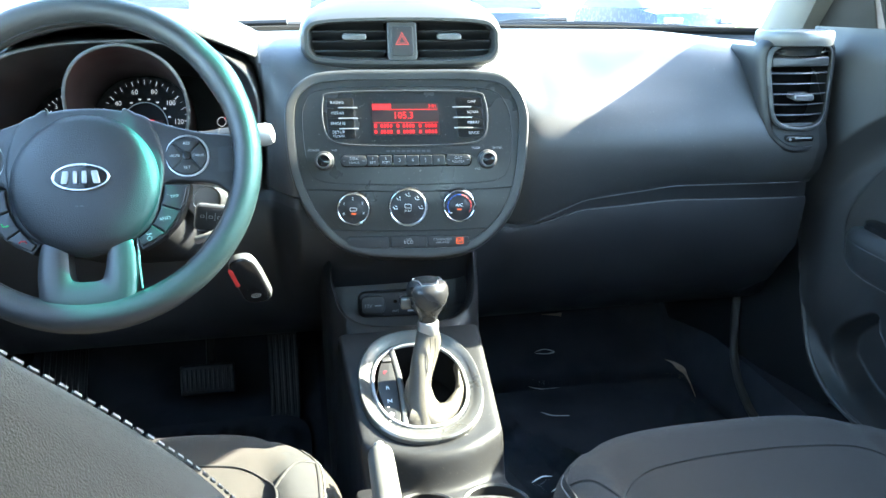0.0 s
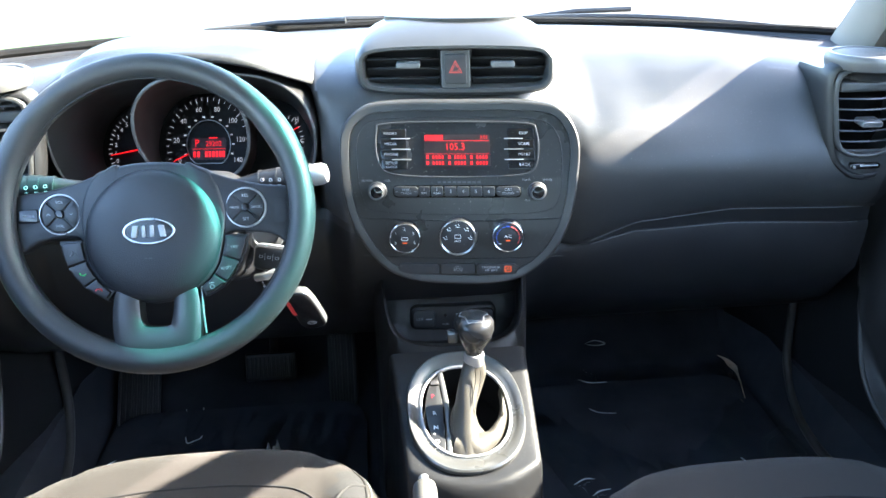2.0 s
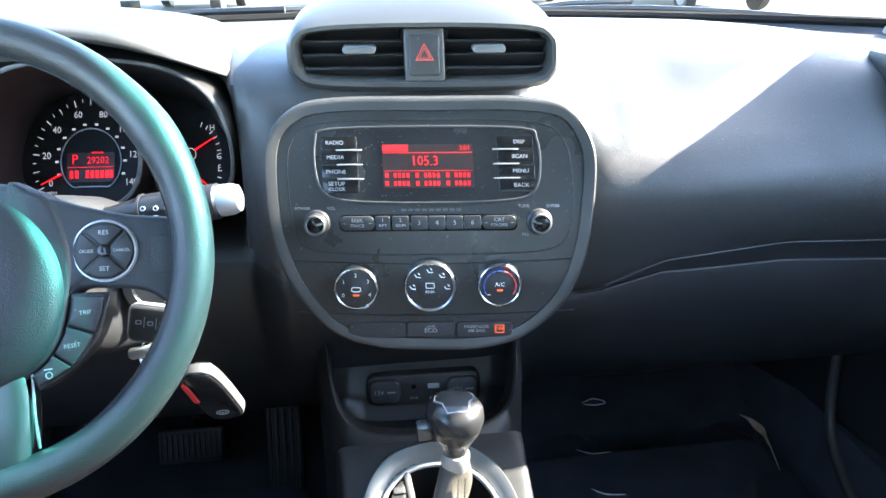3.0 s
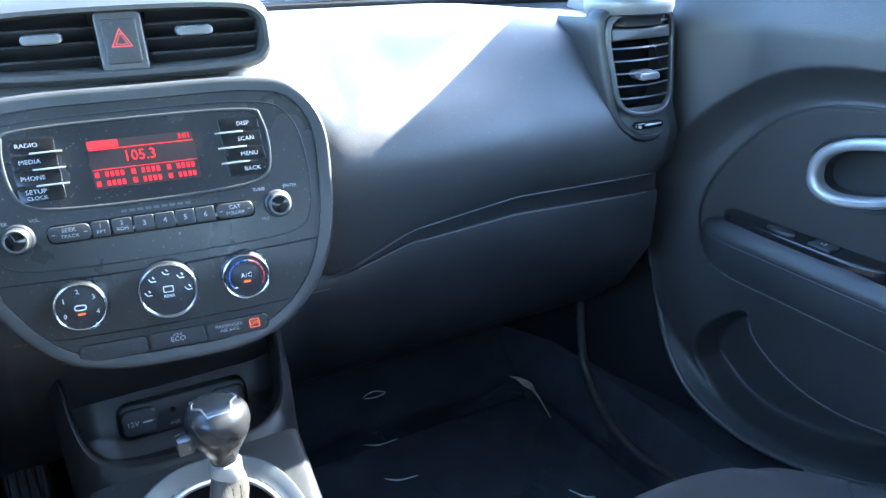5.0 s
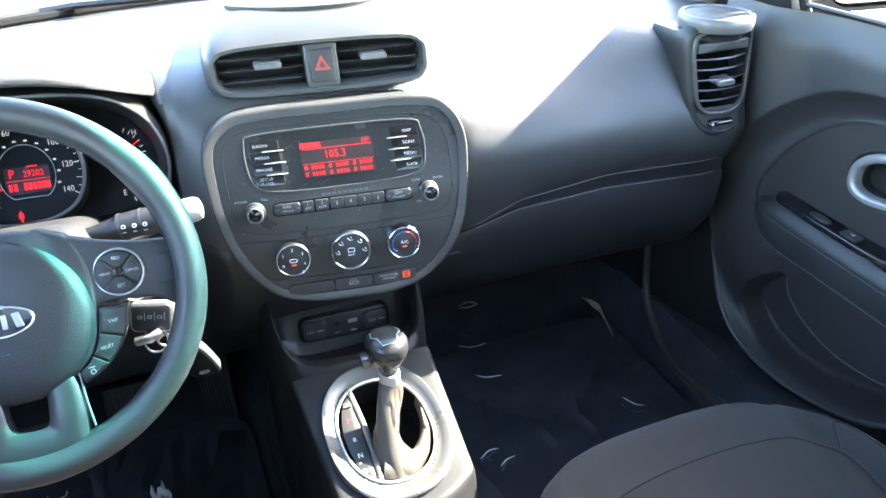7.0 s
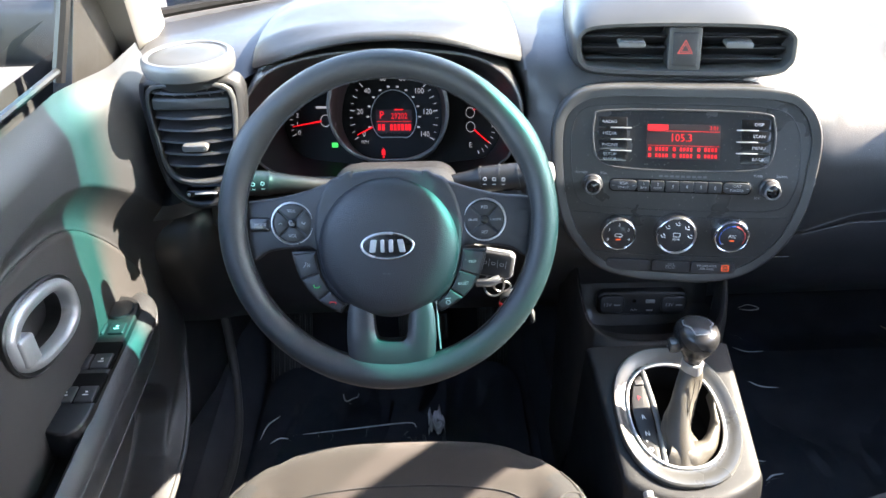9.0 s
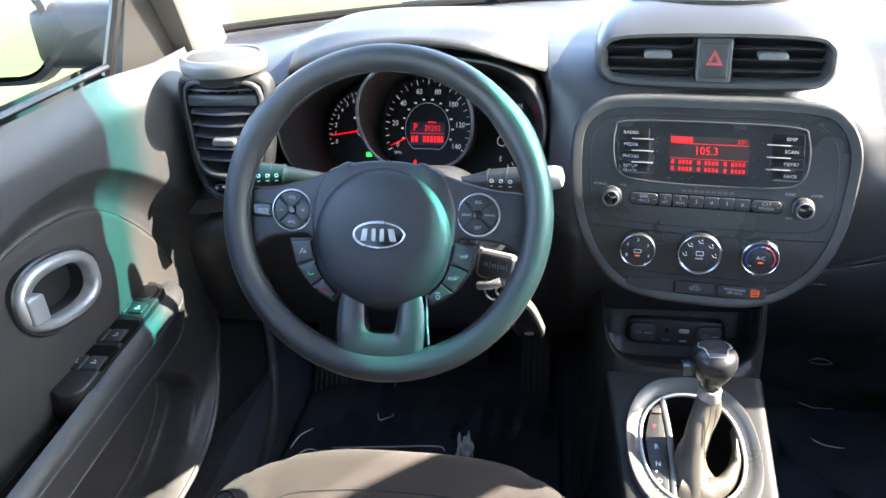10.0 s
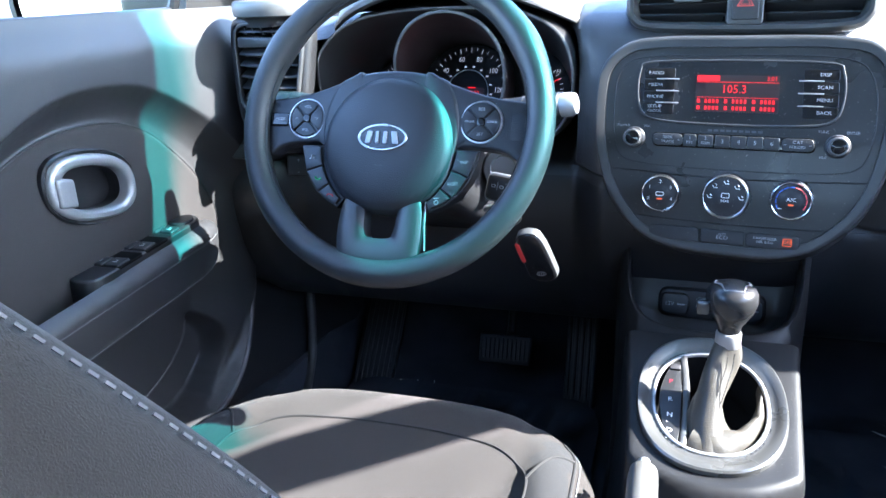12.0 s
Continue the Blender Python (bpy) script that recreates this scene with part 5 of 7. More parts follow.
# side spokes
for s in (-1, 1):
    out = smooth_outline([(s * 0.035, 0.050), (s * 0.062, 0.045), (s * 0.09, 0.036), (s * 0.12, 0.029), (s * 0.158, 0.023), (s * 0.162, 0.0), (s * 0.160, -0.036), (s * 0.148, -0.040), (s * 0.132, -0.030), (s * 0.105, -0.026), (s * 0.08, -0.028), (s * 0.045, -0.055)], 5)
    if s > 0:
        out.reverse()
    bm = bmesh.new()
    plate(bm, out, lambda a, b, h: wp(a, b, h + 0.002 - 0.010 * abs(a) / 0.16), -0.016, 0.004, 0.004, True)
    sub("spoke", bm, BOSS, wheel, "dark grey spoke")
    m = as_matrix(wp, s * 0.1035, 0.002, -0.0035)
    bm = bmesh.new()
    revolve(bm, [(0.0238, -0.002), (0.0238, 0.002), (0.0230, 0.0042), (0.0220, 0.0044), (0.0212, 0.0025)], m, 40)
    ring = sub("pad_ring", bm, BRIGHT, wheel, "thin silver ring round the switch pad")
    for q in range(4):
        pts = [(0.004, 0.0)]
        a0 = 45 + 90 * q
        pts = [(0.0045 * math.cos(radians(a0 + 45)), 0.0045 * math.sin(radians(a0 + 45)))]
        pts = [(0.0052 * math.cos(radians(a0 + 10)), 0.0052 * math.sin(radians(a0 + 10)))] + [(0.0205 * math.cos(radians(a0 + 3 + 84 * i / 8)), 0.0205 * math.sin(radians(a0 + 3 + 84 * i / 8))) for i in range(9)] + [(0.0052 * math.cos(radians(a0 + 80)), 0.0052 * math.sin(radians(a0 + 80)))]
        bm = bmesh.new()
        plate(bm, pts, lambda a, b, h, m=m: m @ Vector((a, b, h)), 0.0, 0.0048, 0.0012)
        sub("pad_key", bm, BLACK, ring)
    bm = bmesh.new()
    revolve(bm, [(0.005, 0.002), (0.0045, 0.0055), (0.003, 0.006), (0.0, 0.0055)], m, 16)
    sub("pad_centre", bm, GLOSS, ring)
    bm = bmesh.new()
    mp = lambda a, b, h, m=m: m @ Vector((a, b, h))
    for (a, b), txt in zip(((0, 0.0135), (0, -0.0135)), ("VOL", "VOL") if s < 0 else ("RES", "SET")):
        word(bm, txt, mp, a, b, 0.0048, 0.0052)
    if s < 0:
        for k in (-1, 1):
            tube(bm, [mp(0.0125 * k - 0.002, 0.001 * k, 0.0052), mp(0.0125 * k, -0.001 * k, 0.0052), mp(0.0125 * k + 0.002, 0.001 * k, 0.0052)], 0.0004, n=4)
    else:
        word(bm, "CRUISE", mp, -0.0125, 0.0, 0.0036, 0.0052, 0.9)
        word(bm, "CANCEL", mp, 0.0125, 0.0, 0.0036, 0.0052, 0.9)
    sub("pad_print", bm, KEY_PRINT, ring)
# side key left of the left pad
bm = bmesh.new()
plate(bm, rrect(0.024, 0.016, 0.004, 4, -0.139, 0.001), wp, -0.012, 0.0, 0.002)
sub("mode_key", bm, GLOSS, wheel)
bm = bmesh.new()
plate(bm, rrect(0.030, 0.030, 0.007, 5, 0.1375, -0.002), wp, -0.014, -0.0025, 0.0015)
sub("blank_cover", bm, BOSS, wheel)
bm = bmesh.new()
body = smooth_outline([(-0.066, 0.044), (-0.034, 0.055), (0.0, 0.058), (0.034, 0.055), (0.066, 0.044), (0.080, 0.008), (0.079, -0.03), (0.062, -0.078), (0.0, -0.104), (-0.062, -0.078), (-0.079, -0.03), (-0.080, 0.008)], 5)
plate(bm, list(reversed(body)), wp, -0.02, 0.0035, 0.006, True)
sub("centre_body", bm, BOSS, wheel, "moulded body round the airbag cover")
bm = bmesh.new()
word(bm, "MODE", wp, -0.138, 0.001, 0.0045, 0.0004)
sub("key_word", bm, GREY_PRINT, wheel)
# boss
bm = bmesh.new()
BC = (0.0, -0.026)
m = as_matrix(wp, *BC, 0.0)
revolve(bm, [(0.0765, -0.03), (0.0765, -0.002), (0.0752, 0.004), (0.072, 0.0085), (0.066, 0.0125), (0.05, 0.0162), (0.03, 0.018), (0.0, 0.0185)], m, 64)
sub("boss", bm, BOSS, wheel, "round grained airbag cover")
bm = bmesh.new()
bp = lambda a, b, h=0.0: m @ Vector((a, b, 0.0186 - 1.6 * (a * a + b * b) + h))
ring_plate(bm, oval(0.058, 0.030, 48, 0, 0.004), oval(0.052, 0.0245, 48, 0, 0.004), bp, -0.001, 0.0028, 0.001)
badge = sub("badge_ring", bm, CHROME, wheel, "chrome oval badge")
bm = bmesh.new()
plate(bm, oval(0.052, 0.0245, 48, 0, 0.004), bp, -0.001, 0.0012, 0)
sub("badge_field", bm, GLOSS, badge)
bm = bmesh.new()
for u0, w, lean in ((-0.0155, 0.0065, 0.15), (-0.0055, 0.004, 0.0), (0.0035, 0.0045, 0.0), (0.0145, 0.0065, -0.2)):
    plate(bm, rrect(w, 0.0135, 0.001, 2, u0, 0.004), lambda a, b, h, lean=lean: bp(a + lean * (b - 0.004), b, h), 0.0, 0.0030, 0.0008)
sub("badge_mark", bm, SILVER, badge, "plain chrome bars")
bm = bmesh.new()
word(bm, "AIRBAG", bp, 0, -0.0285, 0.0075, 0.0006, 1.15)
sub("boss_word", bm, FAINT, wheel)
for s in (-1, 1):
    bm = bmesh.new()
    bar(bm, bp, s * 0.03 - 0.004, 0.0285, s * 0.03 + 0.004, 0.0297, 0.0006)
    sub("tear_mark", bm, FAINT, wheel)
# lower switch strips: three curved keys on each side of the boss
def strip_point(s, deg, k, grow=0.0):
    """deg runs down from the side spoke; k from the inner edge (0) to the outer (1)."""
    a = radians(-3 - deg)
    r = lerp(0.0805 - grow, interp(deg, [0, 18, 34, 48], [0.1035, 0.1005, 0.0955, 0.0885]) + grow, k)
    return s * r * math.cos(a), BC[1] + r * math.sin(a)


def strip_outline(s, d0, d1, grow=0.0):
    pts = [strip_point(s, lerp(d0, d1, i / 8), 1.0, grow) for i in range(9)] + [strip_point(s, lerp(d1, d0, i / 8), 0.0, grow) for i in range(9)]
    return list(reversed(pts)) if s > 0 else pts


for s in (-1, 1):
    bm = bmesh.new()
    plate(bm, strip_outline(s, -1.5, 50.0, 0.0025), wp, -0.018, -0.0005, 0.0015, True)
    sub("key_housing", bm, BLACK, wheel)
    for i in range(3):
        bm = bmesh.new()
        plate(bm, strip_outline(s, 16.3 * i, 16.3 * i + 15.6), wp, -0.010, 0.0035, 0.0016)
        key = sub("wheel_key", bm, KEYCAP, wheel)
        cu, cv = strip_point(s, 16.3 * i + 7.8, 0.5)
        bm = bmesh.new()
        up = frame_at(wp(cu, cv, 0.0036), wp(1, 0.10 * s, 0) - wp(0, 0, 0), wp(-0.10 * s, 1, 0) - wp(0, 0, 0))
        if s > 0:
            if i < 2:
                word(bm, ("TRIP", "RESET")[i], up, 0, 0, 0.0046, 0.0004)
            else:
                ring_plate(bm, oval(0.0052, 0.0052, 16, 0, -0.002), oval(0.0038, 0.0038, 16, 0, -0.002), up, 0, 0.0004, 0)
                bar(bm, up, -0.003, 0.0020, 0.003, 0.0030, 0.0004)
            sub("key_word", bm, GREY_PRINT, key)
        else:
            if i == 0:
                tube(bm, [up(-0.0030, -0.0030, 0.0003), up(-0.0010, 0.0, 0.0003), up(-0.0010, 0.0030, 0.0003)], 0.0007, n=5)
                for q in (0.0012, 0.0030):
                    tube(bm, [up(q, -0.002, 0.0003), up(q + 0.0006, 0.0, 0.0003), up(q, 0.002, 0.0003)], 0.0004, n=5)
            else:
                pts = [(-0.0035, 0.0012), (-0.0022, -0.0014), (0.0012, -0.0016), (0.0035, 0.0002)] if i == 1 else [(-0.0038, -0.0012), (-0.0024, 0.0008), (0.0024, 0.0008), (0.0038, -0.0012)]
                tube(bm, [up(a, b, 0.0003) for a, b in pts], 0.0008, n=5)
            sub("key_mark", bm, (GREY_PRINT, mat("green_print", (0.05, 0.45, 0.12), 0.5), RED_PAINT)[i], key)
# bottom spoke with its slot
bm = bmesh.new()
so = smooth_outline([(0.0, -0.078), (-0.035, -0.080), (-0.0455, -0.090), (-0.0485, -0.115), (-0.0480, -0.138), (-0.044, -0.156), (-0.022, -0.163), (0.0, -0.1645), (0.022, -0.163), (0.044, -0.156), (0.0480, -0.138), (0.0485, -0.115), (0.0455, -0.090), (0.035, -0.080)], 4)
si = smooth_outline([(0.0, -0.088), (-0.014, -0.088), (-0.0195, -0.094), (-0.0190, -0.106), (-0.0180, -0.118), (-0.0155, -0.1275), (-0.010, -0.1300), (0.0, -0.1305), (0.010, -0.1300), (0.0155, -0.1275), (0.0180, -0.118), (0.0190, -0.106), (0.0195, -0.094), (0.014, -0.088)], 4)
ring_plate(bm, so, si, lambda a, b, h: wp(a, b, h - 0.10 * max(0.0, b + 0.125)), -0.016, 0.009, 0.004)
sub("lower_spoke", bm, mat("satin_spoke_plastic", (0.030, 0.031, 0.033), 0.36, grain=0.06), wheel, "satin grey lower spoke with a slot")
bm = bmesh.new()
tube(bm, [wp(0.0500, -0.086, 0.0), wp(0.0515, -0.115, 0.002), wp(0.0535, -0.140, 0.0)], 0.0011, n=6)
sub("spoke_edge", bm, SILVER, wheel, "narrow bright edge of the lower spoke")

# ---------------------------------------------------------------- steering column
column = thing("steering_column", (-0.361, 1.0, 0.97), "black steering column cover with two stalks", "steering column")
bm = bmesh.new()
rows = []
for k, w, hh in ((-0.035, 0.048, 0.040), (-0.045, 0.066, 0.056), (-0.08, 0.074, 0.068), (-0.14, 0.078, 0.074), (-0.22, 0.080, 0.074), (-0.30, 0.080, 0.07)):
    rows.append([wp(u, v - 0.012, k) for u, v in rrect(2 * w, 2 * hh, 0.03, 5)])
v = grid(bm, rows, close_v=True)
cap(bm, v[0])
sub("cover", bm, DASH_DARKENED, column)
for s in (-1, 1):
    end = Vector((-0.361 + s * 0.176, 0.985, 1.022))
    start = Vector((-0.361 + s * 0.055, 1.003, 1.003))
    d = end - start
    bm = bmesh.new()
    shape = ([0, 0.25, 0.72, 0.76, 0.985, 1.0], [0.0085, 0.0090, 0.0135, 0.0152, 0.0155, 0.0125]) if s < 0 else ([0, 0.2, 0.40, 0.45, 0.985, 1.0], [0.0090, 0.0100, 0.0140, 0.0158, 0.0158, 0.0130])
    tube(bm, [start + d * k / 40 for k in range(41)], lambda t: interp(t, *shape), n=20)
    stalk = sub("stalk", bm, BLACK, column, "black control stalk")
    bm = bmesh.new()
    for k in ((0.745, 0.875) if s < 0 else (0.43, 0.62, 0.80)):
        tube(bm, [start + d * k, start + d * (k + 0.018)], 0.0162 if s < 0 else 0.0166, n=20)
    sub("stalk_ring", bm, KEYCAP, stalk)
    bm = bmesh.new()
    sp = frame_at(start + d * (0.86 if s < 0 else 0.56) + Vector((0, -0.0166, 0.005)), (1, -0.1 * s, 0), (0, 0.3, 1))
    for k in range(3):
        ring_plate(bm, oval(0.0045, 0.0045, 12, -0.012 + 0.011 * k, 0.002), oval(0.0032, 0.0032, 12, -0.012 + 0.011 * k, 0.002), sp, 0, 0.0006, 0)
        bar(bm, sp, -0.014 + 0.011 * k, -0.0045, -0.010 + 0.011 * k, -0.0038, 0.0004)
    sub("stalk_print", bm, WHITE, stalk)
    bm = bmesh.new()
    revolve(bm, [(0.0138, -0.002), (0.0142, 0.003), (0.0138, 0.011), (0.0115, 0.0165), (0.006, 0.0185), (0.0, 0.019)], Matrix.Translation(end) @ d.to_track_quat("Z", "Y").to_matrix().to_4x4(), 20)
    sub("stalk_cap", bm, SILVER if s > 0 else BLACK, stalk, "silver end cap" if s > 0 else "")
bm = bmesh.new()
im = look((-0.255, 0.985, 0.945), (-0.361 + 0.13, 0.85, 0.955)) @ pose(0, 0, 0, 180, 0, 0)
revolve(bm, [(0.026, -0.05), (0.026, 0.0), (0.024, 0.005), (0.017, 0.007), (0.015, 0.003), (0.0, 0.003)], im, 28)
sub("ignition_lock", bm, SATIN, column, "bright ignition lock ring")

# ---------------------------------------------------------------- ignition key
key = thing("ignition_key", (-0.25, 0.93, 0.93), "black and silver car key hanging from the ignition", "key")
head = frame_at((-0.241, 0.925, 0.936), (0.97, -0.20, -0.10), (0.12, 0.30, 0.95))
ho = rrect(0.042, 0.030, 0.006, 4)
bm = bmesh.new()
plate(bm, ho, head, -0.008, 0.006, 0.003, True)
bow = sub("key_head", bm, KEYCAP, key, "black key head with small button marks")
bm = bmesh.new()
ring_plate(bm, inset(ho, -0.0016), inset(ho, 0.001), head, -0.006, 0.003, 0.001)
sub("head_edge", bm, SILVER, bow, "silver edge of the key head")
bm = bmesh.new()
for k in (-0.012, -0.002, 0.008):
    ring_plate(bm, rrect(0.0050, 0.0036, 0.001, 2, k, 0.001), rrect(0.0034, 0.0022, 0.0006, 2, k, 0.001), head, 0.006, 0.0065, 0)
    bar(bm, head, k + 0.0046, -0.003, k + 0.0053, 0.006, 0.0064)
sub("button_marks", bm, GREY_PRINT, bow)
for at, r, tilt in (((-0.243, 0.915, 0.912), 0.012, 0.5), ((-0.232, 0.922, 0.904), 0.010, -0.4)):
    bm = bmesh.new()
    tube(bm, [Vector(at) + r * Vector((math.cos(a), tilt * math.sin(a), math.sin(a))) for a in [2 * math.pi * i / 24 for i in range(24)]], 0.0013, True, 6)
    sub("key_ring", bm, CHROME, key, "steel split ring")
bm = bmesh.new()
tube(bm, [(-0.262, 0.920, 0.912), (-0.246, 0.912, 0.918), (-0.236, 0.915, 0.922)], 0.0052, n=12)
sub("key_tag", bm, SILVER, key, "small bright metal tag")
fob = frame_at((-0.2085, 0.955, 0.845), (0.96, -0.20, 0.20), (-0.20, -0.38, 0.90))
bm = bmesh.new()
fo = smooth_outline([(0.0, 0.040), (-0.012, 0.036), (-0.0165, 0.02), (-0.0175, -0.01), (-0.0155, -0.032), (0.0, -0.038), (0.0155, -0.032), (0.0175, -0.01), (0.0165, 0.02), (0.012, 0.036)], 4)
plate(bm, fo, fob, -0.007, 0.007, 0.003, True)
f = sub("key_fob", bm, GLOSS, key, "black key fob")
bm = bmesh.new()
ring_plate(bm, inset(fo, -0.0012), inset(fo, 0.0012), fob, -0.005, 0.005, 0.001)
sub("fob_edge", bm, SATIN, f, "bright silver fob edge")
bm = bmesh.new()
ring_plate(bm, oval(0.013, 0.007, 24, 0, -0.023), oval(0.011, 0.0055, 24, 0, -0.023), fob, 0.006, 0.0078, 0.0003)
for k in (-0.003, 0.0, 0.003):
    bar(bm, fob, k - 0.0008, -0.0245, k + 0.0008, -0.0215, 0.0074)
sub("fob_mark", bm, SILVER, f)
bm = bmesh.new()
plate(bm, rrect(0.006, 0.03, 0.002, 3, -0.0155, 0.012), fob, 0.002, 0.0078, 0.001)
sub("fob_button", bm, RED_PAINT, f, "red panic button")

# dimmer switch panel on the lower dashboard
sw = thing("dimmer_switch", (-0.565, 1.13, 0.905), "small black dimmer switch panel with plus and minus", "switch")
dp = frame_at((-0.585, 1.118, 0.905), (1, 0, 0), (0, 0.15, 1))
bm = bmesh.new()
plate(bm, rrect(0.08, 0.034, 0.003), dp, -0.02, 0.002, 0.002)
sub("switch_plate", bm, BLACK, sw)
for k in (-1, 1):
    bm = bmesh.new()
    plate(bm, rrect(0.034, 0.028, 0.002, 3, 0.0185 * k, 0), dp, 0, 0.004, 0.001)
    sub("switch_key", bm, KEYCAP, sw)
bm = bmesh.new()
word(bm, "+", dp, -0.0185, 0.008, 0.010, 0.0045)
word(bm, "-", dp, -0.0185, -0.009, 0.010, 0.0045)
sub("switch_print", bm, GREY_PRINT, sw)


# ---------------------------------------------------------------- centre console
console = thing("centre_console", (0, 0.9, 0.45), "dark grey centre console between the front seats", "console")


def deck_z(y):
    return 0.717 + 0.26 * (y - 0.918)


bm = bmesh.new()
rows = []
CUPS = ((-0.022, 0.722), (0.058, 0.722))
for y in [0.30, 0.45, 0.60] + [0.66 + 0.003 * i for i in range(39)] + [0.779 + 0.005 * i for i in range(43)] + [1.0]:
    w = interp(y, [0.3, 0.7, 0.755, 0.775, 0.80, 0.88, 0.95, 1.0], [0.10, 0.096, 0.095, 0.087, 0.087, 0.093, 0.098, 0.102])
    row = [(-w - 0.02, y, 0.42), (-w - 0.008, y, 0.55)]
    for i in range(61):
        s = -1 + i / 30
        x = w * math.sin(s * math.pi / 2 * 0.999)
        edge = 0.762 + 4.2 * x * x
        nose = step(edge - 0.006, edge + 0.016, y)
        z = lerp(0.640 - 0.10 * (0.76 - min(y, 0.76)), deck_z(y) - 0.002, nose)
        row.append((x, y, z - 0.016 * abs(s) ** 10 - 0.010 * abs(s) ** 3 * (1 - nose)))
    rows.append(row + [(w + 0.008, y, 0.55), (w + 0.02, y, 0.42)])
grid(bm, rows)
holes = [f for f in bm.faces if any(math.hypot(f.calc_center_median().x - cx, f.calc_center_median().y - cy) < 0.037 for cx, cy in CUPS) or (math.hypot((f.calc_center_median().x + 0.002) / 0.066, (f.calc_center_median().y - 0.892) / 0.082) < 1 and f.calc_center_median().z > 0.6)]
bmesh.ops.delete(bm, geom=holes, context="FACES")
sub("console_body", bm, CONSOLE, console, sharp=60)


def deck(u, v, h=0.0):
    return Vector((u, v - 0.252 * h, deck_z(v) + 0.968 * h))


# riser between the console deck and the centre stack, with the U-shaped tray opening in it
MOUTH = [(p.x, p.y) for p in curve([(-0.112, 0.86), (-0.104, 0.815), (-0.101, 0.785), (-0.090, 0.757), (-0.062, 0.742), (0.0, 0.737), (0.062, 0.741), (0.091, 0.757), (0.102, 0.785), (0.106, 0.815), (0.113, 0.86)], 5)]


def riser(x, z, h=0.0):
    return Vector((x, 1.008 + (z - 0.738) / 1.05 - 0.72 * h, z + 0.69 * h))


bm = bmesh.new()
rows = []
for x, z in MOUTH:
    side_out = step(0.04, 0.095, abs(x))
    sx = math.copysign(1, x)
    low = Vector((x * 1.05, 0.985, deck_z(0.985) - 0.010 - 0.016 * (abs(x) / 0.106) ** 10))
    out = Vector((sx * (abs(x) + 0.010), riser(x, z).y - 0.004, z - 0.02))
    foot = Vector((sx * 0.120, riser(x, z).y, 0.45))
    a0 = riser(x, z)
    rows.append([a0 + Vector((0, 0.03, -0.012)), a0 + Vector((0, 0.006, -0.001)), a0 + Vector((0, 0.0, 0.0022)), a0 + Vector((sx * 0.003 * side_out, -0.004, 0.001)), low.lerp(out, side_out), low.lerp(foot, side_out)])
grid(bm, rows)
sub("tray_surround", bm, CONSOLE, console, sharp=60)
bm = bmesh.new()
rows = []
for i in range(17):
    s = -1 + 2 * i / 16
    x = s * 0.108
    rise = 0.035 * abs(s) ** 4
    rows.append([(x, 1.022 + 0.05 * abs(s) ** 4, 0.728 + 1.2 * rise), (x, 1.035 + 0.04 * abs(s) ** 4, 0.700 + rise), (x, 1.06, 0.688 + rise), (x, 1.10, 0.692 + rise), (x, 1.115, 0.72), (x, 1.125, 0.79), (x, 1.13, 0.86)])
grid(bm, rows)
sub("storage_tray", bm, BLACK, console, "dark open storage tray")
up = frame_at((0.005, 1.108, 0.732), (1, -0.05, 0), (0, 0.15, 1))
bm = bmesh.new()
plate(bm, rrect(0.138, 0.040, 0.012, 5), up, -0.01, 0.006, 0.003)
sock = sub("socket_panel", bm, BLACK, console, "black socket panel")
for u0, txt in ((-0.047, "12V"), (0.047, "12V")):
    bm = bmesh.new()
    plate(bm, rrect(0.038, 0.030, 0.009, 4, u0, 0), up, 0.004, 0.011, 0.003)
    sub("socket_cap", bm, KEYCAP, sock)
for u0 in (-0.047, 0.047):
    bm = bmesh.new()
    word(bm, "12V", up, u0 - 0.007, 0, 0.008, 0.0115)
    bar(bm, up, u0 + 0.003, -0.001, u0 + 0.013, 0.001, 0.0115)
    sub("cap_print", bm, GREY_PRINT, sock)
bm = bmesh.new()
word(bm, "AUX", up, -0.012, -0.011, 0.005, 0.0065)
sub("port_word", bm, GREY_PRINT, sock)
bm = bmesh.new()
bar(bm, up, 0.007, -0.013, 0.017, -0.0105, 0.0065)
sub("port_mark", bm, GREY_PRINT, sock)
bm = bmesh.new()
plate(bm, rrect(0.014, 0.006, 0.001, 2, 0.012, 0.004), up, 0.004, 0.0075, 0.0005)
sub("usb_port", bm, SILVER, sock, "metal port")
bm = bmesh.new()
plate(bm, oval(0.006, 0.006, 16, -0.012, 0.004), up, 0.004, 0.007, 0.0005)
sub("aux_port", bm, GLOSS, sock)

# shifter surround: silver oval ring
RC = (-0.002, 0.892)
bm = bmesh.new()
oo = oval(0.160, 0.200, 72, *RC, 2.3)
oi = oval(0.124, 0.152, 72, RC[0], RC[1] + 0.001, 2.25)
rows = []
for k, h in ((0.0, -0.02), (0.0, 0.001), (0.03, 0.0035), (0.12, 0.005), (0.3, 0.0045), (0.6, 0.001), (0.85, -0.002), (0.97, -0.002), (1.0, -0.004), (1.0, -0.02)):
    rows.append([deck(a[0] + (b[0] - a[0]) * k, a[1] + (b[1] - a[1]) * k, h) for a, b in zip(oo, oi)])
grid(bm, rows, close_v=True)
sub("shifter_ring", bm, RING, console, "satin silver oval shifter surround")
bm = bmesh.new()
ring_plate(bm, oval(0.125, 0.153, 64, RC[0], RC[1] + 0.001, 2.25), oval(0.117, 0.145, 64, RC[0], RC[1] + 0.001, 2.25), deck, -0.004, 0.0, 0.001)
sub("inner_ring", bm, SILVER, console, "narrow bright inner ring")
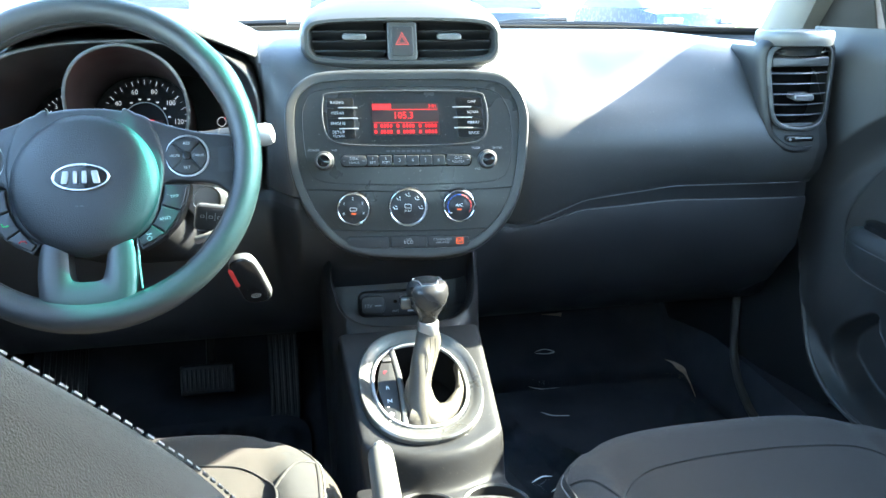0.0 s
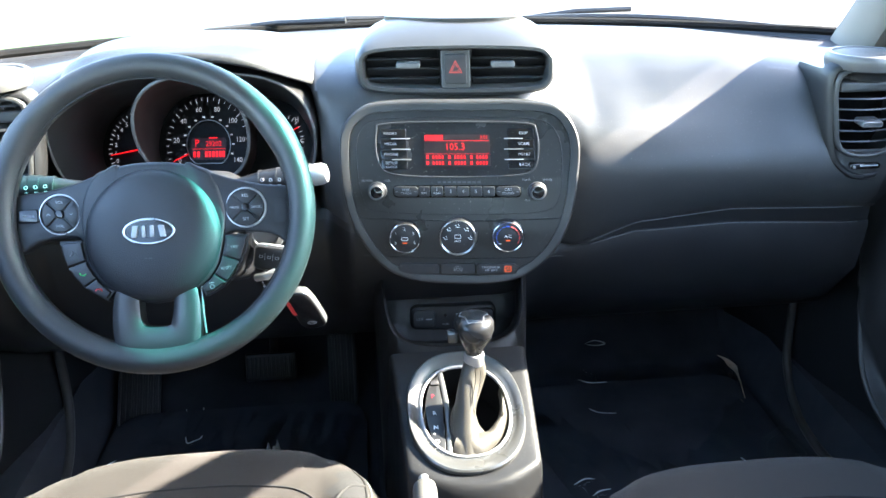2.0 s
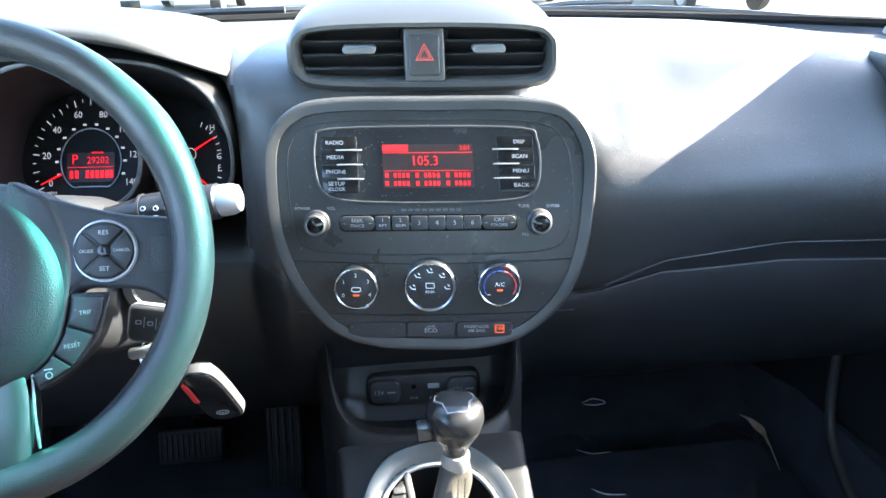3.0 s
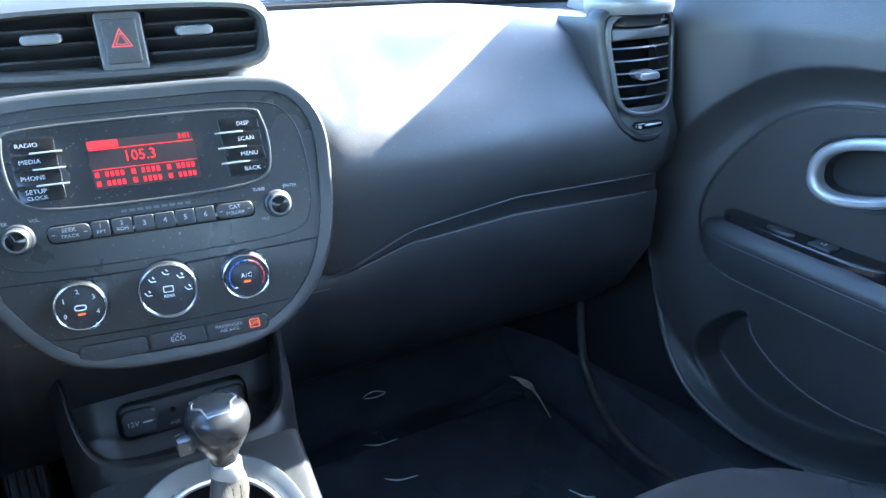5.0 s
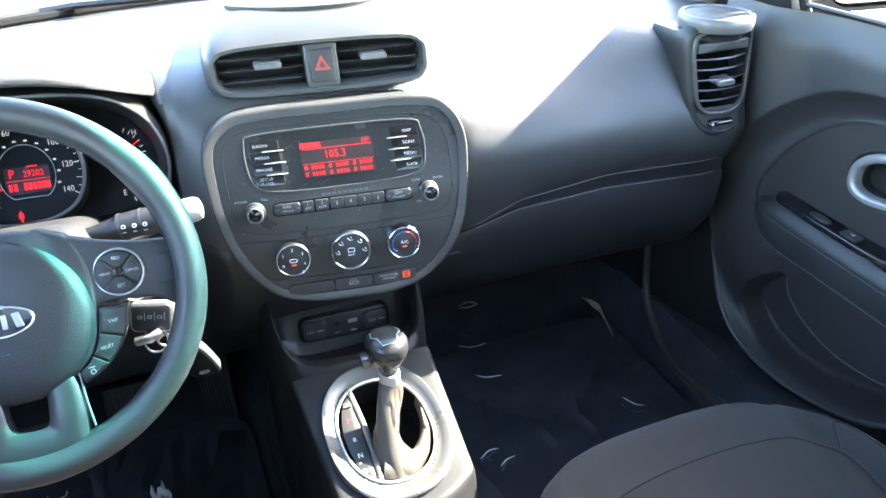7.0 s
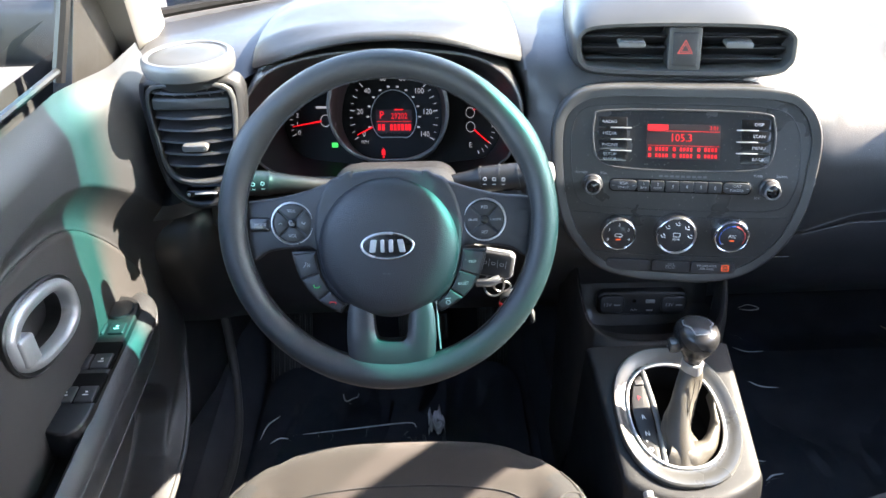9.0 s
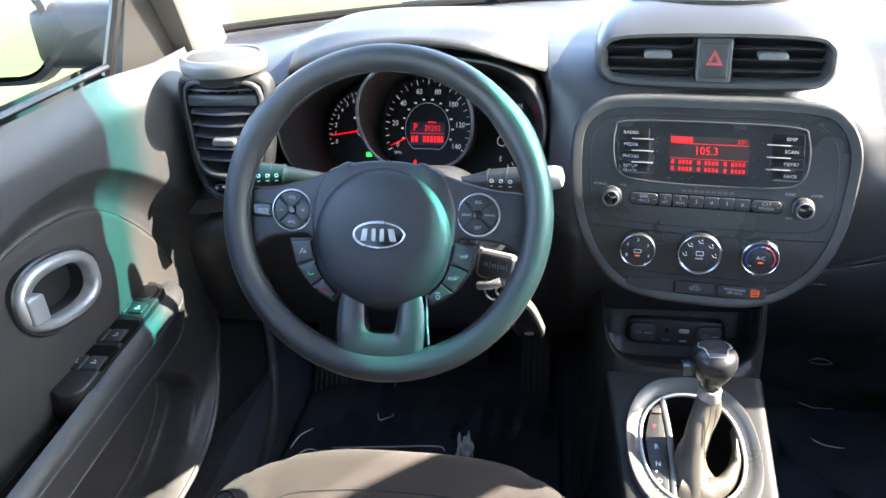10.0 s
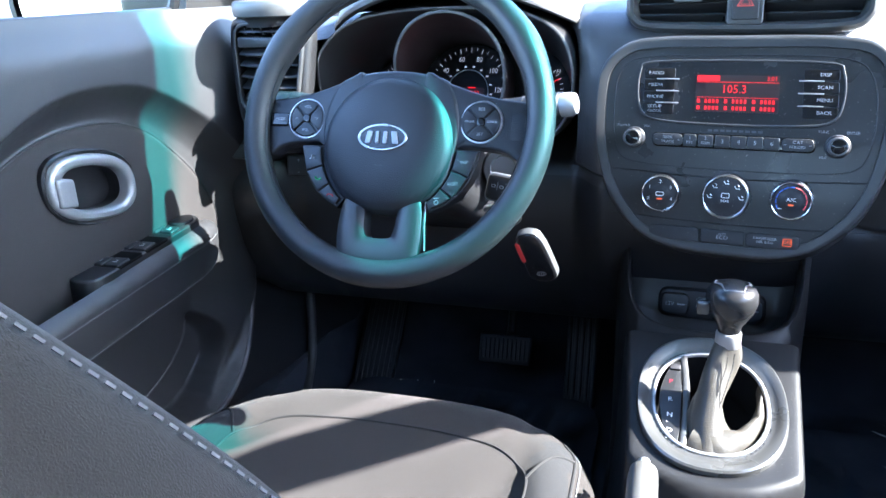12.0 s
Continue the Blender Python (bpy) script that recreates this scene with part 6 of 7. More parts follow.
# pit floor and wall coloured near-black to hold the shade inside
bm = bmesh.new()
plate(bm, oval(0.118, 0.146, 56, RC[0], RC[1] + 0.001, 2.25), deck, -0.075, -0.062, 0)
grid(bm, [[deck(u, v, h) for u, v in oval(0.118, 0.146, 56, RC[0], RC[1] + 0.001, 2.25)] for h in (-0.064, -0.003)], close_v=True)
sub("shifter_plate", bm, mat("gate_pit_shade", (0.005, 0.005, 0.005), 0.9, spec=0.1), console)
bm = bmesh.new()
sc = smooth_outline([(-0.036, 0.952), (-0.047, 0.938), (-0.0555, 0.905), (-0.0555, 0.875), (-0.049, 0.842), (-0.039, 0.826), (-0.034, 0.84), (-0.032, 0.89), (-0.033, 0.94)], 4)
plate(bm, sc, deck, -0.035, -0.002, 0.001)
scale = sub("gear_scale", bm, BLACK, console, "gloss black gear scale")
for s, v0, size in (("R", 0.889, 0.0088), ("N", 0.866, 0.0088), ("D", 0.844, 0.0088), ("+", 0.856, 0.006), ("-", 0.834, 0.007)):
    bm = bmesh.new()
    word(bm, s, deck, -0.0445 if size > 0.008 else -0.0475, v0, size, -0.0010)
    sub("gear_letter", bm, WHITE, scale)
bm = bmesh.new()
word(bm, "P", deck, -0.0445, 0.917, 0.0090, -0.0010)
sub("gear_letter", bm, glow("red_lit_letter", (0.9, 0.04, 0.09), 0.03), scale, "red lit letter")
bm = bmesh.new()
plate(bm, rrect(0.012, 0.008, 0.001, 3, -0.040, 0.940), deck, -0.004, 0.0005, 0.001)
sub("release_cover", bm, KEYCAP, scale)
bm = bmesh.new()
tube(bm, [deck(-0.031 + 0.004 * math.sin(math.pi * i / 12), 0.960 - 0.137 * i / 12, -0.002) for i in range(13)], 0.0040, n=10, flat=0.5)
sub("scale_edge", bm, RING, console, "silver strip beside the gear scale")

# gear lever
lever = thing("gear_lever", (0.01, 0.89, 0.72), "automatic gear lever with black knob and grey leather boot", "gear lever")
KN = Vector((0.011, 0.906, 0.8245))
bm = bmesh.new()
N = 48


def boot_axis(t):
    """Centre line of the boot, swung in an S from its foot (0) up to the collar (1)."""
    return Vector((interp(t, [0, 0.15, 0.35, 0.55, 0.8, 1], [-0.002, -0.006, -0.007, 0.001, 0.009, KN.x]), interp(t, [0, 0.2, 0.5, 0.8, 1], [0.842, 0.858, 0.884, 0.898, KN.y - 0.003]), lerp(0.676, 0.782, t)))


def boot_size(t):
    return (interp(t, [0, 0.08, 0.2, 0.4, 0.6, 0.8, 1], [0.036, 0.031, 0.024, 0.0185, 0.0170, 0.0160, 0.0125]), interp(t, [0, 0.08, 0.2, 0.4, 0.6, 0.8, 1], [0.034, 0.031, 0.027, 0.021, 0.0180, 0.0155, 0.0125]))


rows = []
for k in range(30):
    t = k / 29
    w, d = boot_size(t)
    c = boot_axis(t)
    row = []
    for j in range(N):
        a = 2 * math.pi * j / N
        free = (1 - abs(2 * t - 1) ** 4)
        fold = 1 + 0.24 * math.cos(2 * (a - 2.1 + 1.9 * t)) * free + 0.06 * math.sin(3 * a - 6 * t + 1) * free + 0.012 * math.sin(9 * a + 14 * t) * free
        row.append(c + Vector((w * fold * math.cos(a), d * fold * math.sin(a), 0.005 * math.sin(2 * a + 8 * t) * (1 - t) + 0.26 * d * math.sin(a) * (1 - t))))
    rows.append(row)
grid(bm, rows, close_v=True)
sub("boot", bm, BOOT, lever, "folded grey leather boot with a stitched seam", sharp=80)
# the boot's skirt, pulled round the lower edge of the opening
bm = bmesh.new()
rows = []
for i in range(25):
    a = radians(-116 + 140 * i / 24)
    o = Vector((RC[0] + 0.0575 * math.cos(a), RC[1] + 0.0705 * math.sin(a)))
    wide = interp(i, [0, 4, 8, 12, 18, 24], [0.034, 0.038, 0.034, 0.022, 0.013, 0.003])
    n = Vector((math.cos(a), math.sin(a)))
    rows.append([deck(o.x - n.x * wide * q, o.y - n.y * wide * q, h + 0.0015 * math.sin(i * 1.1 + 5 * q)) for q, h in ((0.0, -0.010), (0.1, -0.003), (0.4, 0.004), (0.75, 0.003), (0.95, -0.003), (1.0, -0.009))])
grid(bm, rows)
sub("boot_skirt", bm, BOOT, lever, "grey leather skirt tucked under the ring", sharp=80)
bm = bmesh.new()
for j in range(22):
    t0 = 0.24 + 0.70 * j / 22
    for dx in (-0.0032, 0.0032):
        p = [boot_axis(t) + Vector((dx + 0.004, -boot_size(t)[1] * 1.06 - 0.0012, -0.26 * boot_size(t)[1] * (1 - t))) for t in (t0, t0 + 0.024)]
        tube(bm, p, 0.0006, n=4)
sub("boot_stitches", bm, BLACK, lever)
bm = bmesh.new()
revolve(bm, [(0.0125, -0.004), (0.0135, -0.002), (0.0135, 0.011), (0.0128, 0.013), (0.011, 0.014)], Matrix.Translation((KN.x, KN.y - 0.003, 0.779)), 32)
sub("collar", bm, SILVER, lever, "silver collar")
bm = bmesh.new()
rows = []
for z, w, d, oy in ((-0.036, 0.0110, 0.0110, -0.002), (-0.028, 0.0120, 0.0130, 0.0), (-0.020, 0.0165, 0.019, 0.002), (-0.008, 0.0228, 0.0260, 0.003), (0.004, 0.0258, 0.0288, 0.003), (0.014, 0.0250, 0.0275, 0.002), (0.021, 0.0220, 0.0245, 0.001), (0.0255, 0.016, 0.018, 0.0), (0.0275, 0.008, 0.009, 0.0), (0.0278, 0.0005, 0.0005, 0.0)):
    rows.append([KN + Vector((1.05 * w * math.copysign(abs(math.cos(a)) ** 0.85, math.cos(a)), 1.04 * d * math.sin(a) + oy, z * (0.84 if z > 0 else 0.92))) for a in [2 * math.pi * j / 36 for j in range(36)]])
grid(bm, rows, close_v=True)
sub("knob", bm, mat("knob_black", (0.020, 0.020, 0.021), 0.28, grain=0.15), lever, "smooth black knob")
bm = bmesh.new()
kt = lambda a, b, h=0: KN + Vector((a, b, interp(math.hypot(a, b * 0.9), [0, 0.008, 0.016, 0.022, 0.0253, 0.0265], [0.0236, 0.0233, 0.0218, 0.0182, 0.0125, 0.004]) + h))
tube(bm, [kt(a, b, 0.0006) for a, b in ((-0.0185, 0.004), (-0.017, 0.013), (0.017, 0.013), (0.0185, 0.004), (0.0125, -0.004), (0.0095, -0.017), (-0.0095, -0.017), (-0.0125, -0.004))], 0.0010, True, 6)
sub("knob_inlay", bm, SILVER, lever, "silver inlay line on the knob")
bm = bmesh.new()
box(bm, (0.014, 0.016, 0.015), Matrix.Translation(KN + Vector((-0.0290, -0.004, -0.004))), 0.003)
sub("release_button", bm, RING, lever, "silver release button")

# cup holders
for cx, nm in ((-0.022, "cup_holder"), (0.058, "cup_holder")):
    bm = bmesh.new()
    revolve(bm, [(0.042, -0.002), (0.0415, 0.004), (0.0395, 0.0055), (0.037, 0.004), (0.036, -0.004), (0.033, -0.05), (0.030, -0.056), (0.0, -0.057)], pose(cx, 0.722, 0.636), 40)
    sub(nm, bm, BLACK, console, "round black cup holder")

bm = bmesh.new()
lo = smooth_outline([(0.014, 0.716), (-0.04, 0.708), (-0.075, 0.675), (-0.085, 0.60), (-0.085, 0.45), (-0.08, 0.36), (0.0, 0.34), (0.09, 0.36), (0.10, 0.45), (0.10, 0.60), (0.095, 0.675), (0.065, 0.708)], 5)
plate(bm, lo, lambda a, b, h: Vector((a, b, 0.648 + h - 0.15 * (b - 0.55) * step(0.55, 0.75, b) - 0.8 * (a - 0.008) ** 2)), -0.03, 0.052, 0.035)
sub("armrest_lid", bm, mat("armrest_vinyl", (0.026, 0.027, 0.030), 0.5, grain=0.4, grain_scale=900, pattern="cells"), console, "dark grey padded armrest lid")

# handbrake
brake = thing("handbrake", (-0.07, 0.62, 0.62), "grey handbrake lever lowered beside the console", "handbrake")
bm = bmesh.new()
tube(bm, curve([(-0.068, 0.47, 0.655), (-0.068, 0.55, 0.668), (-0.068, 0.65, 0.682), (-0.068, 0.74, 0.697), (-0.068, 0.765, 0.700)], 5), lambda t: interp(t, [0, 0.5, 0.85, 0.96, 1.0], [0.0155, 0.0155, 0.0145, 0.0135, 0.009]), n=20)
sub("grip", bm, mat("grey_grip", (0.075, 0.072, 0.066), 0.5, grain=0.4, pattern="cells", grain_scale=800), brake, "grey moulded grip")
bm = bmesh.new()
tube(bm, [(-0.068, 0.762, 0.6995), (-0.068, 0.775, 0.7015)], 0.006, n=16)
sub("button", bm, SILVER, brake, "silver release button")
bm = bmesh.new()
box(bm, (0.05, 0.30, 0.02), pose(-0.072, 0.62, 0.640), 0.006)
sub("gaiter", bm, BLACK, brake)


# ---------------------------------------------------------------- doors
def signed(poly, Y, Z):
    """Distance to a closed outline, negative inside."""
    best = np.full(Y.shape, 9.0)
    inside = np.zeros(Y.shape, bool)
    n = len(poly)
    for i in range(n):
        (y0, z0), (y1, z1) = poly[i], poly[(i + 1) % n]
        dy, dz = y1 - y0, z1 - z0
        L = dy * dy + dz * dz + 1e-12
        t = np.clip(((Y - y0) * dy + (Z - z0) * dz) / L, 0, 1)
        best = np.minimum(best, np.hypot(Y - y0 - t * dy, Z - z0 - t * dz))
        hit = ((z0 > Z) != (z1 > Z)) & (Y < (y1 - y0) * (Z - z0) / (z1 - z0 + 1e-12) + y0)
        inside ^= hit
    return np.where(inside, -best, best)


def sstep(a, b, x):
    t = np.clip((x - a) / (b - a), 0, 1)
    return t * t * (3 - 2 * t)


ARCH = [(p.x, p.y) for p in curve([(1.145, 0.86), (1.105, 0.905), (1.06, 0.962), (1.01, 1.01), (0.95, 1.045), (0.875, 1.062), (0.79, 1.06), (0.72, 1.038), (0.655, 1.0), (0.60, 0.962), (0.54, 0.932), (0.45, 0.912), (0.30, 0.905), (-0.20, 0.905)], 4)] + [(-0.20, 0.30), (1.3, 0.30), (1.3, 0.80)]
INSERT = [(p.x, p.y) for p in curve([(1.035, 0.80), (1.040, 0.85), (1.027, 0.895), (0.995, 0.945), (0.945, 0.988), (0.875, 1.013), (0.79, 1.014), (0.72, 0.995), (0.655, 0.963), (0.60, 0.932), (0.54, 0.905), (0.45, 0.888), (0.30, 0.882), (-0.20, 0.882)], 4)] + [(-0.20, 0.79)]
LOWER = [(p.x, p.y) for p in curve([(1.138, 0.90), (1.132, 0.80), (1.115, 0.727), (1.093, 0.649), (1.058, 0.587), (1.004, 0.551), (0.93, 0.538), (0.852, 0.545), (0.774, 0.567), (0.722, 0.592), (0.682, 0.628), (0.658, 0.655), (0.62, 0.668), (0.40, 0.676), (-0.20, 0.68)], 5)]
POCKET = [(p.x, p.y) for p in curve([(1.012, 0.579), (1.038, 0.607), (1.036, 0.646), (1.009, 0.684), (0.968, 0.712), (0.950, 0.683), (0.914, 0.656), (0.859, 0.636), (0.80, 0.631), (0.737, 0.640), (0.676, 0.662)], 5)] + [(p.x, p.y) for p in curve([(0.690, 0.634), (0.727, 0.602), (0.776, 0.578), (0.852, 0.557), (0.93, 0.551), (0.985, 0.562)], 4)]


def door(side):
    nm = "door_1" if side < 0 else "door_2"
    d = thing(nm, (side * 0.76, 0.6, 0.4), "closed front door with grey plastic and dark cloth inner panel", "car door", "front doors", "structure")
    ys = np.concatenate([np.linspace(-0.20, 0.5, 40), np.linspace(0.5025, 1.16, 300)])
    zs = np.concatenate([np.linspace(0.40, 1.08, 270), np.linspace(1.087, 1.14, 9)])
    Y, Z = np.meshgrid(ys, zs, indexing="ij")
    arch, ins, pock = signed(ARCH, Y, Z), signed(INSERT, Y, Z), signed(POCKET, Y, Z)
    low = signed(LOWER + [(-0.2, 1.3), (1.138, 1.3)], Y, Z)
    depth = 0.040 - 0.016 * sstep(1.09, 1.145, Z) - 0.006 * sstep(0.9, 0.7, Y)
    fall = np.clip((-0.003 - arch) / 0.040, 0, 1)
    depth = depth - 0.030 * (1 - (1 - fall) ** 1.7) + 0.007 * sstep(0.004, -0.006, ins) + 0.006 * sstep(0.0, -0.08, ins)
    depth = depth - 0.045 * sstep(0.002, -0.009, pock)
    depth = depth - 0.03 * sstep(-0.003, 0.012, low) * sstep(0.90, 0.80, Z)
    depth = depth + 0.030 * sstep(0.97, 1.08, Y) * sstep(0.55, 0.72, Z)
    rim = np.exp(-(np.where(low < 0, low * 0.7, low) / 0.008) ** 2) * sstep(0.93, 0.87, Z)
    depth = depth + np.maximum(0.036 - depth, 0.003) * rim
    hole = np.hypot((Y - 0.8275) / 0.064, (Z - 0.945 + 0.18 * (Y - 0.8255)) / 0.037)
    depth = depth - 0.045 * sstep(1.0, 0.86, hole)
    bm = bmesh.new()
    la, li = bm.verts.layers.float.new('arch'), bm.verts.layers.float.new('insert')
    vs = [[bm.verts.new((side * (0.745 - depth[i, j]), Y[i, j], Z[i, j])) for j in range(len(zs))] for i in range(len(ys))]
    for i in range(len(ys) - 1):
        for j in range(len(zs) - 1):
            bm.faces.new((vs[i][j], vs[i + 1][j], vs[i + 1][j + 1], vs[i][j + 1]))
    for i in range(len(ys)):
        for j in range(len(zs)):
            vs[i][j][la], vs[i][j][li] = arch[i, j], ins[i, j]
    # outer skin
    grid(bm, [[(side * 0.80, y, z) for z in (0.40, 0.8, 1.13)] for y in (-0.2, 1.2)])
    sub("inner_panel", bm, DOOR_PANEL, d, "grained plastic panel with a cloth insert", sharp=60)
    # dark joint round the cloth insert
    bm = bmesh.new()
    joint = []
    for y, z in INSERT[:-10]:
        i, j = int(np.argmin(abs(ys - y))), int(np.argmin(abs(zs - z)))
        joint.append((side * (0.745 - depth[i, j] - 0.0002), y, z))
    tube(bm, joint, 0.0013, n=6)
    sub("insert_joint", bm, BLACK, d)
    # rim of the lower edge, its highlight painted pale, and seam lines
    bm = bmesh.new()
    edge = []
    for y, z in LOWER[2:-6]:
        i, j = int(np.argmin(abs(ys - y))), int(np.argmin(abs(zs - z)))
        edge.append((side * (0.746 - depth[i, j]), y, z))
    tube(bm, edge, 0.0045, n=10)
    sub("lower_edge", bm, EDGE_HIGHLIGHT, d, "lower edge of the panel with a painted highlight")
    # pocket lip in the same pale highlight colour
    bm = bmesh.new()
    lip = []
    for y, z in POCKET[22:49]:
        i, j = int(np.argmin(abs(ys - y))), int(np.argmin(abs(zs - z - 0.004)))
        lip.append((side * (0.7455 - depth[i, j]), y, z + 0.001))
    tube(bm, lip, 0.0017, n=8)
    sub("pocket_lip", bm, EDGE_HIGHLIGHT, d, "rolled lip of the door pocket with a painted highlight")
    bm = bmesh.new()
    tube(bm, [(side * 0.7075, 1.14, 0.888), (side * 0.7315, 1.09, 0.887), (side * 0.7345, 1.035, 0.886)], 0.0014, n=5)
    sub("panel_seam", bm, BLACK, d)
    # armrest
    bm = bmesh.new()
    rows = []
    def seam_z(y):
        return 0.815 + 0.05 * (min(max(y, 0.45), 1.0) - 0.62)

    for y in (-0.2, 0.1, 0.3, 0.45, 0.6, 0.70, 0.75, 0.77, 0.785, 0.80, 0.815, 0.85, 0.92, 0.955, 0.975, 0.992, 1.006, 1.017, 1.026, 1.031, 1.034):
        e = min(1.0, max(0.0, (y - 0.95) / 0.0845))
        k = math.sqrt(max(0.0, 1 - e * e))
        dd, zs0 = 0.012 + 0.046 * k, seam_z(y)
        sec = [(0.0, 0.016), (0.42, 0.018), (0.56, 0.020), (0.74, 0.019), (0.89, 0.012), (0.97, 0.005), (1.0, -0.001), (0.985, -0.004), (0.97, -0.0055), (0.975, -0.010), (0.94, -0.028), (0.88, -0.046), (0.82, -0.054), (0.72, -0.058), (0.30, -0.060), (0.0, -0.062)]
        trough = 1 - step(0.755, 0.815, y)
        drop = [0.046, 0.044, 0.016, 0.002] + [0.0] * 12
        rows.append([(side * (0.735 - a * dd), y, zs0 - 0.016 + (b - q * trough + 0.016) * (0.30 + 0.70 * k)) for (a, b), q in zip(sec, drop)])
    v = grid(bm, rows)
    cap(bm, v[-1])
    arm = sub("armrest", bm, DOOR_LOW, d, "smooth dark armrest", sharp=60)
    # seam and lower edge drawn pale: thin highlights put in as colour
    bm = bmesh.new()
    tube(bm, [(side * (0.735 - 0.0566), y, seam_z(y) - 0.005) for y in np.linspace(-0.1, 0.95, 14)] + [(side * (0.735 - 0.012 - 0.0450 * math.cos(q)), 0.95 + 0.0835 * math.sin(q), seam_z(0.95 + 0.08 * math.sin(q)) - 0.005) for q in np.linspace(0.15, 1.3, 10)], 0.0009, n=5)
    sub("armrest_seam", bm, FAINT, arm, "fine armrest seam with its highlight painted pale")
    bm = bmesh.new()
    tube(bm, [(side * (0.735 - 0.0478), y, seam_z(y) - 0.0535) for y in np.linspace(-0.1, 0.95, 14)] + [(side * (0.735 - 0.012 - 0.036 * math.cos(q)), 0.95 + 0.081 * math.sin(q), seam_z(1.0) - 0.0535 + 0.02 * q * q / 1.7) for q in np.linspace(0.15, 1.3, 10)], 0.0011, n=5)
    sub("armrest_edge", bm, FAINT, arm, "lower edge of the armrest with its highlight painted pale")
    # inner handle
    place = lambda u, v, h=0.0: Vector((side * (0.728 - h), 0.8255 + u, 0.945 - 0.18 * u + v))
    oo = oval(0.138, 0.082, 56, 0, 0, 2.5)
    bm = bmesh.new()
    rows = []
    for grow, h in ((0.007, -0.012), (0.006, 0.003), (0.004, 0.005), (0.001, 0.003), (-0.003, -0.006)):
        rows.append([place(u, v, h) for u, v in inset(oo, -grow)])
    grid(bm, rows, close_v=True)
    hnd = sub("handle_recess", bm, BLACK, d)
    bm = bmesh.new()
    ring_plate(bm, oo, oval(0.107, 0.055, 56, 0.002, -0.001, 2.5), place, -0.008, 0.009, 0.006)
    sub("door_handle", bm, SILVER, d, "satin silver oval door handle")
    bm = bmesh.new()
    plate(bm, oval(0.109, 0.057, 48, 0.002, -0.001, 2.5), place, -0.03, -0.026, 0)
    rows = [[place(u, v, h) for u, v in oval(0.109, 0.057, 48, 0.002, -0.001, 2.5)] for h in (-0.028, 0.0)]
    grid(bm, rows, close_v=True)
    sub("handle_well", bm, BLACK, d)
    bm = bmesh.new()
    plate(bm, rrect(0.026, 0.034, 0.004, 4, -0.049, -0.004), place, -0.006, 0.0125, 0.003)
    sub("lock_tab", bm, SILVER, d, "silver lock tab")
    # switch panel
    sw = lambda u, v, h=0.0: Vector((side * (0.705 - v), 0.901 + u, 0.8505 + h + 0.05 * u))
    if side < 0:
        out = smooth_outline([(0.088, -0.012), (0.074, 0.010), (0.04, 0.014), (-0.06, 0.014), (-0.118, 0.014), (-0.138, 0.006), (-0.142, -0.012), (-0.126, -0.040), (-0.08, -0.044), (0.0, -0.044), (0.06, -0.043), (0.082, -0.032)], 5)
    else:
        out = smooth_outline([(0.095, -0.006), (0.080, 0.008), (0.04, 0.013), (-0.03, 0.014), (-0.09, 0.013), (-0.125, 0.004), (-0.130, -0.014), (-0.11, -0.034), (-0.05, -0.040), (0.03, -0.040), (0.08, -0.030)], 5)
    bm = bmesh.new()
    plate(bm, out, sw, -0.03, 0.006, 0.003)
    panel = sub("switch_panel", bm, BLACK if side < 0 else GLOSS, d, "satin black switch panel")
    key_spots = ((0.058, -0.008, 0.036, 0.034), (0.022, 0.000, 0.020, 0.019), (0.022, -0.024, 0.020, 0.019), (-0.035, 0.001, 0.024, 0.021), (-0.035, -0.022, 0.024, 0.021), (-0.087, 0.002, 0.024, 0.021), (-0.087, -0.021, 0.024, 0.021)) if side < 0 else ((-0.052, -0.003, 0.030, 0.020), (0.0045, 0.000, 0.040, 0.016))
    for u0, v0, a, b in key_spots:
        bm = bmesh.new()
        if a > 0.033:
            plate(bm, oval(a, b, 32, u0, v0), sw, 0.004, 0.0095, 0.002)
        else:
            plate(bm, rrect(a, b, 0.002, 3, u0, v0), sw, 0.003, 0.0088, 0.0015)
        k = sub("door_switch", bm, KEYCAP, panel)
        bm = bmesh.new()
        bar(bm, sw, u0 - 0.003, v0 - 0.0035, u0 - 0.0015, v0 + 0.0035, 0.0092)
        bar(bm, sw, u0 + 0.001, v0 - 0.0015, u0 + 0.003, v0 + 0.0015, 0.0092)
        sub("switch_print", bm, WHITE, panel)
    if side < 0:
        # flat near-black plates on the panel stand in for shaded wells
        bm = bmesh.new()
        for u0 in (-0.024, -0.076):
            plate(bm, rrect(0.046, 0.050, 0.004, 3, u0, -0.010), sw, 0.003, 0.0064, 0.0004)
        sub("switch_well_shade", bm, DEEP_SHADE, panel)
    else:
        bm = bmesh.new()
        box(bm, (0.03, 0.14, 0.03), pose(side * 0.695, 0.53, 0.842, 0, 0, 4), 0.012, 3)
        sub("pull_handle", bm, DOOR_LOW, d, "rounded pull handle")
    # window: frame, glass and sail panel
    glass = lambda y, z: Vector((side * (0.752 - 0.30 * (z - 1.13)), y, z))
    bm = bmesh.new()
    rows = [[glass(y, z) for y in (-0.10, 0.3, 0.7, 1.07)] for z in (1.12, 1.30, 1.50)]
    rows[1][3] = glass(1.06, 1.27)
    rows[2][3] = glass(0.86, 1.47)
    grid(bm, rows)
    sub("door_glass", bm, WINDOW, d, "clear side window glass")
    bm = bmesh.new()
    tube(bm, [glass(-0.1, 1.135), glass(0.5, 1.138), glass(1.06, 1.138)], 0.0045, n=8)
    sub("belt_seal", bm, BLACK, d, "black rubber window seal")
    bm = bmesh.new()
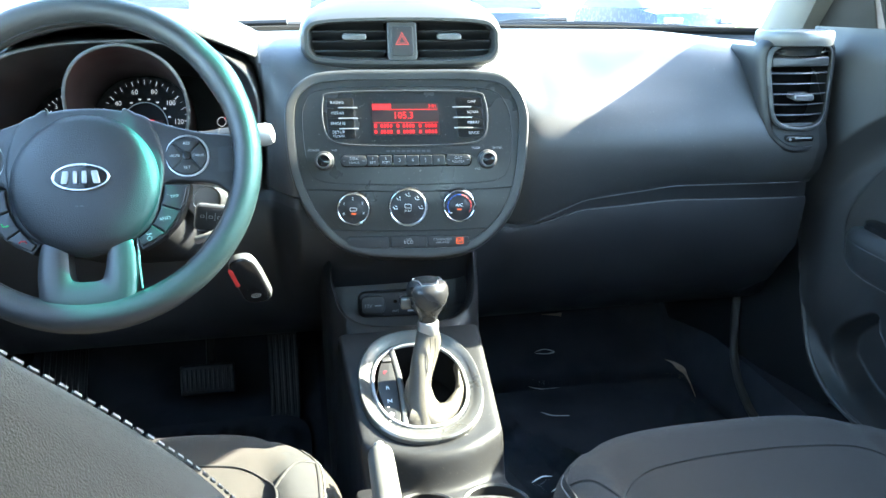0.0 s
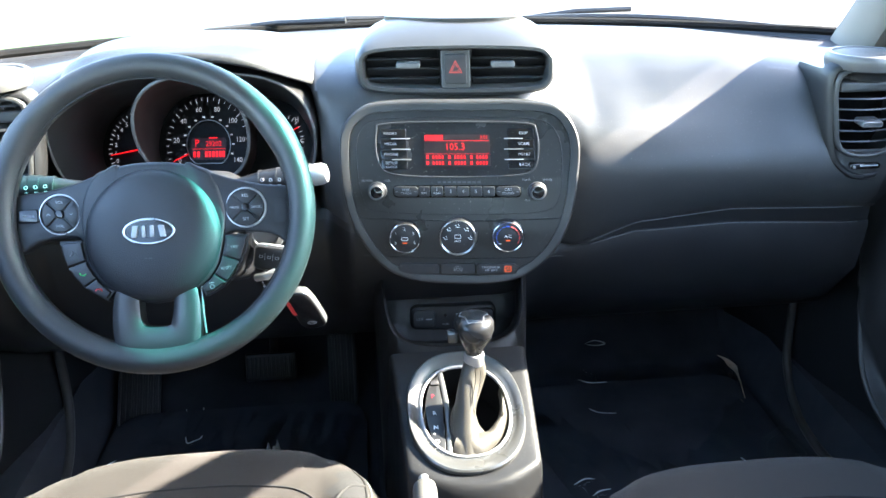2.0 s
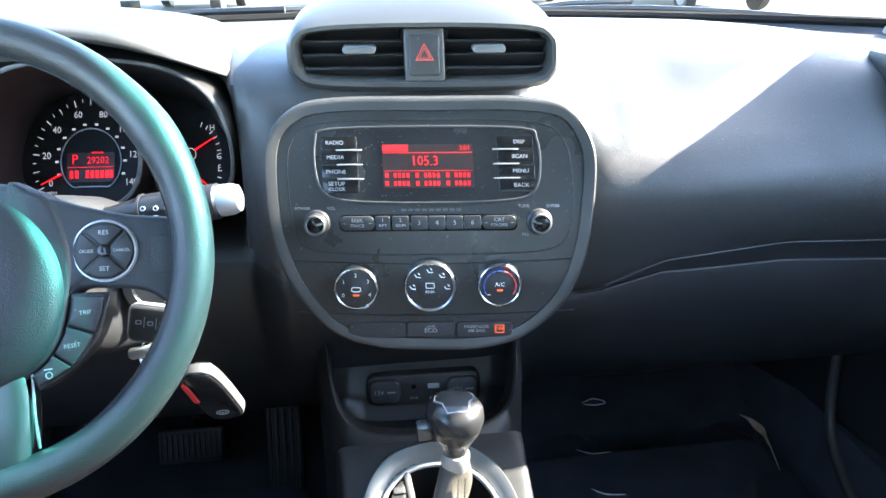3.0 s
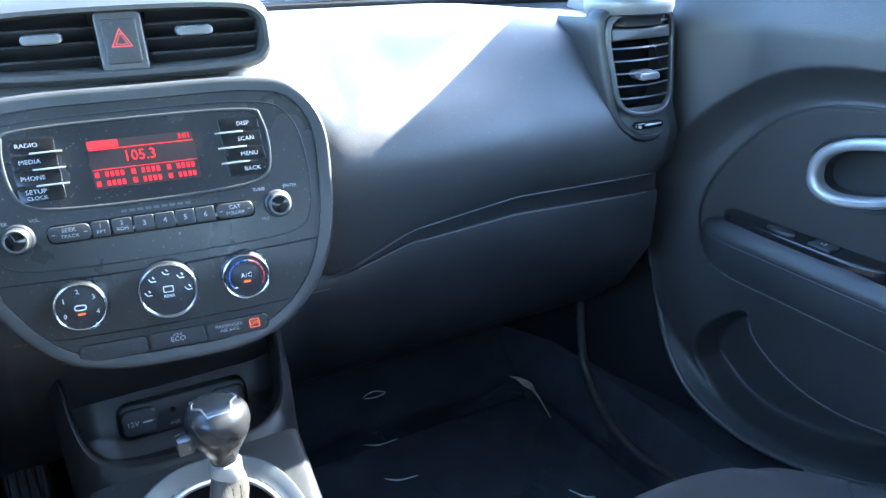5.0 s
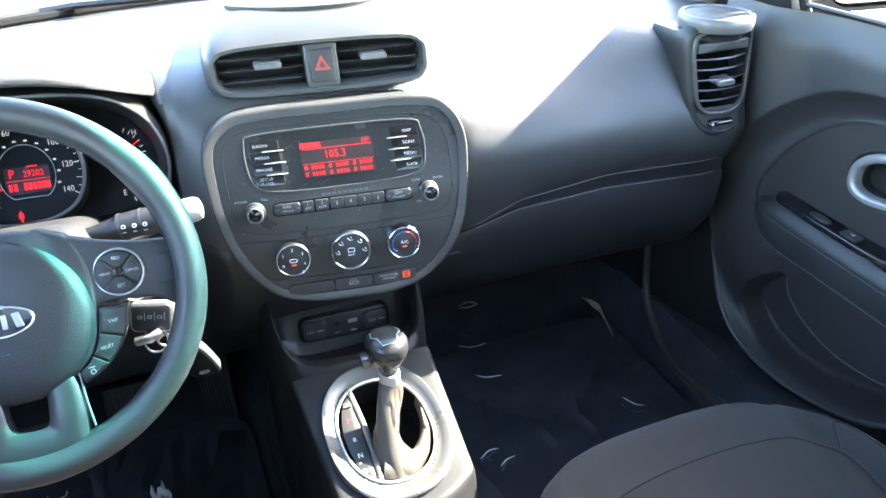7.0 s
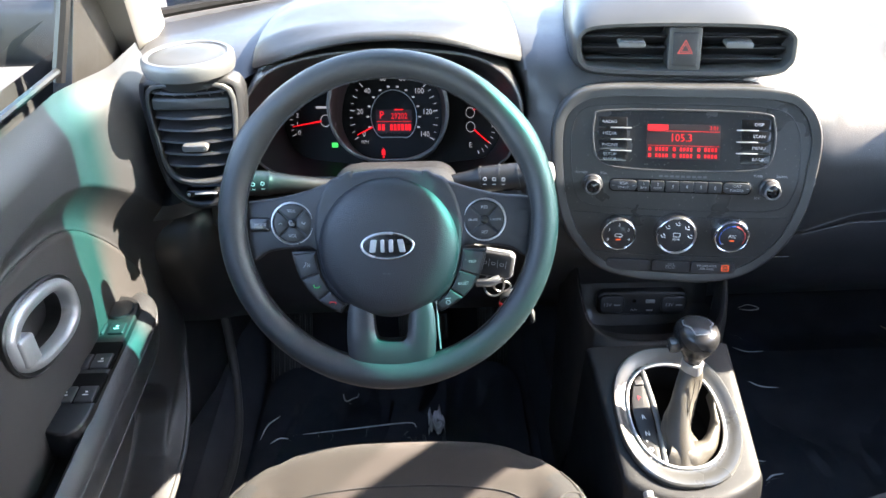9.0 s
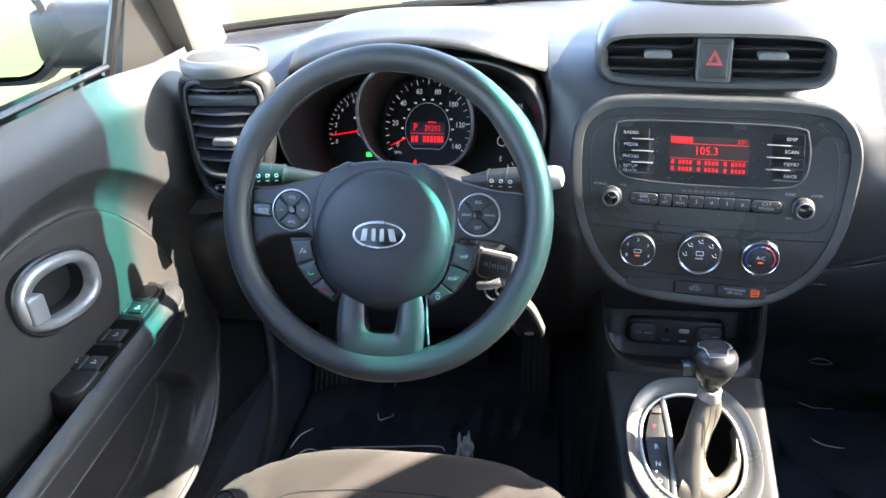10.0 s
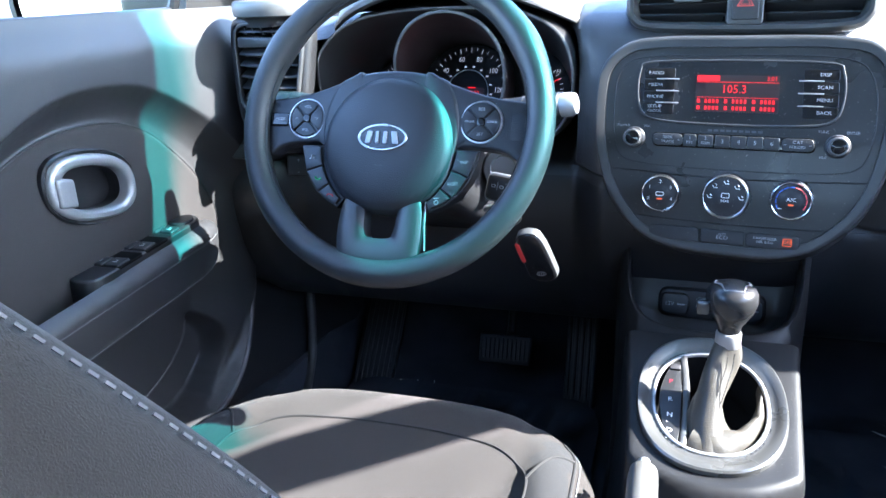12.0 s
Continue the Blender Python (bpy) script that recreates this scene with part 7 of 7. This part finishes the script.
    tube(bm, [glass(1.062, 1.125), glass(1.075, 1.20), glass(1.085, 1.30)], 0.008, n=8)
    sub("window_divider", bm, BLACK, d, "black window divider")
    bm = bmesh.new()
    tri = [(1.085, 1.10), (1.33, 1.09), (1.28, 1.135), (1.20, 1.21), (1.13, 1.27), (1.09, 1.295)]
    plate(bm, tri if side > 0 else list(reversed(tri)), lambda y, z, h: glass(y, z) + Vector((-side * (h + 0.004), 0, 0)), -0.02, 0.004, 0.003)
    sub("sail_panel", bm, SAIL, d, "dark grey triangular sail panel")
    return d


for side in (-1, 1):
    door(side)

# exterior mirrors
for side in (-1, 1):
    mir = thing("side_mirror", (side * 0.93, 1.2, 1.12), "dark door mirror housing with silvered glass", "side mirror", "door mirrors")
    bm = bmesh.new()
    mp = frame_at((side * 1.005, 1.16, 1.165), (1, -0.17 * side, 0), (0, 0.02, 1))
    ro = rrect(0.21, 0.15, 0.06, 6)
    rows = []
    for k, h in ((0.97, 0.006), (1.06, 0.004), (1.12, -0.02), (1.08, -0.05), (0.85, -0.075), (0.5, -0.10), (0.1, -0.108)):
        rows.append([mp(u * k, v * k, h) for u, v in ro])
    v = grid(bm, rows, close_v=True)
    cap(bm, v[-1])
    sub("housing", bm, BLACK, mir, "dark painted housing")
    bm = bmesh.new()
    plate(bm, inset(ro, 0.008), mp, -0.004, -0.001, 0)
    sub("mirror_glass", bm, MIRROR, mir, "silvered mirror glass")
    bm = bmesh.new()
    box(bm, (0.17, 0.07, 0.095), pose(side * 0.850, 1.205, 1.150), 0.022, 3)
    sub("bracket", bm, BLACK, mir)


# ---------------------------------------------------------------- seats
def seat(xc, yf, label):
    s = thing("bucket_seat", (xc, yf - 0.25, 0.45), label, "car seat", "front seats")
    hw, length = 0.256, 0.46
    yc = yf - length * 0.55

    def rim(a):
        c, sn = math.cos(a), math.sin(a)
        p = 3.0 if sn > 0 else 5.0
        r = (abs(c) ** p + abs(sn) ** p) ** (-1 / p)
        return hw * r * c, (length * 0.55 if sn > 0 else length * 0.5) * r * sn

    lift = 0.0 if xc < 0 else 0.017

    def top(x, y):
        """Height of the cushion at a point given from its centre."""
        a = math.atan2(y / (0.55 * length), x / hw)
        rx, ry = rim(a)
        k = min(1.0, math.hypot(x, y) / max(1e-6, math.hypot(rx, ry)))
        edge = (1 - k) * math.hypot(rx, ry)
        R = 0.055
        drop = 0 if edge > R else R - math.sqrt(max(0, R * R - (R - edge) ** 2))
        bolster = (0.018 * step(0.145, 0.205, abs(x)) - 0.005 * step(0.12, 0.16, abs(x)) * (1 - step(0.16, 0.2, abs(x)))) * (1 - step(0.05, 0.19, y))
        return 0.657 + lift + bolster - drop * 0.85 + 0.012 * step(0.0, 0.18, y) - 0.02 * step(0.0, -0.2, y) - 0.004 * math.exp(-((abs(x) - 0.165) / 0.010) ** 2)

    bm = bmesh.new()
    ks = (0.02, 0.15, 0.3, 0.45, 0.55, 0.62, 0.68, 0.72, 0.76, 0.80, 0.84, 0.88, 0.91, 0.94, 0.96, 0.98, 0.99, 1.0)
    rows = []
    N = 96
    for k in ks:
        row = []
        for j in range(N):
            rx, ry = rim(2 * math.pi * j / N)
            row.append((xc + k * rx, yc + k * ry, top(k * rx, k * ry)))
        rows.append(row)
    for k, z in ((1.004, 0.575), (0.995, 0.53), (0.97, 0.47), (0.93, 0.43)):
        rows.append([(xc + k * rim(2 * math.pi * j / N)[0], yc + k * rim(2 * math.pi * j / N)[1], z) for j in range(N)])
    v = grid(bm, rows, close_v=True)
    cap(bm, v[0])
    for f in bm.faces:
        c = f.calc_center_median()
        x, y = c.x - xc, c.y - yc
        f.material_index = 1 if (abs(x) > 0.178 + 0.03 * step(0.12, 0.2, y) and y < 0.19 and abs(x) < 0.222) else 0
    cushion = sub("cushion", bm, [CLOTH, CLOTH_SIDE], s, "dark cloth cushion", sharp=75)

    def seam(pts, name="seam", r=0.0018, m=PIPING, lift=0.0004, lab=""):
        bm = bmesh.new()
        tube(bm, [(xc + p.x, yc + p.y, top(p.x, p.y) + lift) for p in curve([(a, b, 0) for a, b in pts], 8)], r, n=6)
        sub(name, bm, m, cushion, lab)

    yy = yf - yc
    seam([(-0.175, -0.20), (-0.177, 0.0), (-0.176, yy - 0.16), (-0.14, yy - 0.118), (-0.07, yy - 0.103), (0.0, yy - 0.10), (0.07, yy - 0.103), (0.14, yy - 0.118), (0.176, yy - 0.16), (0.177, 0.0), (0.175, -0.20)])
    for k in (-1, 1):
        seam([(k * 0.176, yy - 0.16), (k * 0.20, yy - 0.125), (k * 0.222, yy - 0.115)])
        seam([(k * 0.223, -0.2), (k * 0.226, 0.0), (k * 0.222, yy - 0.115), (k * 0.205, yy - 0.075)])
        bm = bmesh.new()
        line = curve([(k * 0.229, -0.2, 0), (k * 0.231, 0.0, 0), (k * 0.228, yy - 0.12, 0), (k * 0.214, yy - 0.078, 0)], 44)
        for a, b in zip(line[0::2], line[1::2]):
            tube(bm, [(xc + p.x, yc + p.y, top(p.x, p.y) + 0.0012) for p in (a, b)], 0.0008, n=4)
        sub("stitches", bm, PALE_THREAD, cushion, "pale stitching")
    bm = bmesh.new()
    box(bm, (0.44, 0.40, 0.06), pose(xc, yc - 0.02, 0.415), 0.01)
    sub("seat_base", bm, BLACK, s, "black seat base")

    # backrest, reclined
    base = Vector((xc, yf - 0.465, 0.665))
    bp = frame_at(base, (1, 0, 0), (0, -0.447, 0.894))
    ro = smooth_outline([(0.0, 0.640), (-0.055, 0.622), (-0.11, 0.562), (-0.162, 0.487), (-0.203, 0.408), (-0.222, 0.32), (-0.228, 0.20), (-0.228, 0.09), (-0.20, -0.03), (0.0, -0.05), (0.20, -0.03), (0.228, 0.09), (0.228, 0.20), (0.222, 0.32), (0.203, 0.408), (0.162, 0.487), (0.11, 0.562), (0.055, 0.622)], 6)

    def bf(u, v, h):
        return bp(u, v, -h)

    def bh(u, v):
        return 0.012 * step(0.10, 0.18, abs(u)) - 0.01

    bm = bmesh.new()
    rows = []
    cx, cy = 0.0, 0.30
    for k, h in ((0.02, 0.0), (0.3, 0.0), (0.5, 0.0), (0.65, 0.0), (0.75, 0.002), (0.83, 0.006), (0.90, 0.006), (0.95, 0.0), (0.98, -0.008), (1.0, -0.022), (1.005, -0.05), (0.995, -0.09), (0.96, -0.12), (0.9, -0.13), (0.5, -0.135), (0.05, -0.135)):
        rows.append([bf(cx + (u - cx) * k, cy + (v - cy) * k, h) for u, v in ro])
    v = grid(bm, rows, close_v=True)
    cap(bm, v[0])
    cap(bm, list(reversed(v[-1])))
    back = sub("backrest", bm, CLOTH, s, "reclined dark cloth backrest", sharp=75)
    bm = bmesh.new()
    pts = [bf(cx + (u - cx) * 0.972, cy + (v - cy) * 0.972, -0.0035) for u, v in ro]
    for i in range(0, len(pts)):
        a, b = pts[i], pts[(i + 1) % len(pts)]
        m = max(2, int((b - a).length / 0.0042))
        for q in range(m):
            tube(bm, [a.lerp(b, q / m), a.lerp(b, (q + 0.6) / m)], 0.0006, n=4)
    sub("stitches", bm, THREAD, back, "pale stitching")
    return s


seat(-0.362, 0.925, "dark cloth driver's seat with sun stripes across it")
seat(0.352, 0.808, "dark cloth passenger seat in the shade")


# ---------------------------------------------------------------- pedals, mats and litter
def pedal(name, at, size, tilt, label, ribs):
    p = thing(name, at, label, "pedal", "foot pedals")
    m = pose(*at, tilt, 0, 0)
    bm = bmesh.new()
    box(bm, (size[0], size[1], 0.014), m, 0.005, 3)
    sub("pad", bm, RUBBER, p)
    bm = bmesh.new()
    n = ribs
    for i in range(n):
        if size[1] > size[0]:
            box(bm, (0.006, size[1] * 0.9, 0.006), m @ pose(-size[0] / 2 + size[0] * (i + 0.5) / n, 0, 0.008), 0.002)
        else:
            box(bm, (0.004, size[1] * 0.72, 0.005), m @ pose(-size[0] / 2 + size[0] * (i + 0.5) / n, 0, 0.008), 0.0015)
    sub("ribs", bm, RUBBER, p)
    bm = bmesh.new()
    tube(bm, [m @ Vector((0, 0, -0.005)), m @ Vector((0, 0.03, -0.05)), Vector((at[0], at[1] + 0.16, at[2] + 0.18))], 0.009, n=8)
    sub("arm", bm, BLACK, p)
    return p


pedal("brake_pedal", (-0.338, 1.358, 0.497), (0.100, 0.056), 66, "ribbed black rubber brake pedal", 12)
pedal("accelerator_pedal", (-0.197, 1.385, 0.445), (0.060, 0.24), 66, "long ribbed black accelerator pedal", 5)
pedal("foot_rest", (-0.612, 1.39, 0.45), (0.085, 0.25), 50, "ribbed black rubber foot rest", 8)

for xc, nm in ((-0.40, "floor_mat"), (0.40, "floor_mat")):
    bm = bmesh.new()
    out = rrect(0.50, 0.56, 0.06, 6, xc, 1.06)
    plate(bm, out, lambda a, b, h: Vector((a, b, 0.391 + h + 0.25 * max(0, b - 1.27))), 0.0, 0.008, 0.003)
    whole(nm, bm, CARPET, "black carpet floor mat on the footwell floor", "floor mat", "floor mats")


def crumple(at, size, turn, seed, label, material, amp=0.012, n=22):
    """A thin creased film lying on the floor."""
    rnd = random.Random(seed)
    off = Vector((rnd.uniform(0, 50), rnd.uniform(0, 50), 0))
    m = pose(*at, 0, 0, turn)
    bm = bmesh.new()
    rows = []
    for i in range(n):
        row = []
        for j in range(n):
            x, y = (i / (n - 1) - 0.5) * size[0], (j / (n - 1) - 0.5) * size[1]
            q = Vector((x * 34, y * 5, 0)) + off
            z = amp * (abs(noise.noise(q)) * 1.6 + 0.5 * abs(noise.noise(q * 2.3)))
            wob = 0.02 * noise.noise(q * 0.5 + Vector((9, 3, 0)))
            row.append(m @ Vector((x + wob, y + wob * 0.7, z + 0.002)))
        rows.append(row)
    grid(bm, rows)
    return whole("plastic_film", bm, material, label, "plastic film", "films on the floor", sharp=25)


crumple((0.42, 1.20, 0.40), (0.50, 0.48), 12, 3, "clear creased plastic film over the floor mat", FILM, 0.010, 34)
crumple((-0.40, 1.12, 0.40), (0.42, 0.40), -8, 7, "clear creased plastic film over the floor mat", FILM, 0.022, 34)
bm = bmesh.new()
tube(bm, curve([(0.628, 1.402, 0.422), (0.637, 1.380, 0.424), (0.643, 1.350, 0.420), (0.639, 1.318, 0.416), (0.630, 1.285, 0.414), (0.622, 1.257, 0.412)], 5), lambda t: interp(t, [0, 0.18, 0.34, 0.48, 0.6, 1.0], [0.001, 0.005, 0.0105, 0.003, 0.0016, 0.0006]), n=8, flat=0.22)
whole("paper_scrap", bm, PAPER, "torn pale brown scrap lying on the floor film", "scrap")
# opaque paper colour stands in for the glints on this film strip
crumple((0.385, 1.515, 0.50), (0.055, 0.016), -30, 5, "torn strip of clear film by the toe board", PAPER, 0.006, 8)
# pale opaque colour for glints on the clear film's folds
GLINT = mat("film_glint_paint", (0.72, 0.73, 0.76), 0.22, vary=0.3, vary_scale=60)
films = [o for o in bpy.data.objects if o.name.startswith("plastic_film") and "film over" in o["label"]]
film_right = max(films, key=lambda o: sum(v.co.x for v in o.data.vertices))
film_left = min(films, key=lambda o: sum(v.co.x for v in o.data.vertices))
for film, pts in ((film_right, ((0.29, 1.33), (0.315, 1.296), (0.35, 1.285), (0.385, 1.30))),
                  (film_right, ((0.285, 1.27), (0.31, 1.245), (0.345, 1.238))),
                  (film_right, ((0.30, 1.36), (0.325, 1.345), (0.36, 1.345))),
                  (film_right, ((0.235, 1.02), (0.25, 1.03), (0.27, 1.033))),
                  (film_right, ((0.21, 1.05), (0.232, 1.062), (0.25, 1.06))),
                  (film_right, ((0.53, 1.085), (0.541, 1.06), (0.555, 1.05))),
                  (film_right, ((0.34, 1.455), (0.365, 1.462), (0.385, 1.452), (0.365, 1.448), (0.342, 1.452))),
                  (film_left, ((-0.516, 1.350), (-0.505, 1.300), (-0.494, 1.245), (-0.478, 1.248), (-0.468, 1.258), (-0.475, 1.305), (-0.482, 1.353))),
                  (film_left, ((-0.463, 1.328), (-0.43, 1.326), (-0.395, 1.334), (-0.372, 1.327))),
                  (film_left, ((-0.455, 1.316), (-0.42, 1.312), (-0.385, 1.314))),
                  (film_left, ((-0.378, 1.318), (-0.366, 1.308), (-0.352, 1.322))),
                  (film_left, ((-0.564, 1.160), (-0.47, 1.170), (-0.372, 1.180), (-0.355, 1.168))),
                  (film_left, ((-0.640, 1.150), (-0.632, 1.185), (-0.612, 1.208))),
                  (film_left, ((-0.620, 1.140), (-0.605, 1.152), (-0.588, 1.150)))):
    bm = bmesh.new()
    tube(bm, curve([(x, y, 0.412 + 0.30 * max(0, y - 1.36)) for x, y in pts], 6), lambda t: 0.0004 + 0.0012 * math.sin(math.pi * t) ** 0.7, n=5, flat=0.6)
    sub("fold_glint", bm, GLINT, film, "pale glint painted along a fold of the film")
# crumpled film drawn opaque in the pale glint colour
bm = bmesh.new()
folds = [[(-0.318 + 0.030 * (i / 9 - 0.5) + 0.004 * noise.noise(Vector((i * 0.9, j * 0.7, 1.0))), 1.166 + 0.045 * (j / 9 - 0.5), 0.412 + 0.030 * abs(noise.noise(Vector((i * 0.55, j * 0.45, 4.0)))) * 2.0) for j in range(10)] for i in range(10)]
grid(bm, folds)
whole("plastic_film", bm, GLINT, "small crumpled piece of clear film, its glints painted pale", "plastic film", "films on the floor", sharp=20)
